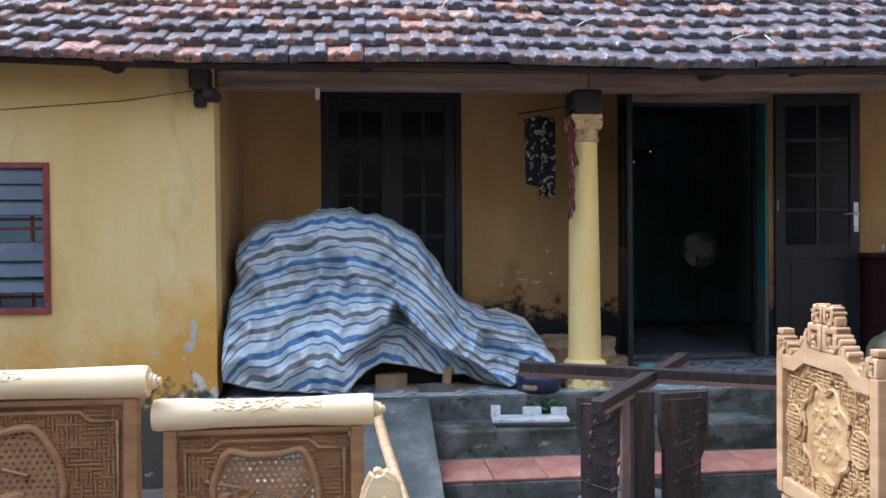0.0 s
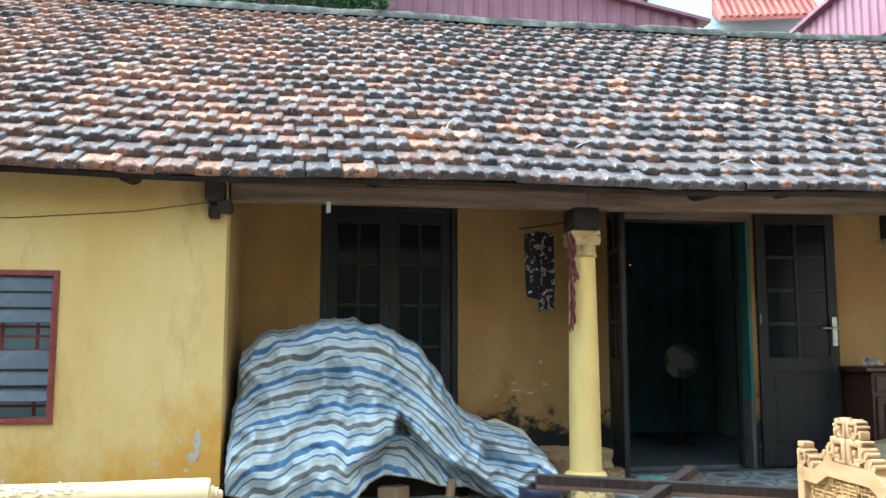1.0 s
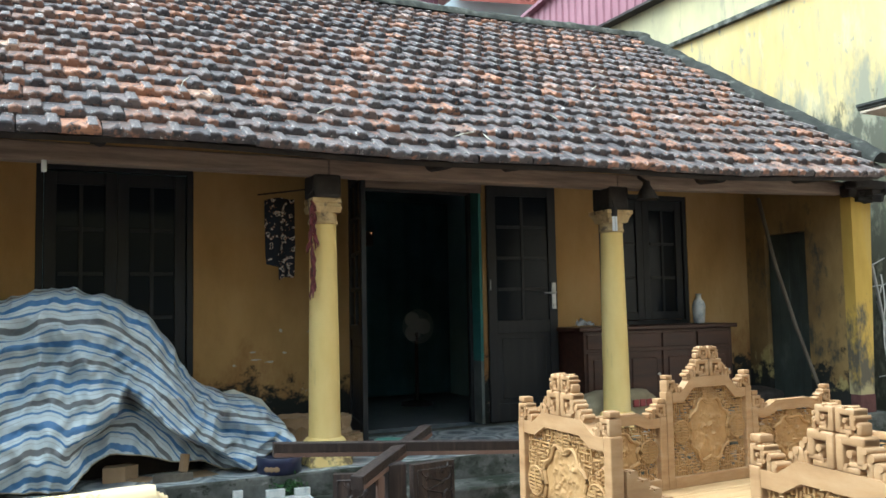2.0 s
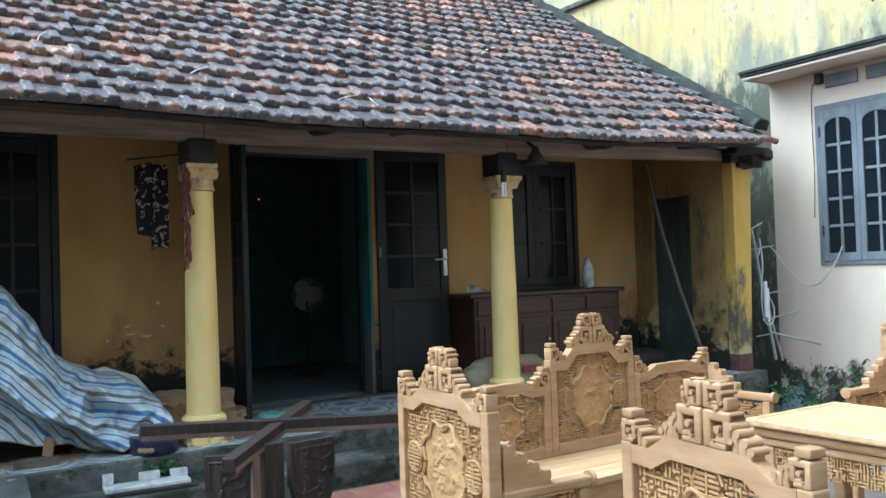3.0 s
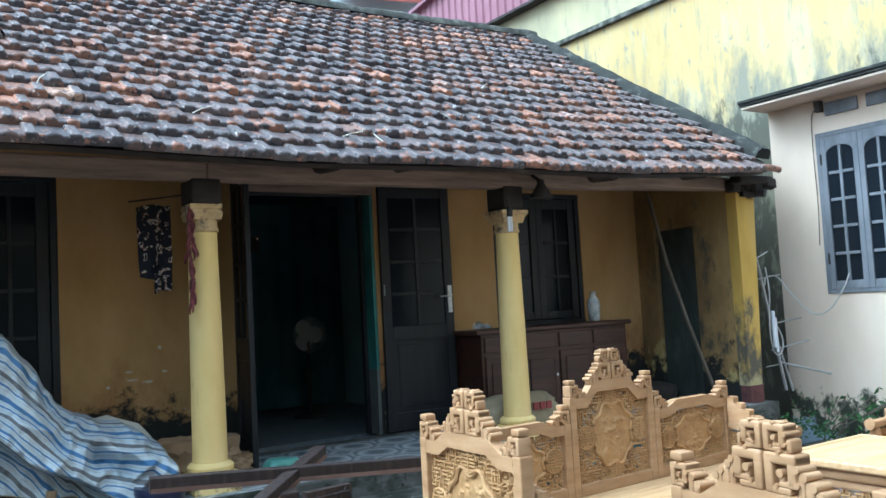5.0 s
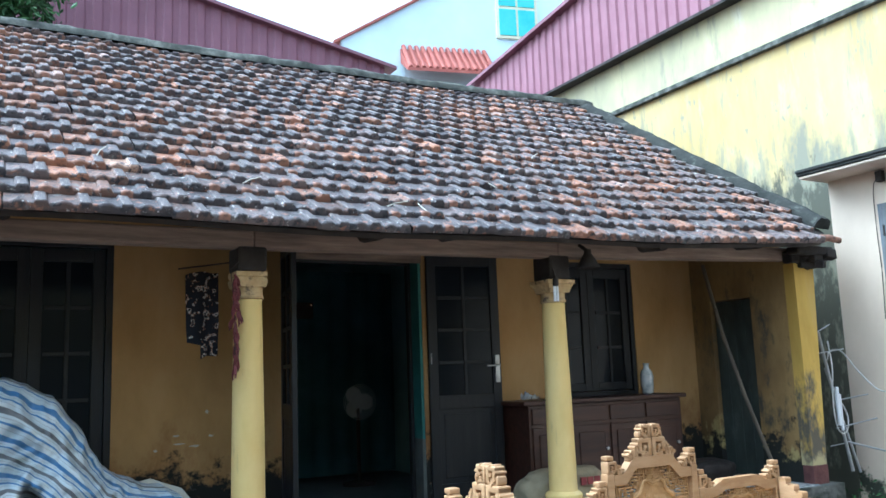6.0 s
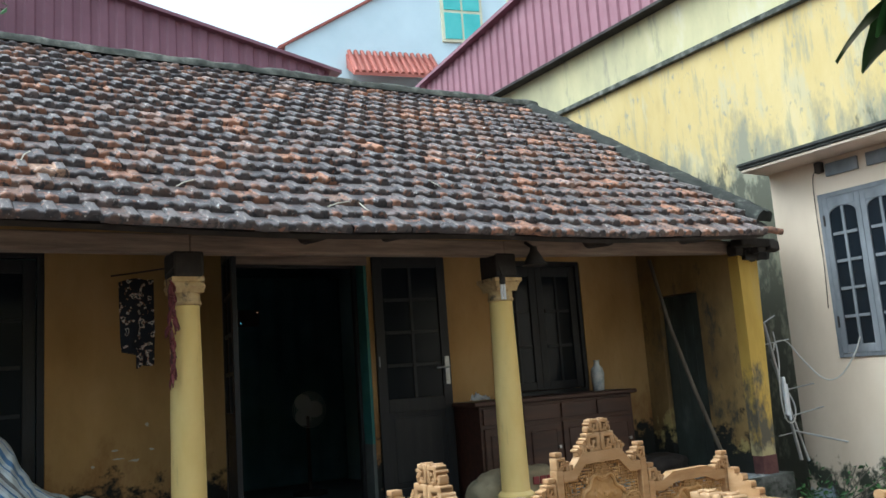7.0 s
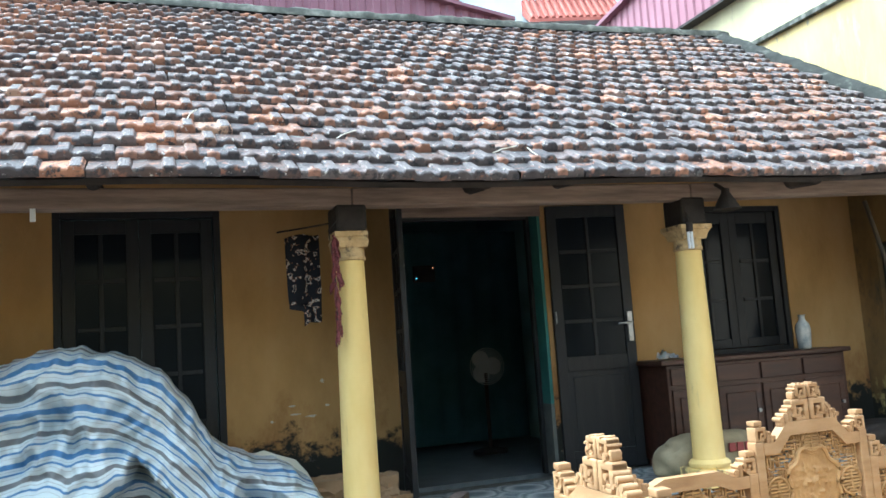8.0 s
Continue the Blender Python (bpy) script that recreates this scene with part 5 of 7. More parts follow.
# ---- tarpaulin over the stored goods ----
def tarpaulin():
    tops = [(-0.57, 1.36), (-0.54, 1.58), (-0.45, 1.68), (-0.2, 1.73), (0.1, 1.81), (0.3, 1.78), (0.46, 1.75), (0.68, 1.64), (0.86, 1.43), (0.98, 1.20), (1.12, 1.09), (1.32, 1.03), (1.46, 0.97), (1.55, 0.90), (1.60, 0.78)]
    feet = [(-0.57, 0.66), (-0.3, 0.60), (0.0, 0.58), (0.2, 0.57), (0.27, 0.66), (0.42, 0.74), (0.6, 0.72), (0.8, 0.66), (1.0, 0.64), (1.14, 0.57), (1.3, 0.58), (1.45, 0.70), (1.6, 0.70)]
    # the bulging lobe's edge, the hooded ridge beside it, and the long creases
    lobe = [(0.55, 0.31), (0.64, 0.31), (0.72, 0.26), (0.80, 0.24), (0.90, 0.36), (0.97, 0.45), (1.15, 0.50)]
    ridge = [(0.30, 1.15), (0.54, 1.15), (0.66, 1.0), (0.78, 0.88), (0.95, 0.80), (1.10, 0.72), (1.25, 0.60), (1.6, 0.4)]
    creases = [(-0.05, 1.43, -0.28, 1.22, 0.05), (0.066, 1.31, 0.45, 0.98, 0.06), (0.78, 1.44, 0.76, 1.04, 0.05), (0.2, 1.70, 0.37, 1.29, 0.06), (-0.05, 1.70, 0.02, 1.45, 0.05),
               (-0.2, 0.95, -0.19, 0.70, 0.04), (-0.40, 1.08, -0.28, 1.24, 0.05), (1.38, 0.98, 1.36, 0.70, 0.05), (1.0, 1.08, 1.2, 0.86, 0.05), (-0.45, 1.45, -0.1, 1.62, 0.04)]

    def step(q):
        q = max(0.0, min(1.0, q))
        return q * q * (3 - 2 * q)
    tx, tz = zip(*tops)
    fx, fz = zip(*feet)
    bm = bmesh.new()
    uv = bm.loops.layers.uv.new("UVMap")
    nu, nv = 200, 150
    pts, arc = [], []
    for i in range(nu + 1):
        x = -0.57 + 2.17 * i / nu
        top, foot = float(np.interp(x, tx, tz)), float(np.interp(x, fx, fz))
        yf = 5.17 + 0.10 * max(0, x - 0.9) - 0.02 * math.sin(x * 5)
        yb = 6.38
        col = []
        for j in range(nv + 1):
            v = j / nv
            a = math.pi * v
            y = yf + (yb - yf) * (0.5 - 0.5 * math.copysign(abs(math.cos(a)) ** 0.62, math.cos(a)))
            if v < 0.5:
                z = foot + (top - foot) * math.sin(a) ** 0.85
                y += 0.16 * (math.sin(a) ** 2) * (1 - v)
            else:
                z = 0.6 + (top - 0.6) * math.sin(a) ** 0.7
            w = min(1, v * 6) * min(1, (1 - v) * 6)
            f = noise.noise((x * 2.3 + 3, z * 2.0, 1.0)) * 0.10
            f += (0.5 - abs(noise.noise((x * 2.9 + z * 2.4, z * 1.7 - x, 5.0)))) * 0.22
            f += (0.5 - abs(noise.noise((x * 6.5 - z * 4.5, z * 5.0 + x * 2, 9.0)))) * 0.20
            f += (0.5 - abs(noise.noise((x * 13 + z * 9, z * 10 - x * 4, 4.0)))) * 0.055 - 0.22
            f += noise.noise((x * 20, z * 17, 2.0)) * 0.012
            f += (0.35 - abs(noise.noise((x * 6.0 + z * 5.0, z * 3.0 - x, 12.0)))) * 0.16 * step((x - 0.75) / 0.4)
            if v < 0.5:
                zr = float(np.interp(x, [q[0] for q in ridge], [q[1] for q in ridge]))
                xb = float(np.interp(z, [q[0] for q in lobe], [q[1] for q in lobe]))
                inside = step((x - xb) / 0.05) * step((zr - z) / 0.05)
                f -= 0.34 * inside
                f += 0.15 * math.exp(-((z - zr) / 0.10) ** 2) * (1 - inside) * step((x - 0.44) / 0.1)
                f += 0.06 * step((xb + 0.02 - x) / 0.12) * step((1.25 - z) / 0.25) * 1.6
                for x0, z0, x1, z1, amp in creases:
                    dx, dz = x1 - x0, z1 - z0
                    t = max(0.0, min(1.0, ((x - x0) * dx + (z - z0) * dz) / (dx * dx + dz * dz)))
                    d = math.hypot(x - x0 - t * dx, z - z0 - t * dz)
                    f += amp * max(0.0, 1 - d / 0.11)
            f *= 0.35 + 0.65 * w
            col.append(Vector((x - 0.06 * f * math.cos(a), y - 1.15 * f * max(0.25, math.cos(a)), z + 0.24 * f * math.sin(a))))
        mid = nv // 2
        s = [0.0] * (nv + 1)
        for j in range(mid - 1, -1, -1):
            s[j] = s[j + 1] + (col[j] - col[j + 1]).length
        for j in range(mid + 1, nv + 1):
            s[j] = s[j - 1] - (col[j] - col[j - 1]).length
        pts.append([bm.verts.new(p) for p in col])
        arc.append(s)
    arc = np.array(arc)
    pad = np.pad(arc, ((14, 14), (0, 0)), mode="edge")
    calm = np.array([pad[i:i + 29].mean(axis=0) for i in range(nu + 1)])
    arc = (0.90 * calm + 0.10 * arc).tolist()
    for i in range(nu):
        for j in range(nv):
            f = bm.faces.new((pts[i][j], pts[i + 1][j], pts[i + 1][j + 1], pts[i][j + 1]))
            for lp, (p, q) in zip(f.loops, ((i, j), (i + 1, j), (i + 1, j + 1), (i, j + 1))):
                lp[uv].uv = (p / nu * 2.2, arc[p][q] + 1.0)
    hem = bmesh.new()
    tube(hem, [pts[i][0].co.copy() for i in range(0, nu + 1, 2)], 0.004, 6)
    return bm, hem


tarp_mat = bpy.data.materials.new("striped_woven_tarp")
tarp_mat.use_nodes = True
n, l = tarp_mat.node_tree.nodes, tarp_mat.node_tree.links
co = n.new("ShaderNodeTexCoord")
sp = n.new("ShaderNodeSeparateXYZ")
l.new(co.outputs["UV"], sp.inputs["Vector"])
wob = n.new("ShaderNodeTexNoise")
wob.inputs["Scale"].default_value, wob.inputs["Detail"].default_value = 1.5, 2
l.new(co.outputs["UV"], wob.inputs["Vector"])
m1 = n.new("ShaderNodeMath")
m1.operation = "MULTIPLY_ADD"
m1.inputs[1].default_value = 0.11
l.new(wob.outputs["Fac"], m1.inputs[0])
l.new(sp.outputs["Y"], m1.inputs[2])
m2 = n.new("ShaderNodeMath")
m2.operation = "MULTIPLY"
m2.inputs[1].default_value = 1 / 0.35
l.new(m1.outputs["Value"], m2.inputs[0])
m3 = n.new("ShaderNodeMath")
m3.operation = "FRACT"
l.new(m2.outputs["Value"], m3.inputs[0])
rp = n.new("ShaderNodeValToRGB")
rp.color_ramp.interpolation = "CONSTANT"
W1, BL, GR, LN = (0.55, 0.61, 0.63), (0.085, 0.19, 0.37), (0.15, 0.155, 0.16), (0.36, 0.385, 0.39)
bands = [(0.0, BL), (0.13, W1), (0.185, LN), (0.197, W1), (0.25, BL), (0.30, W1), (0.37, LN), (0.382, W1), (0.48, GR), (0.60, W1), (0.66, LN), (0.672, W1), (0.74, BL), (0.79, W1), (0.87, LN), (0.882, W1)]
while len(rp.color_ramp.elements) < len(bands):
    rp.color_ramp.elements.new(0.5)
for e, (p, c) in zip(rp.color_ramp.elements, bands):
    e.position, e.color = p, (*c, 1)
l.new(m3.outputs["Value"], rp.inputs["Fac"])
l.new(rp.outputs["Color"], n["Principled BSDF"].inputs["Base Color"])
n["Principled BSDF"].inputs["Roughness"].default_value = 0.42
fine = n.new("ShaderNodeTexNoise")
fine.inputs["Scale"].default_value, fine.inputs["Detail"].default_value = 6, 4
l.new(co.outputs["Object"], fine.inputs["Vector"])
warp = n.new("ShaderNodeMix")
warp.data_type = "RGBA"
warp.inputs["Factor"].default_value = 0.12
l.new(co.outputs["Object"], warp.inputs[6])
l.new(fine.outputs["Color"], warp.inputs[7])
crumple = n.new("ShaderNodeTexVoronoi")
crumple.feature = "F1"
crumple.inputs["Scale"].default_value = 11
l.new(warp.outputs[2], crumple.inputs["Vector"])
bp = n.new("ShaderNodeBump")
bp.inputs["Strength"].default_value, bp.inputs["Distance"].default_value = 0.55, 0.03
l.new(crumple.outputs["Distance"], bp.inputs["Height"])
l.new(bp.outputs["Normal"], n["Principled BSDF"].inputs["Normal"])
stain(tarp_mat, (0.20, 0.19, 0.17), 2.5, 0.62, 0.8)
sheet_bm, hem_bm = tarpaulin()
tarp = thing("tarpaulin", pose(0.5, 5.6, FLOOR), "crumpled blue, white and grey striped tarpaulin draped over stored goods", "tarpaulin")
for piece in (sheet_bm, hem_bm):
    bmesh.ops.translate(piece, vec=(-0.5, -5.6, -FLOOR), verts=piece.verts)
part("sheet", sheet_bm, tarp_mat, tarp, smooth=180)
part("hem", hem_bm, sack_mat, tarp, "dirty beige stitched hem", 60)
bm = bmesh.new()
box(bm, -0.45, 1.0, 5.55, 6.25, FLOOR, 0.95, 0.02)
tagged(part("stored_crate", bm, wood_black), "dark wooden crate hidden under the tarpaulin", "crate")

# ---- sideboard and what stands on it ----
side = thing("sideboard", pose(4.45, 6.02, FLOOR), "red-brown panelled wooden sideboard under the porch window", "sideboard")
bm = bmesh.new()
box(bm, 0.0, 1.92, -0.03, 0.43, 0.82, 0.86, 0.01)
part("top", bm, chest_wood, side)
bm = bmesh.new()
box(bm, 0.06, 1.86, 0.0, 0.42, 0.05, 0.819, 0.008)
part("body", bm, chest_wood, side)
for k in range(4):
    bm = bmesh.new()
    box(bm, 0.09 + 0.437 * k, 0.50 + 0.437 * k, -0.018, -0.001, 0.12, 0.62, 0.006)
    box(bm, 0.15 + 0.437 * k, 0.44 + 0.437 * k, -0.027, -0.0185, 0.18, 0.56, 0.008)
    d = part("cupboard_door", bm, chest_wood, side)
    bm = bmesh.new()
    rod(bm, (0.46 + 0.437 * k, -0.018, 0.4), (0.46 + 0.437 * k, -0.04, 0.4), 0.012, 0.016, 10)
    part("knob", bm, steel, d)
    bm = bmesh.new()
    box(bm, 0.09 + 0.437 * k, 0.50 + 0.437 * k, -0.018, -0.001, 0.655, 0.79, 0.006)
    part("drawer", bm, chest_wood, side)
for x in (0.1, 1.8):
    for y in (0.04, 0.37):
        bm = bmesh.new()
        box(bm, x - 0.03, x + 0.03, y - 0.03, y + 0.03, 0.0, 0.051, 0.005)
        part("foot", bm, chest_wood, side)
bm = bmesh.new()
lathe(bm, [(0.045, 0), (0.055, 0.01), (0.062, 0.10), (0.066, 0.17), (0.055, 0.22), (0.03, 0.25), (0.026, 0.285), (0.036, 0.30)], 24)
porcelain = surface("grey_white_porcelain", [(0.35, (0.30, 0.34, 0.36)), (0.5, (0.55, 0.56, 0.54)), (0.7, (0.62, 0.62, 0.59))], 14, 0.25, 0.02)
ob = part("vase", bm, porcelain, None, smooth=60)
ob.matrix_basis = pose(6.10, 6.24, FLOOR + 0.86)
tagged(ob, "grey-white porcelain vase standing on the sideboard", "vase")
bm = bmesh.new()
g = [[bm.verts.new((0.17 * i / 8 - 0.085, 0.11 * j / 8 - 0.055, 0.012 + 0.09 * abs(noise.noise((i * 0.5, j * 0.5, 3))) + 0.03 * math.exp(-((i - 4) ** 2 + (j - 4) ** 2) / 9))) for j in range(9)] for i in range(9)]
for i in range(8):
    for j in range(8):
        bm.faces.new((g[i][j], g[i + 1][j], g[i + 1][j + 1], g[i][j + 1]))
bmesh.ops.solidify(bm, geom=bm.faces[:], thickness=0.006)
ob = part("white_cloth", bm, white_plastic, None, smooth=60)
ob.matrix_basis = pose(4.56, 6.06, FLOOR + 0.858, 0, 0, 25)
tagged(ob, "crumpled white cloth lying on the sideboard", "cloth")

# ---- bags and boxes on the porch ----
def lump(name, size, at, mat, label, category, seed, turn=0, flat=0.0, smooth=70):
    bm = bmesh.new()
    bmesh.ops.create_icosphere(bm, subdivisions=4, radius=1.0)
    for v in bm.verts:
        p = v.co.copy()
        k = 1 + 0.16 * noise.noise(p * 1.6 + Vector((seed, 0, 0))) + 0.11 * (0.5 - abs(noise.noise(p * 4 + Vector((seed, 3, 0))))) + 0.03 * noise.noise(p * 11)
        q = Vector([math.copysign(abs(c) ** 0.72, c) for c in p]) * k
        v.co = Vector((q.x * size[0], q.y * size[1], max(0.0, q.z * size[2] + size[2])))
    ob = part(name, bm, mat, None, smooth=smooth)
    ob.matrix_basis = pose(*at, 0, 0, turn)
    return tagged(ob, label, category)


def crumpled_paper(size, at, turn, seed, label):
    """Folded sheets of brown packing paper, with sharp creases."""
    bm = bmesh.new()
    bmesh.ops.create_cube(bm, size=2.0)
    bmesh.ops.subdivide_edges(bm, edges=bm.edges[:], cuts=9, use_grid_fill=True)
    for v in bm.verts:
        p = v.co.copy()
        k = 1 + 0.34 * (0.35 - abs(noise.noise(p * 1.5 + Vector((seed, 0, 0))))) + 0.20 * (0.35 - abs(noise.noise(p * 3.4 + Vector((0, seed, 0))))) + 0.05 * noise.noise(p * 9)
        v.co = Vector((p.x * size[0] * k, p.y * size[1] * k, max(0.0, (p.z * k + 1) * size[2])))
    bmesh.ops.triangulate(bm, faces=bm.faces[:])
    ob = part("packing_paper", bm, cardboard, None, smooth=22)
    ob.matrix_basis = pose(*at, 0, 0, turn)
    return tagged(ob, label, "packing paper")


crumpled_paper((0.19, 0.14, 0.13), (1.76, 5.86, FLOOR), 4, 1, "crumpled brown packing paper heaped behind the column")
crumpled_paper((0.13, 0.12, 0.06), (2.12, 5.86, FLOOR), 20, 4, "flattened brown packing paper on the porch floor")
crumpled_paper((0.11, 0.10, 0.07), (2.08, 5.87, FLOOR + 0.115), -15, 7, "crumpled brown packing paper lying on another bundle")
green_film = surface("green_plastic_film", [(0.3, (0.08, 0.22, 0.18)), (0.6, (0.16, 0.36, 0.30)), (0.8, (0.30, 0.50, 0.44))], 9, 0.3, 0.3, 30)
lump("plastic_bag", (0.13, 0.08, 0.06), (2.36, 5.45, FLOOR), green_film, "crumpled green plastic bag on the tiles", "bag", 9)
lump("sack", (0.45, 0.16, 0.16), (4.55, 5.62, FLOOR), sack_mat, "full beige sack lying before the sideboard", "sack", 12, 4)
red_print = surface("red_print", [(0.3, (0.20, 0.04, 0.04)), (0.7, (0.30, 0.07, 0.065))], 9, 0.7, 0.05)
bm = bmesh.new()
for k in range(3):
    box(bm, 4.60 + 0.07 * k, 4.655 + 0.07 * k, 5.438, 5.452, 0.74, 0.80, 0.002)
tagged(part("sack_print", bm, red_print), "red printed bars on the beige sack", "print")
lump("dark_rag", (0.30, 0.18, 0.10), (6.62, 6.05, FLOOR), wood_black, "dark crumpled rag lying by the end door", "rag", 15)

# loose cardboard and timber near the tarpaulin
def slab_piece(name, w, d, t, m, mat, label, category, seed):
    rng = random.Random(seed)
    bm = bmesh.new()
    poly = [(-w / 2, -d / 2), (w * 0.1, -d / 2 - rng.uniform(0, 0.03)), (w / 2, -d / 2 + rng.uniform(0, 0.04)), (w / 2 - rng.uniform(0, 0.05), d / 2), (-w * 0.1, d / 2 - rng.uniform(0, 0.03)), (-w / 2 + rng.uniform(0, 0.05), d / 2 - 0.01)]
    prism(bm, poly, 0.0, t, "z")
    ob = part(name, bm, mat)
    ob.matrix_basis = m
    return tagged(ob, label, category)


slab_piece("cardboard_sheet", 0.34, 0.22, 0.008, pose(0.93, 5.30, FLOOR + 0.003, 4, 0, 12), cardboard, "torn brown cardboard sheet on the porch floor", "cardboard", 1)
slab_piece("cardboard_sheet", 0.22, 0.14, 0.008, pose(0.66, 5.36, FLOOR + 0.003, 0, 6, -20), cardboard, "torn brown cardboard scrap on the porch floor", "cardboard", 2)
slab_piece("wood_offcut", 0.24, 0.09, 0.055, pose(0.80, 5.22, FLOOR, 0, 0, -8), bark, "rough wooden offcut beside the cardboard", "offcut", 3)
slab_piece("wood_offcut", 0.05, 0.05, 0.11, pose(0.86, 5.24, FLOOR + 0.055, 0, 10, 30), cardboard, "broken piece of pale wood", "offcut", 4)
slab_piece("wood_offcut", 0.22, 0.12, 0.10, pose(0.5, 5.42, FLOOR, 0, 0, 5), cardboard, "wooden block below the tarpaulin's hem", "offcut", 5)
bm = bmesh.new()
outline = [(-0.10, 0.0), (0.40, 0.0), (0.43, 0.10), (0.44, 0.24), (0.40, 0.32), (0.33, 0.41), (0.21, 0.455), (0.13, 0.49), (0.02, 0.47), (-0.10, 0.40)]
prism(bm, outline, -0.006, 0.006, "y")
bmesh.ops.triangulate(bm, faces=bm.faces[:])
bmesh.ops.subdivide_edges(bm, edges=bm.edges[:], cuts=4, use_grid_fill=True)
for v in bm.verts:
    v.co.y += 0.03 * noise.noise((v.co.x * 5, v.co.z * 5, 2)) - 0.25 * max(0, v.co.x - 0.25) ** 2
ob = part("leaning_board", bm, surface("grey_white_sheet", [(0.3, (0.40, 0.38, 0.31)), (0.55, (0.52, 0.50, 0.42)), (0.7, (0.58, 0.56, 0.48))], 3, 0.7, 0.1), smooth=40)
ob.matrix_basis = pose(1.18, 5.80, FLOOR + 0.012, -7, 0, 0)
tagged(ob, "bent grey-white board leaning behind the tarpaulin", "board")


def flake(x, y, z, w, h, seed):
    """A patch of bare plaster where the wash has come off the wall."""
    rng = random.Random(seed)
    bm = bmesh.new()
    loop = [(x + w * math.cos(a) * rng.uniform(0.35, 1.0), z + h * math.sin(a) * rng.uniform(0.35, 1.0)) for a in np.linspace(0, 2 * math.pi, 19)[:-1]]
    prism(bm, loop, y - 0.003, y + 0.002, "y")
    tagged(part("peeled_patch", bm, bare_plaster), "small patch of bare white plaster on the yellow wall", "plaster", "peeled patches", kind="structure")


bare_plaster = surface("bare_lime_plaster", [(0.3, (0.40, 0.37, 0.30)), (0.6, (0.57, 0.54, 0.45)), (0.8, (0.66, 0.63, 0.55))], 14, 0.95, 0.3, 40)
for k, (x, z, w, h) in enumerate(((-0.75, 0.99, 0.03, 0.115), (-0.777, 0.897, 0.047, 0.058), (-0.856, 1.0, 0.012, 0.03), (-0.814, 0.82, 0.02, 0.015), (-0.99, 0.865, 0.03, 0.02))):
    flake(x, 5.15, z, w, h, k)
for k, (x, z, w, h) in enumerate(((1.62, 1.22, 0.05, 0.010), (1.74, 1.20, 0.05, 0.014), (1.86, 1.27, 0.022, 0.012), (2.10, 1.44, 0.06, 0.022), (1.83, 1.45, 0.02, 0.02), (1.60, 1.28, 0.03, 0.012), (1.45, 1.18, 0.018, 0.012))):
    flake(x, WALL_Y, z, w, h, 20 + k)

tin = thing("biscuit_tin", pose(1.47, 5.19, FLOOR), "round dark blue biscuit tin with a gold edge", "tin")
tin_blue = surface("dark_blue_lacquer", [(0.3, (0.012, 0.015, 0.04)), (0.7, (0.03, 0.035, 0.08))], 8, 0.3, 0.03)
bm = bmesh.new()
lathe(bm, [(0.140, 0.0), (0.146, 0.006), (0.146, 0.072)], 40)
part("body", bm, tin_blue, tin, smooth=50)
bm = bmesh.new()
lathe(bm, [(0.150, 0.070), (0.150, 0.105), (0.145, 0.110), (0.138, 0.106)], 40)
part("lid", bm, tin_blue, tin, smooth=50)
bm = bmesh.new()
for k in range(3):
    a = radians(222 + 13 * k)
    bmesh.ops.create_icosphere(bm, subdivisions=2, radius=0.022, matrix=Matrix.Translation((0.146 * math.cos(a), 0.146 * math.sin(a), 0.040)) @ Matrix.Rotation(a, 4, "Z") @ Matrix.Diagonal((0.15, 1, 0.8, 1)))
part("print", bm, cardboard, tin, "pale biscuit picture")

# white foam packing on the step
foam = thing("foam_packing", pose(1.37, 4.90, 0.402, 0, 0, -4), "white foam packing piece lying on a dark board", "packing")
bm = bmesh.new()
box(bm, -0.26, 0.22, -0.10, 0.04, 0.018, 0.045, 0.006)
box(bm, -0.26, -0.20, 0.0, 0.04, 0.045, 0.11, 0.006)
box(bm, -0.06, 0.06, 0.0, 0.04, 0.045, 0.095, 0.006)
box(bm, 0.12, 0.22, 0.0, 0.04, 0.045, 0.09, 0.006)
part("foam", bm, porcelain, foam)
bm = bmesh.new()
box(bm, -0.24, 0.26, -0.12, 0.06, 0.0, 0.0175, 0.003)
part("board", bm, wood_black, foam)

# ---- crossed timbers on carved legs ----
dark_red = surface("dark_rosewood", [(0.3, (0.012, 0.009, 0.009)), (0.55, (0.034, 0.024, 0.021)), (0.8, (0.09, 0.06, 0.048))], 5.0, 0.45, 0.3, 35, stretch=(6, 6, 0.7))
fresh_red = surface("fresh_cut_rosewood", [(0.3, (0.11, 0.062, 0.046)), (0.7, (0.20, 0.125, 0.095))], 4, 0.6, 0.1)
base = thing("carved_table_base", label="dark carved rosewood table base with crossed top rails", category="table base")
def rail(p, q, w, h, name):
    p, q = Vector(p), Vector(q)
    d = q - p
    m = Matrix.Translation((p + q) / 2) @ d.to_track_quat("X", "Z").to_matrix().to_4x4()
    bm = bmesh.new()
    box(bm, -d.length / 2, d.length / 2, -w / 2, w / 2, -h / 2, h / 2 - 0.004, 0.004, m)
    ob = part(name, bm, dark_red, base)
    bm = bmesh.new()
    box(bm, -d.length / 2 + 0.003, d.length / 2 - 0.003, -w / 2 - 0.003, -w / 2 - 0.0005, -h / 2 + 0.002, -h / 2 + 0.022, 0.0, m)
    part("cut_face", bm, fresh_red, ob, "paler freshly cut face")
rail((1.10, 3.92, 0.905), (2.55, 3.72, 0.825), 0.07, 0.075, "rail")
rail((1.36, 3.40, 0.80), (2.05, 4.12, 0.905), 0.065, 0.07, "rail")
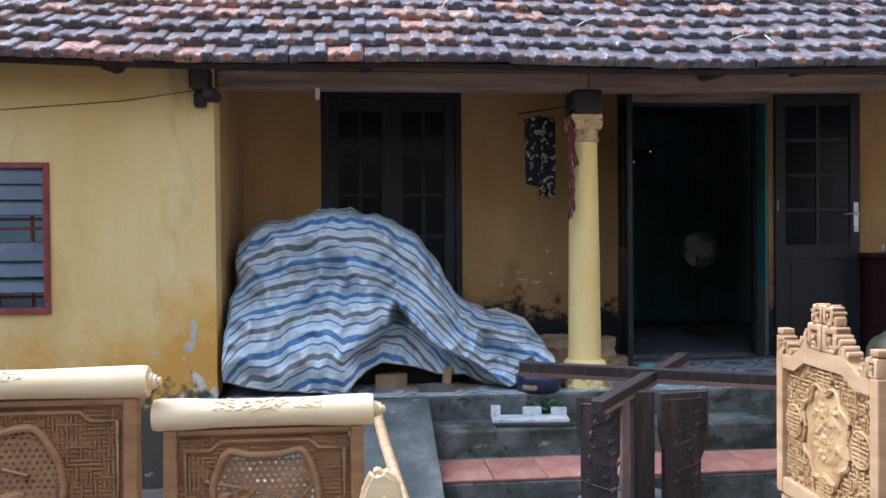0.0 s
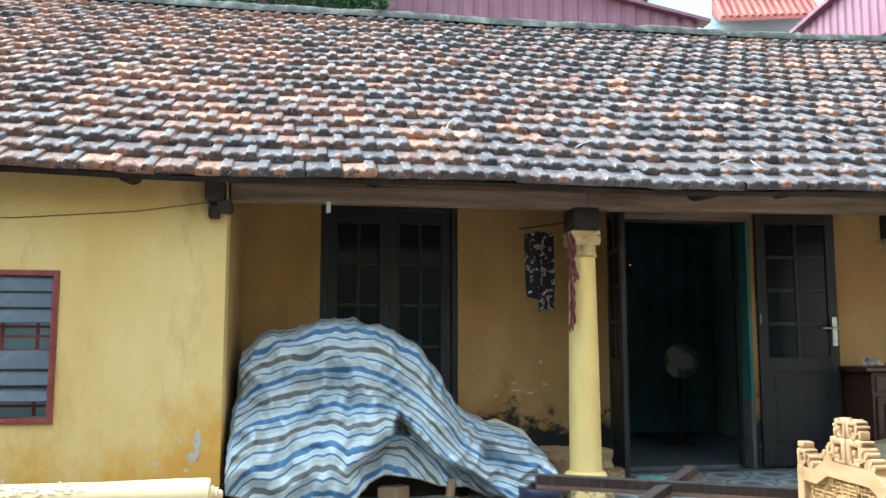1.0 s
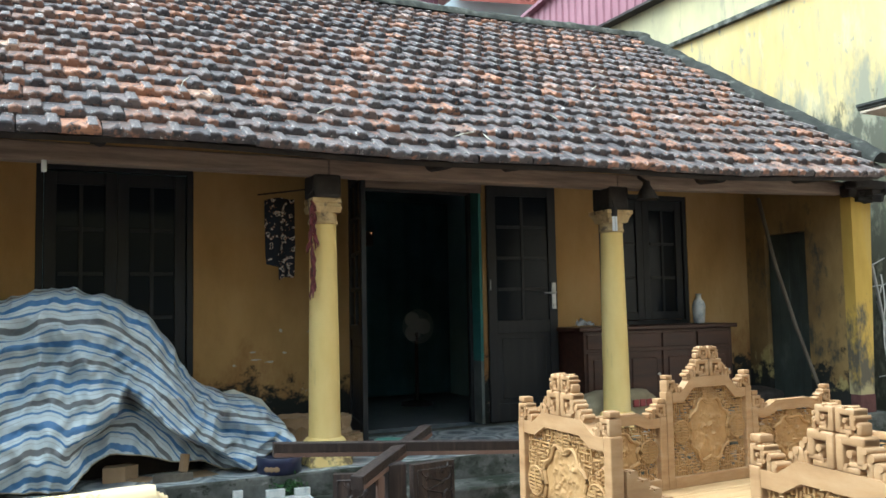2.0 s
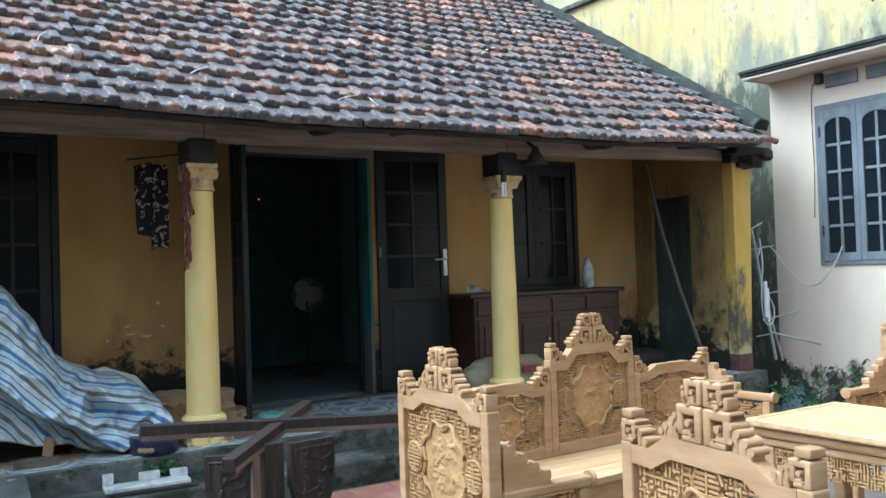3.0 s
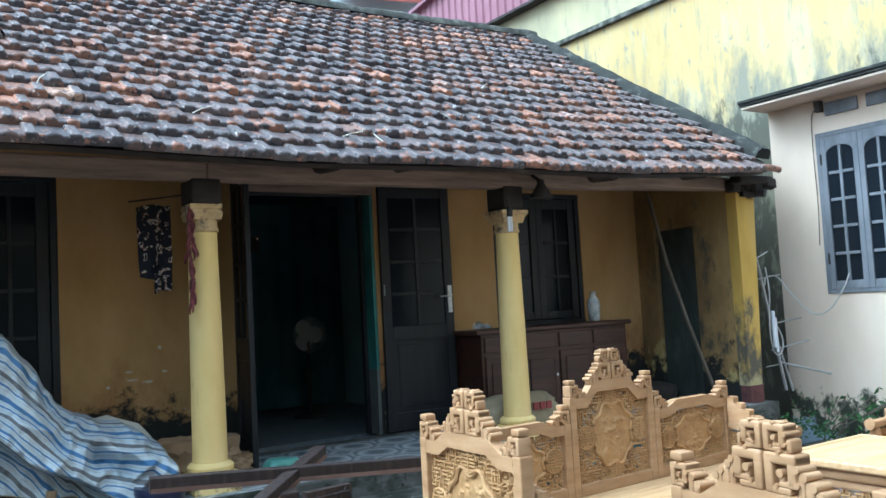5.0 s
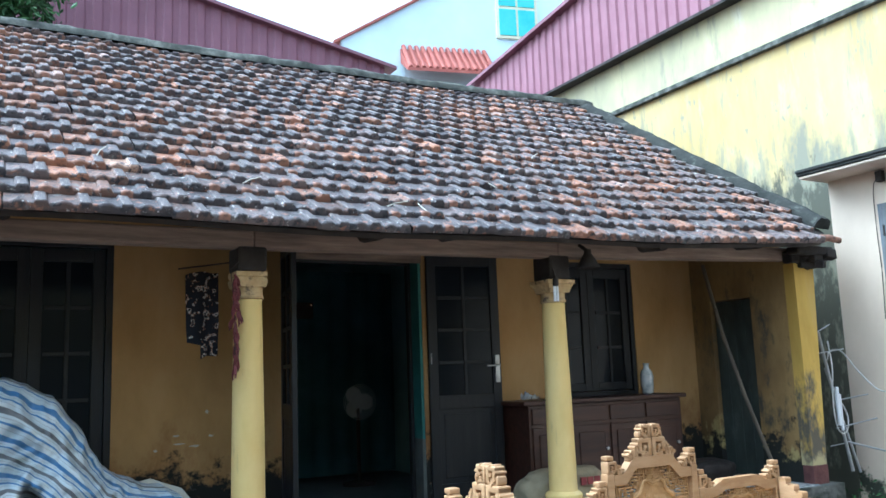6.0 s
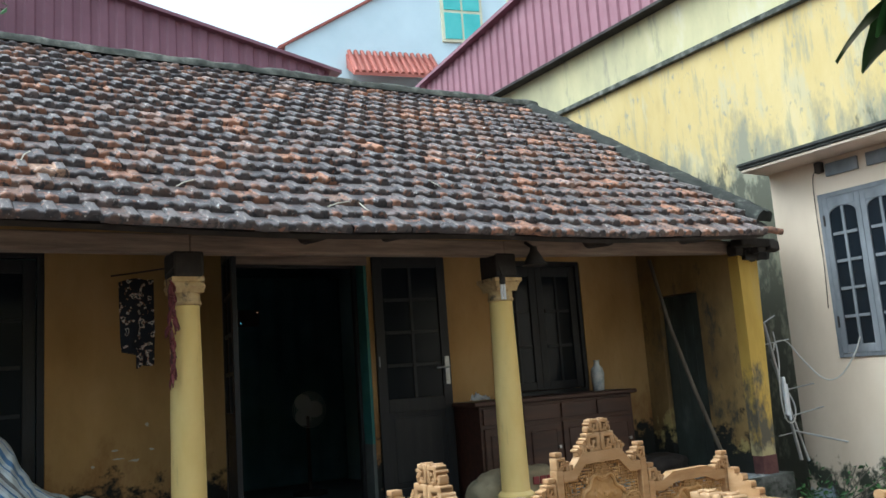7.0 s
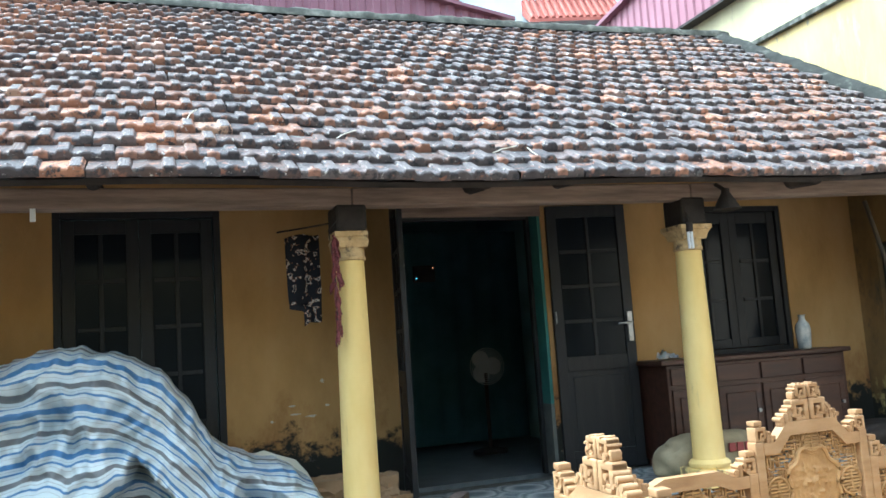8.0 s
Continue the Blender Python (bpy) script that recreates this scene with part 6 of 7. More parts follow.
def carved_board(x, y, w, z0, z1, turn, seed):
    rng = random.Random(seed)
    bm = bmesh.new()
    prism(bm, [(-w / 2, z1), (-w / 2, z0 + 0.35), (-w / 2 + 0.02, z0 + 0.28), (-w / 2 + 0.02, z0), (w / 2 - 0.04, z0), (w / 2 - 0.04, z0 + 0.22), (w / 2, z0 + 0.32), (w / 2, z1)], -0.022, 0.022, "y")
    ob = part("leg_board", bm, dark_red, base)
    ob.matrix_basis = pose(x, y, 0, 0, 0, turn)
    bm = bmesh.new()
    knots = [rng.uniform(0.10, 0.26) * w * (-1) ** k for k in range(15)]
    rise = (z1 - z0 - 0.12) / 14
    tube(bm, [(xx, -0.020, z0 + 0.08 + rise * k) for k, xx in enumerate(knots)], 0.008, 6)
    for k, xx in enumerate(knots):
        z = z0 + 0.08 + rise * k
        bmesh.ops.create_icosphere(bm, subdivisions=2, radius=rng.uniform(0.012, 0.020), matrix=Matrix.Translation((xx, -0.021, z)) @ Matrix.Rotation(rng.uniform(-0.8, 0.8), 4, "Y") @ Matrix.Diagonal((0.7, 0.35, 1.5, 1)))
        tube(bm, [(xx, -0.021, z), (xx * 1.5, -0.025, z + 0.012), (xx * 1.7, -0.021, z + 0.03)], 0.005, 5)
    tube(bm, [(-w / 2 + 0.02, -0.022, z0 + 0.36), (-w / 2 + 0.02, -0.022, z1 - 0.03), (w / 2 - 0.02, -0.022, z1 - 0.03), (w / 2 - 0.02, -0.022, z0 + 0.36)], 0.006, 6)
    part("relief", bm, dark_red, ob, smooth=60)
carved_board(1.44, 3.62, 0.23, 0.28, 0.80, -24, 2)
carved_board(1.83, 3.58, 0.245, 0.28, 0.825, 8, 3)
bm = bmesh.new()
box(bm, 1.60, 1.70, 3.60, 3.68, 0.28, 0.83, 0.008)
part("post", bm, dark_red, base)
bm = bmesh.new()
box(bm, 1.515, 1.555, 3.535, 3.575, 0.30, 0.79, 0.006)
part("edge_strip", bm, fresh_red, base, "pale reddish edge strip")
bm = bmesh.new()
lathe(bm, [(0.30, 0.0), (0.31, 0.02), (0.31, 0.24), (0.295, 0.28), (0.2, 0.285)], 36, (1.62, 3.62, 0))
tagged(part("stone_drum", bm, ramp_mat, smooth=40), "round grey cement drum under the table base", "drum")

# ---- hung things ----
def hung_cloth():
    bm = bmesh.new()
    n_, m_ = 14, 30
    g = []
    for j in range(m_ + 1):
        v = j / m_
        row = []
        left, right = 0.0 + 0.02 * v, 0.225 - 0.01 * v
        if v > 0.80:
            left = 0.105
        for i in range(n_ + 1):
            u = i / n_
            x = left + (right - left) * u
            row.append(bm.verts.new((x, 0.018 * math.sin(u * 9 + v * 3) + 0.012 * noise.noise((u * 3, v * 4, 1)), -0.56 * v - 0.035 * (1 - u) + 0.012 * math.sin(u * 5))))
        g.append(row)
    for j in range(m_):
        for i in range(n_):
            bm.faces.new((g[j][i], g[j][i + 1], g[j + 1][i + 1], g[j + 1][i]))
    bmesh.ops.solidify(bm, geom=bm.faces[:], thickness=0.006)
    return bm


floral = bpy.data.materials.new("black_floral_cotton")
floral.use_nodes = True
n, l = floral.node_tree.nodes, floral.node_tree.links
co = n.new("ShaderNodeTexCoord")
nz = n.new("ShaderNodeTexNoise")
nz.inputs["Scale"].default_value, nz.inputs["Detail"].default_value = 26, 3
l.new(co.outputs["Object"], nz.inputs["Vector"])
rp = n.new("ShaderNodeValToRGB")
tones = [(0.0, (0.012, 0.014, 0.02)), (0.565, (0.50, 0.24, 0.12)), (0.585, (0.64, 0.57, 0.48)), (0.64, (0.012, 0.014, 0.02))]
while len(rp.color_ramp.elements) < 4:
    rp.color_ramp.elements.new(0.5)
rp.color_ramp.interpolation = "CONSTANT"
for e, (p, c) in zip(rp.color_ramp.elements, tones):
    e.position, e.color = p, (*c, 1)
l.new(nz.outputs["Fac"], rp.inputs["Fac"])
l.new(rp.outputs["Color"], n["Principled BSDF"].inputs["Base Color"])
n["Principled BSDF"].inputs["Roughness"].default_value = 0.85
ob = part("hanging_trousers", hung_cloth(), floral, None, smooth=70)
ob.matrix_basis = pose(1.445, 5.47, 2.42, 0, 0, 4)
tagged(ob, "black floral cotton trousers hung out to dry", "clothing")
bm = bmesh.new()
tube(bm, [(1.40, 5.475, 2.425), (1.60, 5.475, 2.455), (1.74, 5.40, 2.47), (1.76, 5.33, 2.545)], 0.006, 6)
tagged(part("clothesline", bm, wood_black), "thin dark cord tied to the column head", "cord")

chili = thing("chili_string", pose(1.70, 5.175, 2.34), "string of dried dark red chillies hanging on the column", "chillies")
chili_red = surface("dried_red_chilli", [(0.3, (0.08, 0.018, 0.02)), (0.6, (0.16, 0.035, 0.035)), (0.8, (0.24, 0.08, 0.07))], 20, 0.6, 0.2, vary=0.25)
bm = bmesh.new()
tube(bm, [(0.06, 0.02, 0.14), (-0.03, 0, 0.05), (-0.005, 0, -0.2), (0.0, 0, -0.58)], 0.004, 6)
part("string", bm, wood_black, chili)
bm = bmesh.new()
tube(bm, [(0, 0, 0), (0.014, -0.004, -0.018), (0.022, -0.006, -0.045), (0.02, -0.006, -0.068)], 0.0075, 6)
pod = None
rng = random.Random(8)
for k in range(64):
    z = 0.02 - 0.62 * k / 64
    m = Matrix.Translation((rng.uniform(-0.006, 0.012), rng.uniform(-0.012, 0.008), z)) @ Matrix.Rotation(rng.uniform(0, 6.28), 4, "Z") @ Matrix.Rotation(rng.uniform(-0.3, 0.5), 4, "Y")
    if pod is None:
        ob = part("pod", bm, chili_red, chili, smooth=60)
        ob.matrix_basis = m
        pod = ob.data
    else:
        shared("pod", pod, chili, m)

bulb = thing("lamp", pose(4.25, 5.165, 2.36), "white folded-tube lamp hanging at the column head", "lamp")
bm = bmesh.new()
lathe(bm, [(0.018, -0.03), (0.024, -0.025), (0.026, 0.02), (0.02, 0.04)], 16)
part("socket", bm, wood_black, bulb)
for k in (-1, 1):
    bm = bmesh.new()
    rod(bm, (0.014 * k, 0, -0.031), (0.014 * k, 0, -0.15), 0.0105, n=10)
    part("tube", bm, white_plastic, bulb)
bm = bmesh.new()
tube(bm, [(0, 0.0, 0.04), (-0.01, 0.01, 0.1), (0.0, 0.06, 0.17), (0.02, 0.13, 0.2)], 0.006, 6)
part("wire", bm, wood_black, bulb)
horn = thing("porch_lamp", pose(4.52, 5.08, 2.50, 0, 0, 0), "dark horn-shaped lamp fixed under the beam", "lamp")
bm = bmesh.new()
lathe(bm, [(0.10, -0.03), (0.095, -0.025), (0.06, 0.04), (0.03, 0.09), (0.028, 0.12)], 24)
part("shade", bm, wood_black, horn, smooth=50)
bm = bmesh.new()
rod(bm, (0, 0, 0.11), (0.0, 0.1, 0.17), 0.014)
part("stem", bm, wood_black, horn)
bm = bmesh.new()
box(bm, 0.025, 0.055, 5.17, 5.18, 2.465, 2.54, 0.004)
tagged(part("switch_box", bm, white_plastic), "small white tag hanging under the beam", "tag")
bm = bmesh.new()
box(bm, -0.735, -0.615, 4.98, 5.16, 2.50, 2.64, 0.02)
box(bm, -0.66, -0.57, 5.0, 5.2, 2.44, 2.51, 0.02)
box(bm, -0.72, -0.65, 5.06, 5.15, 2.40, 2.49, 0.015)
tagged(part("bracket_end", bm, wood_black), "broken sooty timber end at the wall corner", "timber", kind="structure")
bm = bmesh.new()
tube(bm, [(-2.75, 5.14, 2.38), (-1.91, 5.143, 2.384), (-1.17, 5.143, 2.443), (-0.72, 5.13, 2.51)], 0.0025, 5)
tagged(part("wall_wire", bm, wood_black), "thin dark wire along the yellow wall", "wire")

# leaning bamboo pole at the end of the porch
bm = bmesh.new()
tube(bm, [(6.72, 5.25, FLOOR + 0.02), (6.64, 5.5, 1.35), (6.60, 5.68, 1.95), (6.58, 5.85, 2.66)], 0.019, 8)
tagged(part("bamboo_pole", bm, surface("grey_bamboo", [(0.3, (0.05, 0.04, 0.028)), (0.7, (0.11, 0.09, 0.06))], 5, 0.6, 0.1, stretch=(4, 4, 0.6))), "long grey bamboo pole leaning at the porch end", "pole")
# broken timber corner under the eave end
bm = bmesh.new()
rng = random.Random(3)
box(bm, 6.86, 7.36, 4.93, 5.07, 2.66, 2.74, 0.02)
box(bm, 6.95, 7.38, 5.08, 5.20, 2.60, 2.71, 0.02)
for k in range(16):
    w, h = rng.uniform(0.04, 0.10), rng.uniform(0.025, 0.055)
    box(bm, -w, w, -0.04, 0.04, -h, h, 0.01, Matrix.Translation((7.16 + rng.uniform(-0.18, 0.2), 5.06 + rng.uniform(-0.12, 0.12), 2.66 + rng.uniform(-0.09, 0.07))) @ pose(0, 0, 0, rng.uniform(-14, 14), rng.uniform(-22, 22), rng.uniform(-25, 25)))
tagged(part("broken_timber", bm, wood_black), "rotten broken timber ends under the eave corner", "timber", kind="structure")
bm = bmesh.new()
tube(bm, [(7.08, 4.86, 2.80), (7.20, 4.85, 2.805), (7.33, 4.84, 2.785)], 0.032, 8)
tagged(part("loose_tile", bm, clay_orange, smooth=60), "bright orange tile sticking out at the eave end", "tile")

# ---- wire rack, cables and weeds by the pink house ----
zinc = surface("dull_zinc", [(0.3, (0.35, 0.36, 0.36)), (0.7, (0.5, 0.5, 0.5))], 9, 0.4, 0.05, metal=0.8)
rack = thing("aerial", label="old bent metal aerial leaning in the corner", category="aerial")
for p, q, r in (((7.50, 5.30, 1.95), (7.62, 5.16, 0.62), 0.016), ((7.55, 5.30, 1.60), (7.73, 5.16, 0.60), 0.012), ((7.42, 5.28, 1.74), (7.72, 5.20, 1.78), 0.006), ((7.55, 5.25, 1.28), (7.95, 5.15, 1.33), 0.007), ((7.56, 5.25, 1.02), (7.98, 5.1, 1.10), 0.007), ((7.60, 5.2, 0.90), (8.0, 4.9, 0.76), 0.009), ((7.45, 5.25, 0.86), (7.62, 5.2, 0.88), 0.006), ((7.42, 5.25, 1.95), (7.55, 5.2, 2.02), 0.006)):
    bm = bmesh.new()
    rod(bm, p, q, r, n=8)
    part("rod", bm, zinc, rack)
cable_mat = surface("pale_grey_cable", [(0.3, (0.42, 0.41, 0.38)), (0.7, (0.55, 0.54, 0.50))], 9, 0.5, 0.05)
def spline(pts, steps=8):
    pts = [Vector(p) for p in pts]
    ext = [pts[0] * 2 - pts[1]] + pts + [pts[-1] * 2 - pts[-2]]
    out = []
    for i in range(1, len(ext) - 2):
        a, b, c, d = ext[i - 1:i + 3]
        for k in range(steps):
            t = k / steps
            out.append(0.5 * (2 * b + (c - a) * t + (2 * a - 5 * b + 4 * c - d) * t * t + (3 * b - a - 3 * c + d) * t ** 3))
    return out + [pts[-1]]
for name, pts in (("cable", [(7.965, 4.60, 1.75), (7.94, 4.66, 1.60), (7.92, 4.82, 1.40), (7.92, 5.0, 1.37), (7.92, 5.2, 1.55), (7.90, 5.36, 1.76), (7.80, 5.42, 1.76), (7.6, 5.3, 1.68)]), ("cable", [(7.52, 5.22, 1.86), (7.43, 5.13, 1.6), (7.38, 5.12, 1.3), (7.40, 5.12, 1.06), (7.50, 5.14, 0.98), (7.58, 5.14, 1.02), (7.62, 5.16, 1.15), (7.58, 5.2, 1.3)])):
    bm = bmesh.new()
    tube(bm, spline(pts), 0.007, 6)
    tagged(part(name, bm, cable_mat, smooth=60), "slack pale grey cable looping down the wall", "cable")
bm = bmesh.new()
tube(bm, spline([(7.985, 4.80, 3.44), (7.985, 4.87, 3.36), (7.985, 4.885, 3.0), (7.985, 4.88, 2.5), (7.985, 4.90, 2.05)]), 0.004, 6)
tagged(part("wall_wire", bm, wood_black), "thin dark wire beside the grey window", "wire")
bm = bmesh.new()
box(bm, 7.50, 7.54, 5.16, 5.19, 1.05, 1.42, 0.012)
box(bm, 7.545, 7.58, 5.17, 5.19, 1.0, 1.35, 0.012)
tagged(part("rag_strip", bm, white_plastic), "dirty white rag tied to the aerial", "rag")


def weeds(name, spots, count, size, seed, label):
    """Low plant: many small pointed leaves on thin stems."""
    rng = random.Random(seed)
    vs, fs = [], []
    for _ in range(count):
        cx, cy, cz, r = rng.choice(spots)
        p = Vector((cx + rng.gauss(0, r), cy + rng.gauss(0, r), cz + abs(rng.gauss(0, r))))
        d = Vector((rng.uniform(-1, 1), rng.uniform(-1, 1), rng.uniform(-0.4, 0.9))).normalized()
        side_v = d.cross(Vector((rng.uniform(-1, 1), rng.uniform(-1, 1), 0.3))).normalized()
        s = size * rng.uniform(0.6, 1.3)
        b = len(vs)
        up = side_v.cross(d)
        vs.extend([p, p + d * s * 0.5 + side_v * s * 0.22 + up * s * 0.05, p + d * s - up * s * 0.1, p + d * s * 0.5 - side_v * s * 0.22 + up * s * 0.05])
        fs.extend([(b, b + 1, b + 2), (b, b + 2, b + 3)])
    me = bpy.data.meshes.new(name)
    me.from_pydata([tuple(v) for v in vs], [], fs)
    me.materials.append(leaf_green)
    return tagged(new(name, me), label, "plants", kind="stuff")


weeds("weeds", [(7.55, 5.0, 0.2, 0.14), (7.8, 4.85, 0.15, 0.16), (7.95, 4.5, 0.35, 0.12), (7.95, 4.2, 0.4, 0.10), (7.7, 4.6, 0.05, 0.15)], 420, 0.07, 5, "dark green weeds growing along the foot of the pink wall")
bm = bmesh.new()
for k in range(7):
    a = k * 0.9
    tube(bm, [(7.75 + 0.05 * math.cos(a), 4.9, 0.0), (7.8 + 0.12 * math.cos(a), 4.75 + 0.1 * math.sin(a), 0.3), (7.92 + 0.05 * math.cos(a), 4.5 + 0.3 * math.sin(a), 0.55)], 0.006, 5)
tagged(part("weed_stems", bm, bark), "thin woody stems against the wall", "plants")
bm = bmesh.new()
box(bm, 7.6, 8.0, 3.0, 5.05, 0.0, 0.10, 0.02)
tagged(part("kerb", bm, concrete), "low mossy cement kerb by the pink wall", "kerb", kind="structure")


weeds("moss", [(1.42, 5.03, 0.43, 0.035), (1.52, 5.03, 0.46, 0.035), (1.48, 5.02, 0.41, 0.04)], 240, 0.035, 15, "dark moss growing on the step below the tin")

# ---- trees ----
def tree(name, at, height, crown, count, leaf, seed, label, branch=None):
    rng = random.Random(seed)
    t = thing(name, label=label, category="tree")
    bm = bmesh.new()
    p = Vector(at)
    top = p + Vector((0.1, 0.1, height))
    tube(bm, [p, p + Vector((0.06, 0.0, height * 0.35)), p + Vector((-0.03, 0.06, height * 0.7)), top], 0.11, 8)
    limbs = []
    for k in range(9):
        s = p + Vector((0, 0, height * rng.uniform(0.55, 1.0)))
        c = crown[rng.randrange(len(crown))]
        e = Vector(c[:3]) + Vector((rng.gauss(0, c[3] * 0.4), rng.gauss(0, c[3] * 0.4), rng.gauss(0, c[3] * 0.4)))
        tube(bm, [s, (s + e) / 2 + Vector((0, 0, 0.15)), e], 0.03, 6)
    part("trunk", bm, bark, t, smooth=60)
    vs, fs = [], []
    for _ in range(count):
        c = rng.choice(crown)
        q = Vector((rng.gauss(0, 1), rng.gauss(0, 1), rng.gauss(0, 0.8)))
        p2 = Vector(c[:3]) + q * c[3] * 0.55
        d = Vector((rng.uniform(-1, 1), rng.uniform(-1, 1), rng.uniform(-0.9, 0.3))).normalized()
        sv = d.cross(Vector((rng.uniform(-1, 1), rng.uniform(-1, 1), 0.5))).normalized()
        up = sv.cross(d)
        s = leaf * rng.uniform(0.7, 1.3)
        b = len(vs)
        vs.extend([p2, p2 + d * s * 0.35 + sv * s * 0.17 + up * s * 0.03, p2 + d * s * 0.7 + sv * s * 0.13, p2 + d * s - up * s * 0.1, p2 + d * s * 0.7 - sv * s * 0.13, p2 + d * s * 0.35 - sv * s * 0.17 + up * s * 0.03])
        fs.extend([(b, b + 1, b + 2, b + 3), (b, b + 3, b + 4, b + 5)])
    me = bpy.data.meshes.new("crown")
    me.from_pydata([tuple(v) for v in vs], [], fs)
    me.materials.append(leaf_green)
    ob = new("crown", me)
    ob.parent = t
    return t


tree("tree", (-0.3, 12.3, 0), 6.3, [(-0.2, 12.2, 7.0, 0.6), (0.4, 12.2, 6.9, 0.5), (-0.9, 12.3, 7.4, 0.7), (0.65, 12.1, 7.2, 0.35), (-1.6, 12.3, 6.9, 0.8)], 3400, 0.15, 11, "leafy green tree standing behind the old roof")
# overhanging branch with large leaves
branch_tree = thing("mango_tree", label="mango tree whose leafy branch hangs over the yard", category="tree")
bm = bmesh.new()
tube(bm, [(6.6, -1.4, 0), (6.55, -1.35, 1.5), (6.4, -1.2, 3.2)], 0.14, 10)
tube(bm, [(6.4, -1.2, 3.2), (5.2, -0.6, 3.9), (3.6, 0.55, 3.3), (2.76, 1.06, 2.60)], 0.022, 8)
part("trunk", bm, bark, branch_tree, smooth=60)
big_leaf = surface("dark_mango_leaf", [(0.3, (0.012, 0.035, 0.008)), (0.6, (0.025, 0.065, 0.014)), (0.8, (0.05, 0.11, 0.03))], 4, 0.35, 0.1)
bm = bmesh.new()
rows_l = [(0.0, 0.004), (0.12, 0.036), (0.35, 0.066), (0.6, 0.062), (0.85, 0.030), (1.0, 0.001)]
last = None
for f, h in rows_l:
    z = -0.10 * f * f
    r3 = [bm.verts.new((0.30 * f, -h, z + 0.012)), bm.verts.new((0.30 * f, 0, z)), bm.verts.new((0.30 * f, h, z + 0.012))]
    if last:
        bm.faces.new((last[0], last[1], r3[1], r3[0]))
        bm.faces.new((last[1], last[2], r3[2], r3[1]))
    last = r3
lme = None
rng = random.Random(5)
for k in range(26):
    t = k / 25
    c = Vector((2.76, 1.06, 2.60)).lerp(Vector((3.6, 0.55, 3.3)), t ** 1.8 * 0.8)
    m = Matrix.Translation(c) @ Euler((rng.uniform(-1.2, 1.2), rng.uniform(0.35, 1.25), rng.uniform(1.6, 5.6))).to_matrix().to_4x4()
    if lme is None:
        ob = part("leaf", bm, big_leaf, branch_tree, smooth=60)
        ob.matrix_basis = m
        lme = ob.data
    else:
        shared("leaf", lme, branch_tree, m)

# ---- inside the room ----
fan = thing("standing_fan", pose(3.86, 8.3, FLOOR - 0.004), "pale round standing fan in the dark room", "fan")
fan_grey = surface("pale_grey_plastic", [(0.3, (0.45, 0.48, 0.48)), (0.7, (0.58, 0.60, 0.60))], 5, 0.5, 0.03)
bm = bmesh.new()
lathe(bm, [(0.18, 0), (0.18, 0.03), (0.03, 0.06), (0.02, 0.10), (0.02, 0.80)], 24)
part("stand", bm, wood_black, fan)
bm = bmesh.new()
for r in np.linspace(0.03, 0.185, 9):
    tube(bm, [(r * math.cos(a), -0.06 - 0.02 * (1 - r / 0.185), 0.87 + r * math.sin(a)) for a in np.linspace(0, 2 * math.pi, 33)[:-1]], 0.003, 4, True)
part("guard", bm, fan_grey, fan)
for k in range(3):
    a = 2 * math.pi * k / 3
    bm = bmesh.new()
    bmesh.ops.create_circle(bm, cap_ends=True, segments=16, radius=0.09, matrix=Matrix.Translation((0.088 * math.cos(a), 0.0, 0.87 + 0.085 * math.sin(a))) @ pose(0, 0, 0, 80, 0, 0))
    bmesh.ops.solidify(bm, geom=bm.faces[:], thickness=0.004)
    part("blade", bm, fan_grey, fan)
bm = bmesh.new()
rod(bm, (0, 0.01, 0.87), (0, 0.13, 0.87), 0.05, 0.04, 16)
part("motor_case", bm, fan_grey, fan)
bm = bmesh.new()
lo_v, hi_v = [], []
for k in range(120):
    x, y = 2.2 + 0.02 * k, 8.9 + 0.014 * math.sin(k * 0.55)
    lo_v.append(bm.verts.new((x, y, 0.6)))
    hi_v.append(bm.verts.new((x, y, 2.9)))
for k in range(119):
    bm.faces.new((lo_v[k], lo_v[k + 1], hi_v[k + 1], hi_v[k]))
bmesh.ops.solidify(bm, geom=bm.faces[:], thickness=0.004)
dark_teal = surface("dark_teal_cotton", [(0.3, (0.06, 0.15, 0.17)), (0.7, (0.10, 0.22, 0.25))], 3, 0.9, 0.1)
tagged(part("curtain", bm, dark_teal, smooth=60), "dark teal curtain hanging across the room", "curtain")

# ---- plain unseen walls added behind the camera to close the yard, blocking low sky ----
bm = bmesh.new()
pierced(bm, "x", -7.3, -7.0, -9.0, 9.0, 0.0, 6.5, [])
tagged(part("wall_south_unseen", bm, tall_yellow), "plain unseen yellow wall added to close the yard and block low sky", "wall", kind="structure")
bm = bmesh.new()
pierced(bm, "y", -6.3, -6.0, -7.0, 5.15, 0.0, 4.4, [])
tagged(part("wall_west_unseen", bm, tall_yellow), "plain unseen yellow side wall added to block low sky", "wall", kind="structure")

# small appliance with two pilot lights on the curtain rail
box_led = thing("wall_appliance", pose(3.435, 8.80, 2.41), "small dark appliance with tiny pilot lights in the room", "appliance")
bm = bmesh.new()
box(bm, -0.12, 0.12, 0.0, 0.05, -0.06, 0.12, 0.01)
part("case", bm, wood_black, box_led)
for dx, dz, col in ((-0.095, -0.02, (0.2, 0.8, 1.0)), (0.095, 0.09, (1.0, 0.35, 0.15))):
    glow = bpy.data.materials.new("pilot_light")
    glow.use_nodes = True
    gb = glow.node_tree.nodes["Principled BSDF"]
    gb.inputs["Emission Color"].default_value, gb.inputs["Emission Strength"].default_value = (*col, 1), 0.4
    bm = bmesh.new()
    bmesh.ops.create_icosphere(bm, subdivisions=2, radius=0.006, matrix=Matrix.Translation((dx, -0.004, dz)))
    part("pilot_light", bm, glow, box_led)


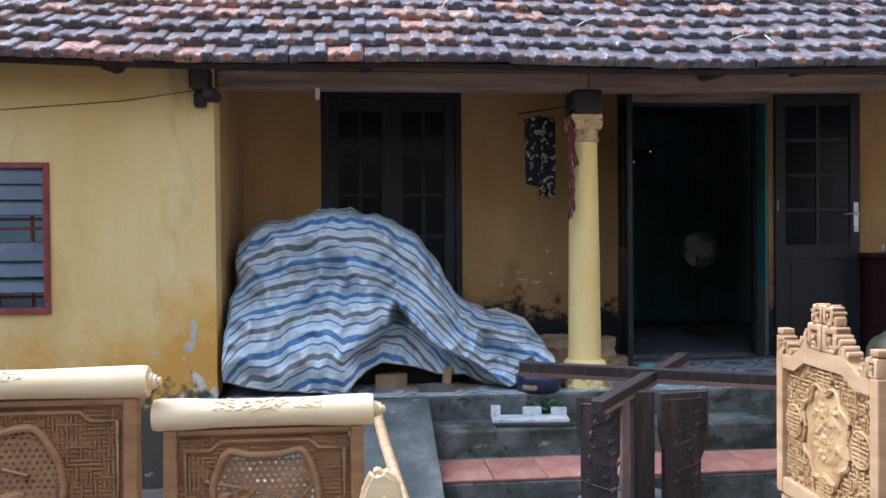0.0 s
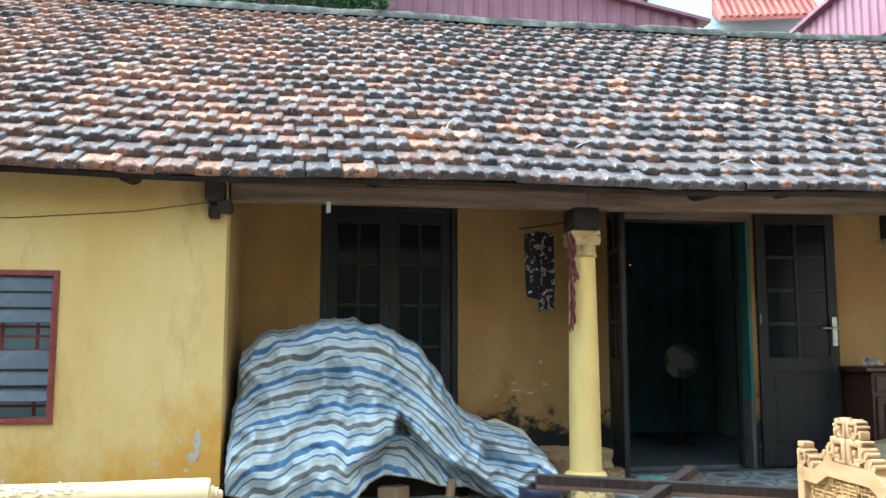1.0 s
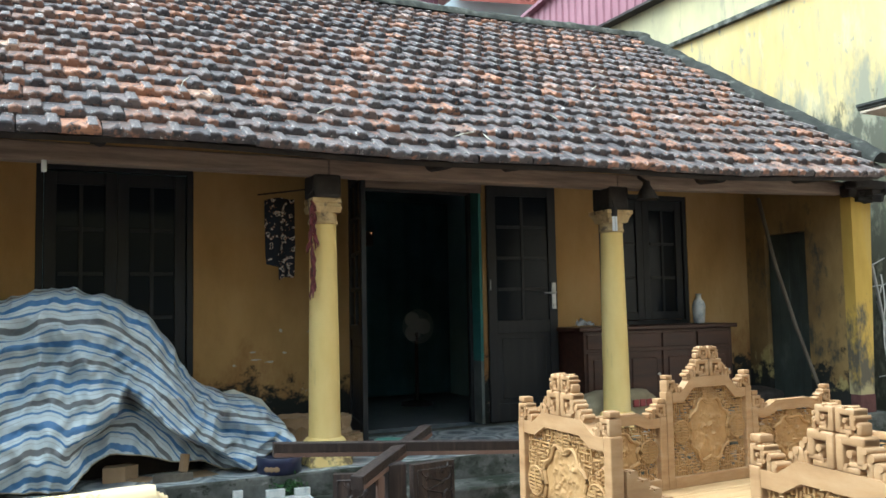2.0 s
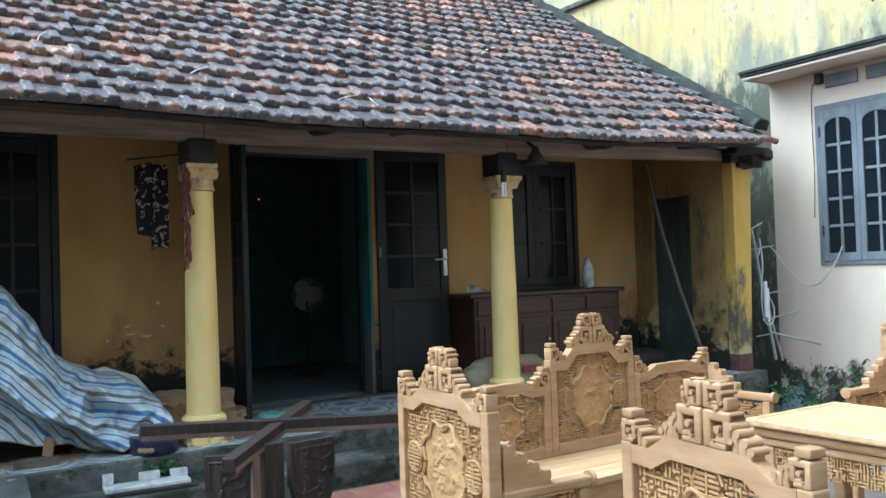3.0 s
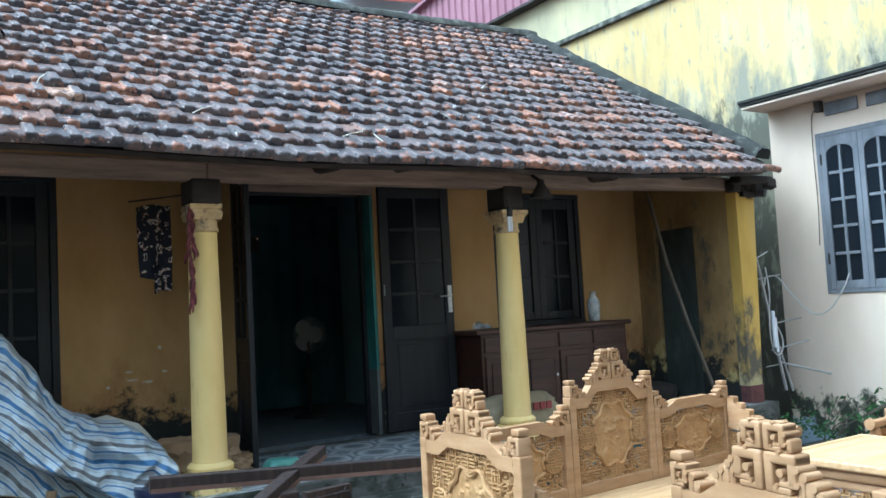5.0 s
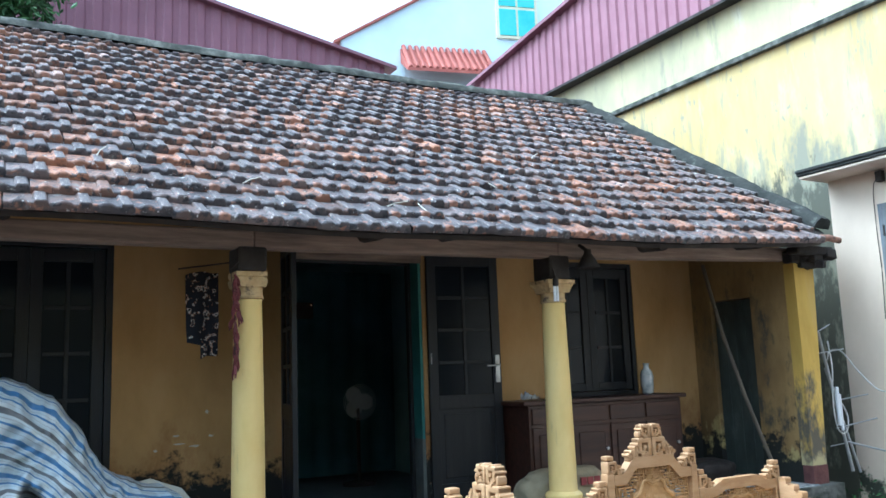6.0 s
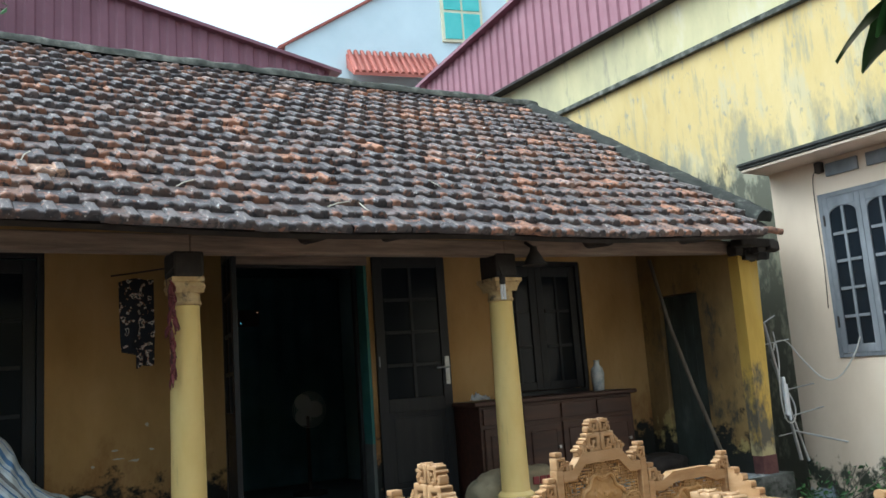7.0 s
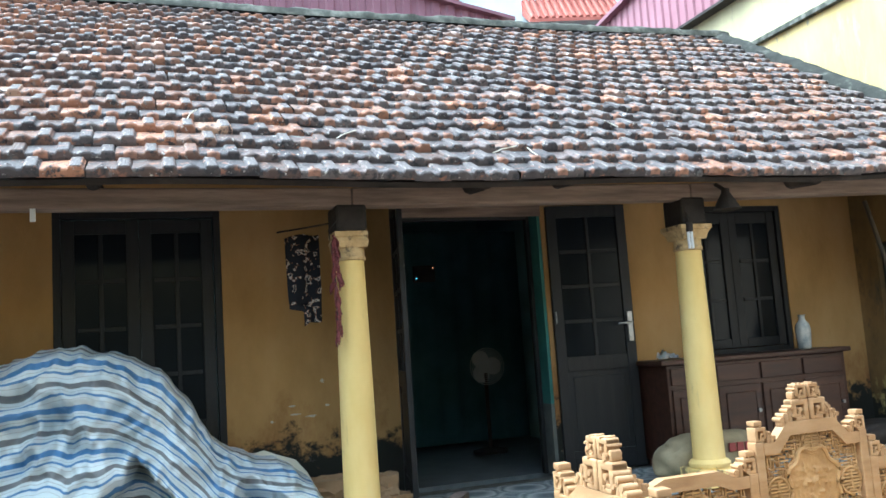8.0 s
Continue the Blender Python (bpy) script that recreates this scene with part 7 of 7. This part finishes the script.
# ---- roof tiles ----
def tile_mesh(seed, boss_orange):
    """One interlocking clay tile: smooth pan with an arched boss and a little peak, a flat grooved rib, a rounded lower lip."""
    rng = random.Random(seed)
    us = [0.0, 0.006, 0.030, 0.040, 0.052, 0.064, 0.075, 0.086, 0.098, 0.110, 0.120, 0.146, 0.151, 0.157, 0.168, 0.172, 0.176, 0.189, 0.193, 0.197, 0.209, 0.215, 0.219, 0.227]
    hs = [0.008] + [0.010] * 10 + [0.011, 0.021, 0.027, 0.028, 0.0265, 0.028, 0.029, 0.0275, 0.029, 0.028, 0.024, 0.012, 0.006]
    ss = [0.0, 0.006, 0.040, 0.062, 0.082, 0.100, 0.30]
    dome = (0.90, 1.0, 0.60, 0.10, 0.0, 0.0, 0.0)
    peak = (0, 0, 0, 0.006, 0.013, 0.0, 0)
    vs, fs, mi = [], [], []
    for j, s in enumerate(ss):
        for u, h in zip(us, hs):
            a = max(0.0, 1 - ((u - 0.075) / 0.037) ** 2) ** 0.5
            b = max(0.0, 1 - abs(u - 0.075) / 0.020)
            lift = 0.047 - 0.155 * s
            z = h + lift + 0.017 * a * dome[j] + peak[j] * b - (0.004 if j == 0 else 0)
            vs.append((u + rng.uniform(-1, 1) * 0.0006, s - (0.006 * a if j == 0 else 0.0), z + rng.uniform(-1, 1) * 0.0006))
    n = len(us)
    for j in range(len(ss) - 1):
        for i in range(n - 1):
            fs.append((j * n + i, j * n + i + 1, (j + 1) * n + i + 1, (j + 1) * n + i))
            mi.append(1 if boss_orange and (j < 2 and 2 < i < 9 or j in (3, 4) and i in (5, 6)) else 2 if seed % 3 and 12 < i < 20 and j < 6 else 0)
    # rounded lower lip, hanging plumb over the course below
    for out, drop in ((0.005, 0.008), (0.008, 0.026), (0.006, 0.062)):
        for i in range(n):
            x, y, z = vs[i]
            flat = (0.0, 0.35, 1.0)[int(drop > 0.01) + int(drop > 0.03)]
            vs.append((x, y - out, (z - drop) * (1 - flat) + 0.012 * flat + rng.uniform(-1, 1) * 0.001))
    base = len(ss) * n
    for k in range(3):
        low, top = base + k * n, (base + (k - 1) * n if k else 0)
        for i in range(n - 1):
            fs.append((low + i, low + i + 1, top + i + 1, top + i))
            mi.append(1 if boss_orange and 2 < i < 9 and k < 2 else 0)
    return vs, fs, mi


TILE_W, TILE_E = 0.222, 0.236
rows = int(SLOPE / TILE_E) + 1
kinds = [tile_mesh(k, k in (0, 3, 4, 6)) for k in range(9)]
tile_data = []
for (vs, fs, mi), clay in [(k, tile_one) for k in kinds] + [(k, tile_warm) for k in kinds]:
    me = bpy.data.meshes.new("roof_tile")
    me.from_pydata(vs, [], fs)
    me.materials.append(clay)
    me.materials.append(clay_orange)
    me.materials.append(glint_clay)
    me.polygons.foreach_set("material_index", mi)
    tile_data.append(me)
def warmth(x):
    """Share of bare reddish tiles, growing to the west end of the roof."""
    return max(0.12, (2.5 - x) / 3.6) + (0.18 if x > 4.2 else 0.0)


rng = random.Random(4)
far_v, far_f, far_m = [], [], []
for r in range(rows):
    slip = rng.uniform(-0.028, 0.028)
    for c in range(int((ROOF_R - ROOF_L) / TILE_W) + 1):
        x = ROOF_L + (c + (0.5 if r % 2 else 0.0)) * TILE_W + slip
        # the lowest courses have lost their outermost tiles
        if x + 0.2 > ROOF_R - 0.05 - (0.33, 0.2, 0.06)[min(r, 2)]:
            continue
        s = r * TILE_E - 0.03
        m = Matrix.Translation(roof_point(x, s, rng.uniform(-0.004, 0.008)) + Vector((rng.uniform(-0.008, 0.008), rng.uniform(-0.008, 0.008), 0)))
        tilt = math.atan2(sag(x + 0.2) - sag(x), 0.2)
        m = m @ Euler((PITCH + rng.uniform(-0.014, 0.014), -tilt + rng.uniform(-0.018, 0.018), rng.uniform(-0.02, 0.02))).to_matrix().to_4x4()
        k = rng.randrange(9)
        if r < 8 and -1.9 < x < 6.3:
            shared("roof_tile", tile_data[k + (9 if rng.random() < warmth(x) else 0)], roof, m)
        else:
            vs, fs, mi = kinds[k]
            warm = rng.random() < warmth(x)
            b = len(far_v)
            far_v.extend([tuple(m @ Vector(v)) for v in vs])
            far_f.extend([tuple(i + b for i in f) for f in fs])
            far_m.extend([3 if q == 0 and warm else q for q in mi])
me = bpy.data.meshes.new("roof_tile_field")
me.from_pydata(far_v, [], far_f)
me.materials.append(tile_many)
me.materials.append(clay_orange)
me.materials.append(glint_clay)
me.materials.append(tile_warm_field)
me.polygons.foreach_set("material_index", far_m)
ob = new("roof_tile_field", me)
ob.parent = roof
tagged(ob, kind="stuff")


def lumpy_strip(p_of, n, half, high, seed):
    """A rough mortar band along a line of points."""
    bm = bmesh.new()
    rings = []
    for i in range(n + 1):
        p, side, up = p_of(i / n)
        ring = []
        for a, h in ((-1, -0.3), (-0.9, 0.55), (-0.45, 0.95), (0.0, 1.05), (0.45, 0.95), (0.9, 0.55), (1, -0.3)):
            k = noise.noise((p.x * 4 + seed, p.y * 4 + a * 2, seed)) * 0.25 + noise.noise((p.x * 13, p.y * 13 + a * 5, seed)) * 0.15
            ring.append(bm.verts.new(p + side * (a * half * (1 + k * 0.5)) + up * (h * high * (1 + k))))
        rings.append(ring)
    for a, b in zip(rings, rings[1:]):
        for k in range(6):
            bm.faces.new((a[k], a[k + 1], b[k + 1], b[k]))
    bm.faces.new(rings[0])
    bm.faces.new(rings[-1][::-1])
    bmesh.ops.recalc_face_normals(bm, faces=bm.faces)
    return bm


part("ridge_cap", lumpy_strip(lambda f: (roof_point(ROOF_L + (ROOF_R + 0.1 - ROOF_L) * f, SLOPE, 0.02), Vector((0, 1, 0)), Vector((0, 0, 1))), 160, 0.15, 0.085, 3.0), mortar, roof, "mossy grey mortar ridge", 60)
part("verge_cap", lumpy_strip(lambda f: (roof_point(7.43, 0.36 + (SLOPE - 0.36) * f, 0.03), Vector((1, 0, 0)), Vector((0, -math.sin(PITCH), math.cos(PITCH)))), 90, 0.11, 0.085, 8.0), slab_edge, roof, "black mouldy mortar verge", 60)

# dry straws lying on the tiles
straw_mat = surface("bleached_straw", [(0.3, (0.45, 0.42, 0.34)), (0.7, (0.62, 0.60, 0.52))], 9, 0.6, 0.05)
for x, s, turn, size in ((1.83, 0.62, 0.5, 0.14), (2.82, 0.36, 0.2, 0.16), (3.0, 0.30, 2.2, 0.11), (4.95, 1.9, 0.7, 0.15), (0.9, 0.9, 1.2, 0.12), (3.9, 0.9, 2.6, 0.12)):
    bm = bmesh.new()
    c = roof_point(x, s, 0.062)
    d = Vector((math.cos(turn), math.sin(turn) * math.cos(PITCH), math.sin(turn) * math.sin(PITCH) + 0.15)) * size
    tube(bm, [c - d * 0.5, c + Vector((0, 0, 0.01)), c + d * 0.5 + Vector((0.02, 0, 0.012))], 0.0045, 5)
    tagged(part("straw", bm, straw_mat), "bleached dry straw lying on the roof tiles", "straw", "straws on the roof")

# ---- floor tiles of the porch and clay tiles on the step ----
floor_porch = thing("floor_porch", label="porch floor of grey patterned cement tiles with rings", category="floor", kind="structure")
tm = bmesh.new()
box(tm, -0.198, 0.198, -0.198, 0.198, -0.012, 0.005, 0.002)
tme2 = None
for i in range(19):
    for j in range(3):
        m = Matrix.Translation((-0.36 + 0.4 * i, 5.285 + 0.4 * j, FLOOR + 0.002))
        if tme2 is None:
            ob = part("floor_tile", tm, pattern, floor_porch)
            ob.matrix_basis = m
            tme2 = ob.data
        elif m.translation.x < 6.9:
            shared("floor_tile", tme2, floor_porch, m)
pm = bmesh.new()
box(pm, -0.147, 0.147, -0.147, 0.147, 0.0, 0.016, 0.004)
pme = None
for i in range(19):
    m = Matrix.Translation((0.87 + 0.3 * i, 4.435, 0.2355)) @ Matrix.Diagonal((1, 1.44, 1, 1))
    if pme is None:
        ob = part("clay_tile", pm, paver, steps)
        ob.matrix_basis = m
        pme = ob.data
    else:
        shared("clay_tile", pme, steps, m)
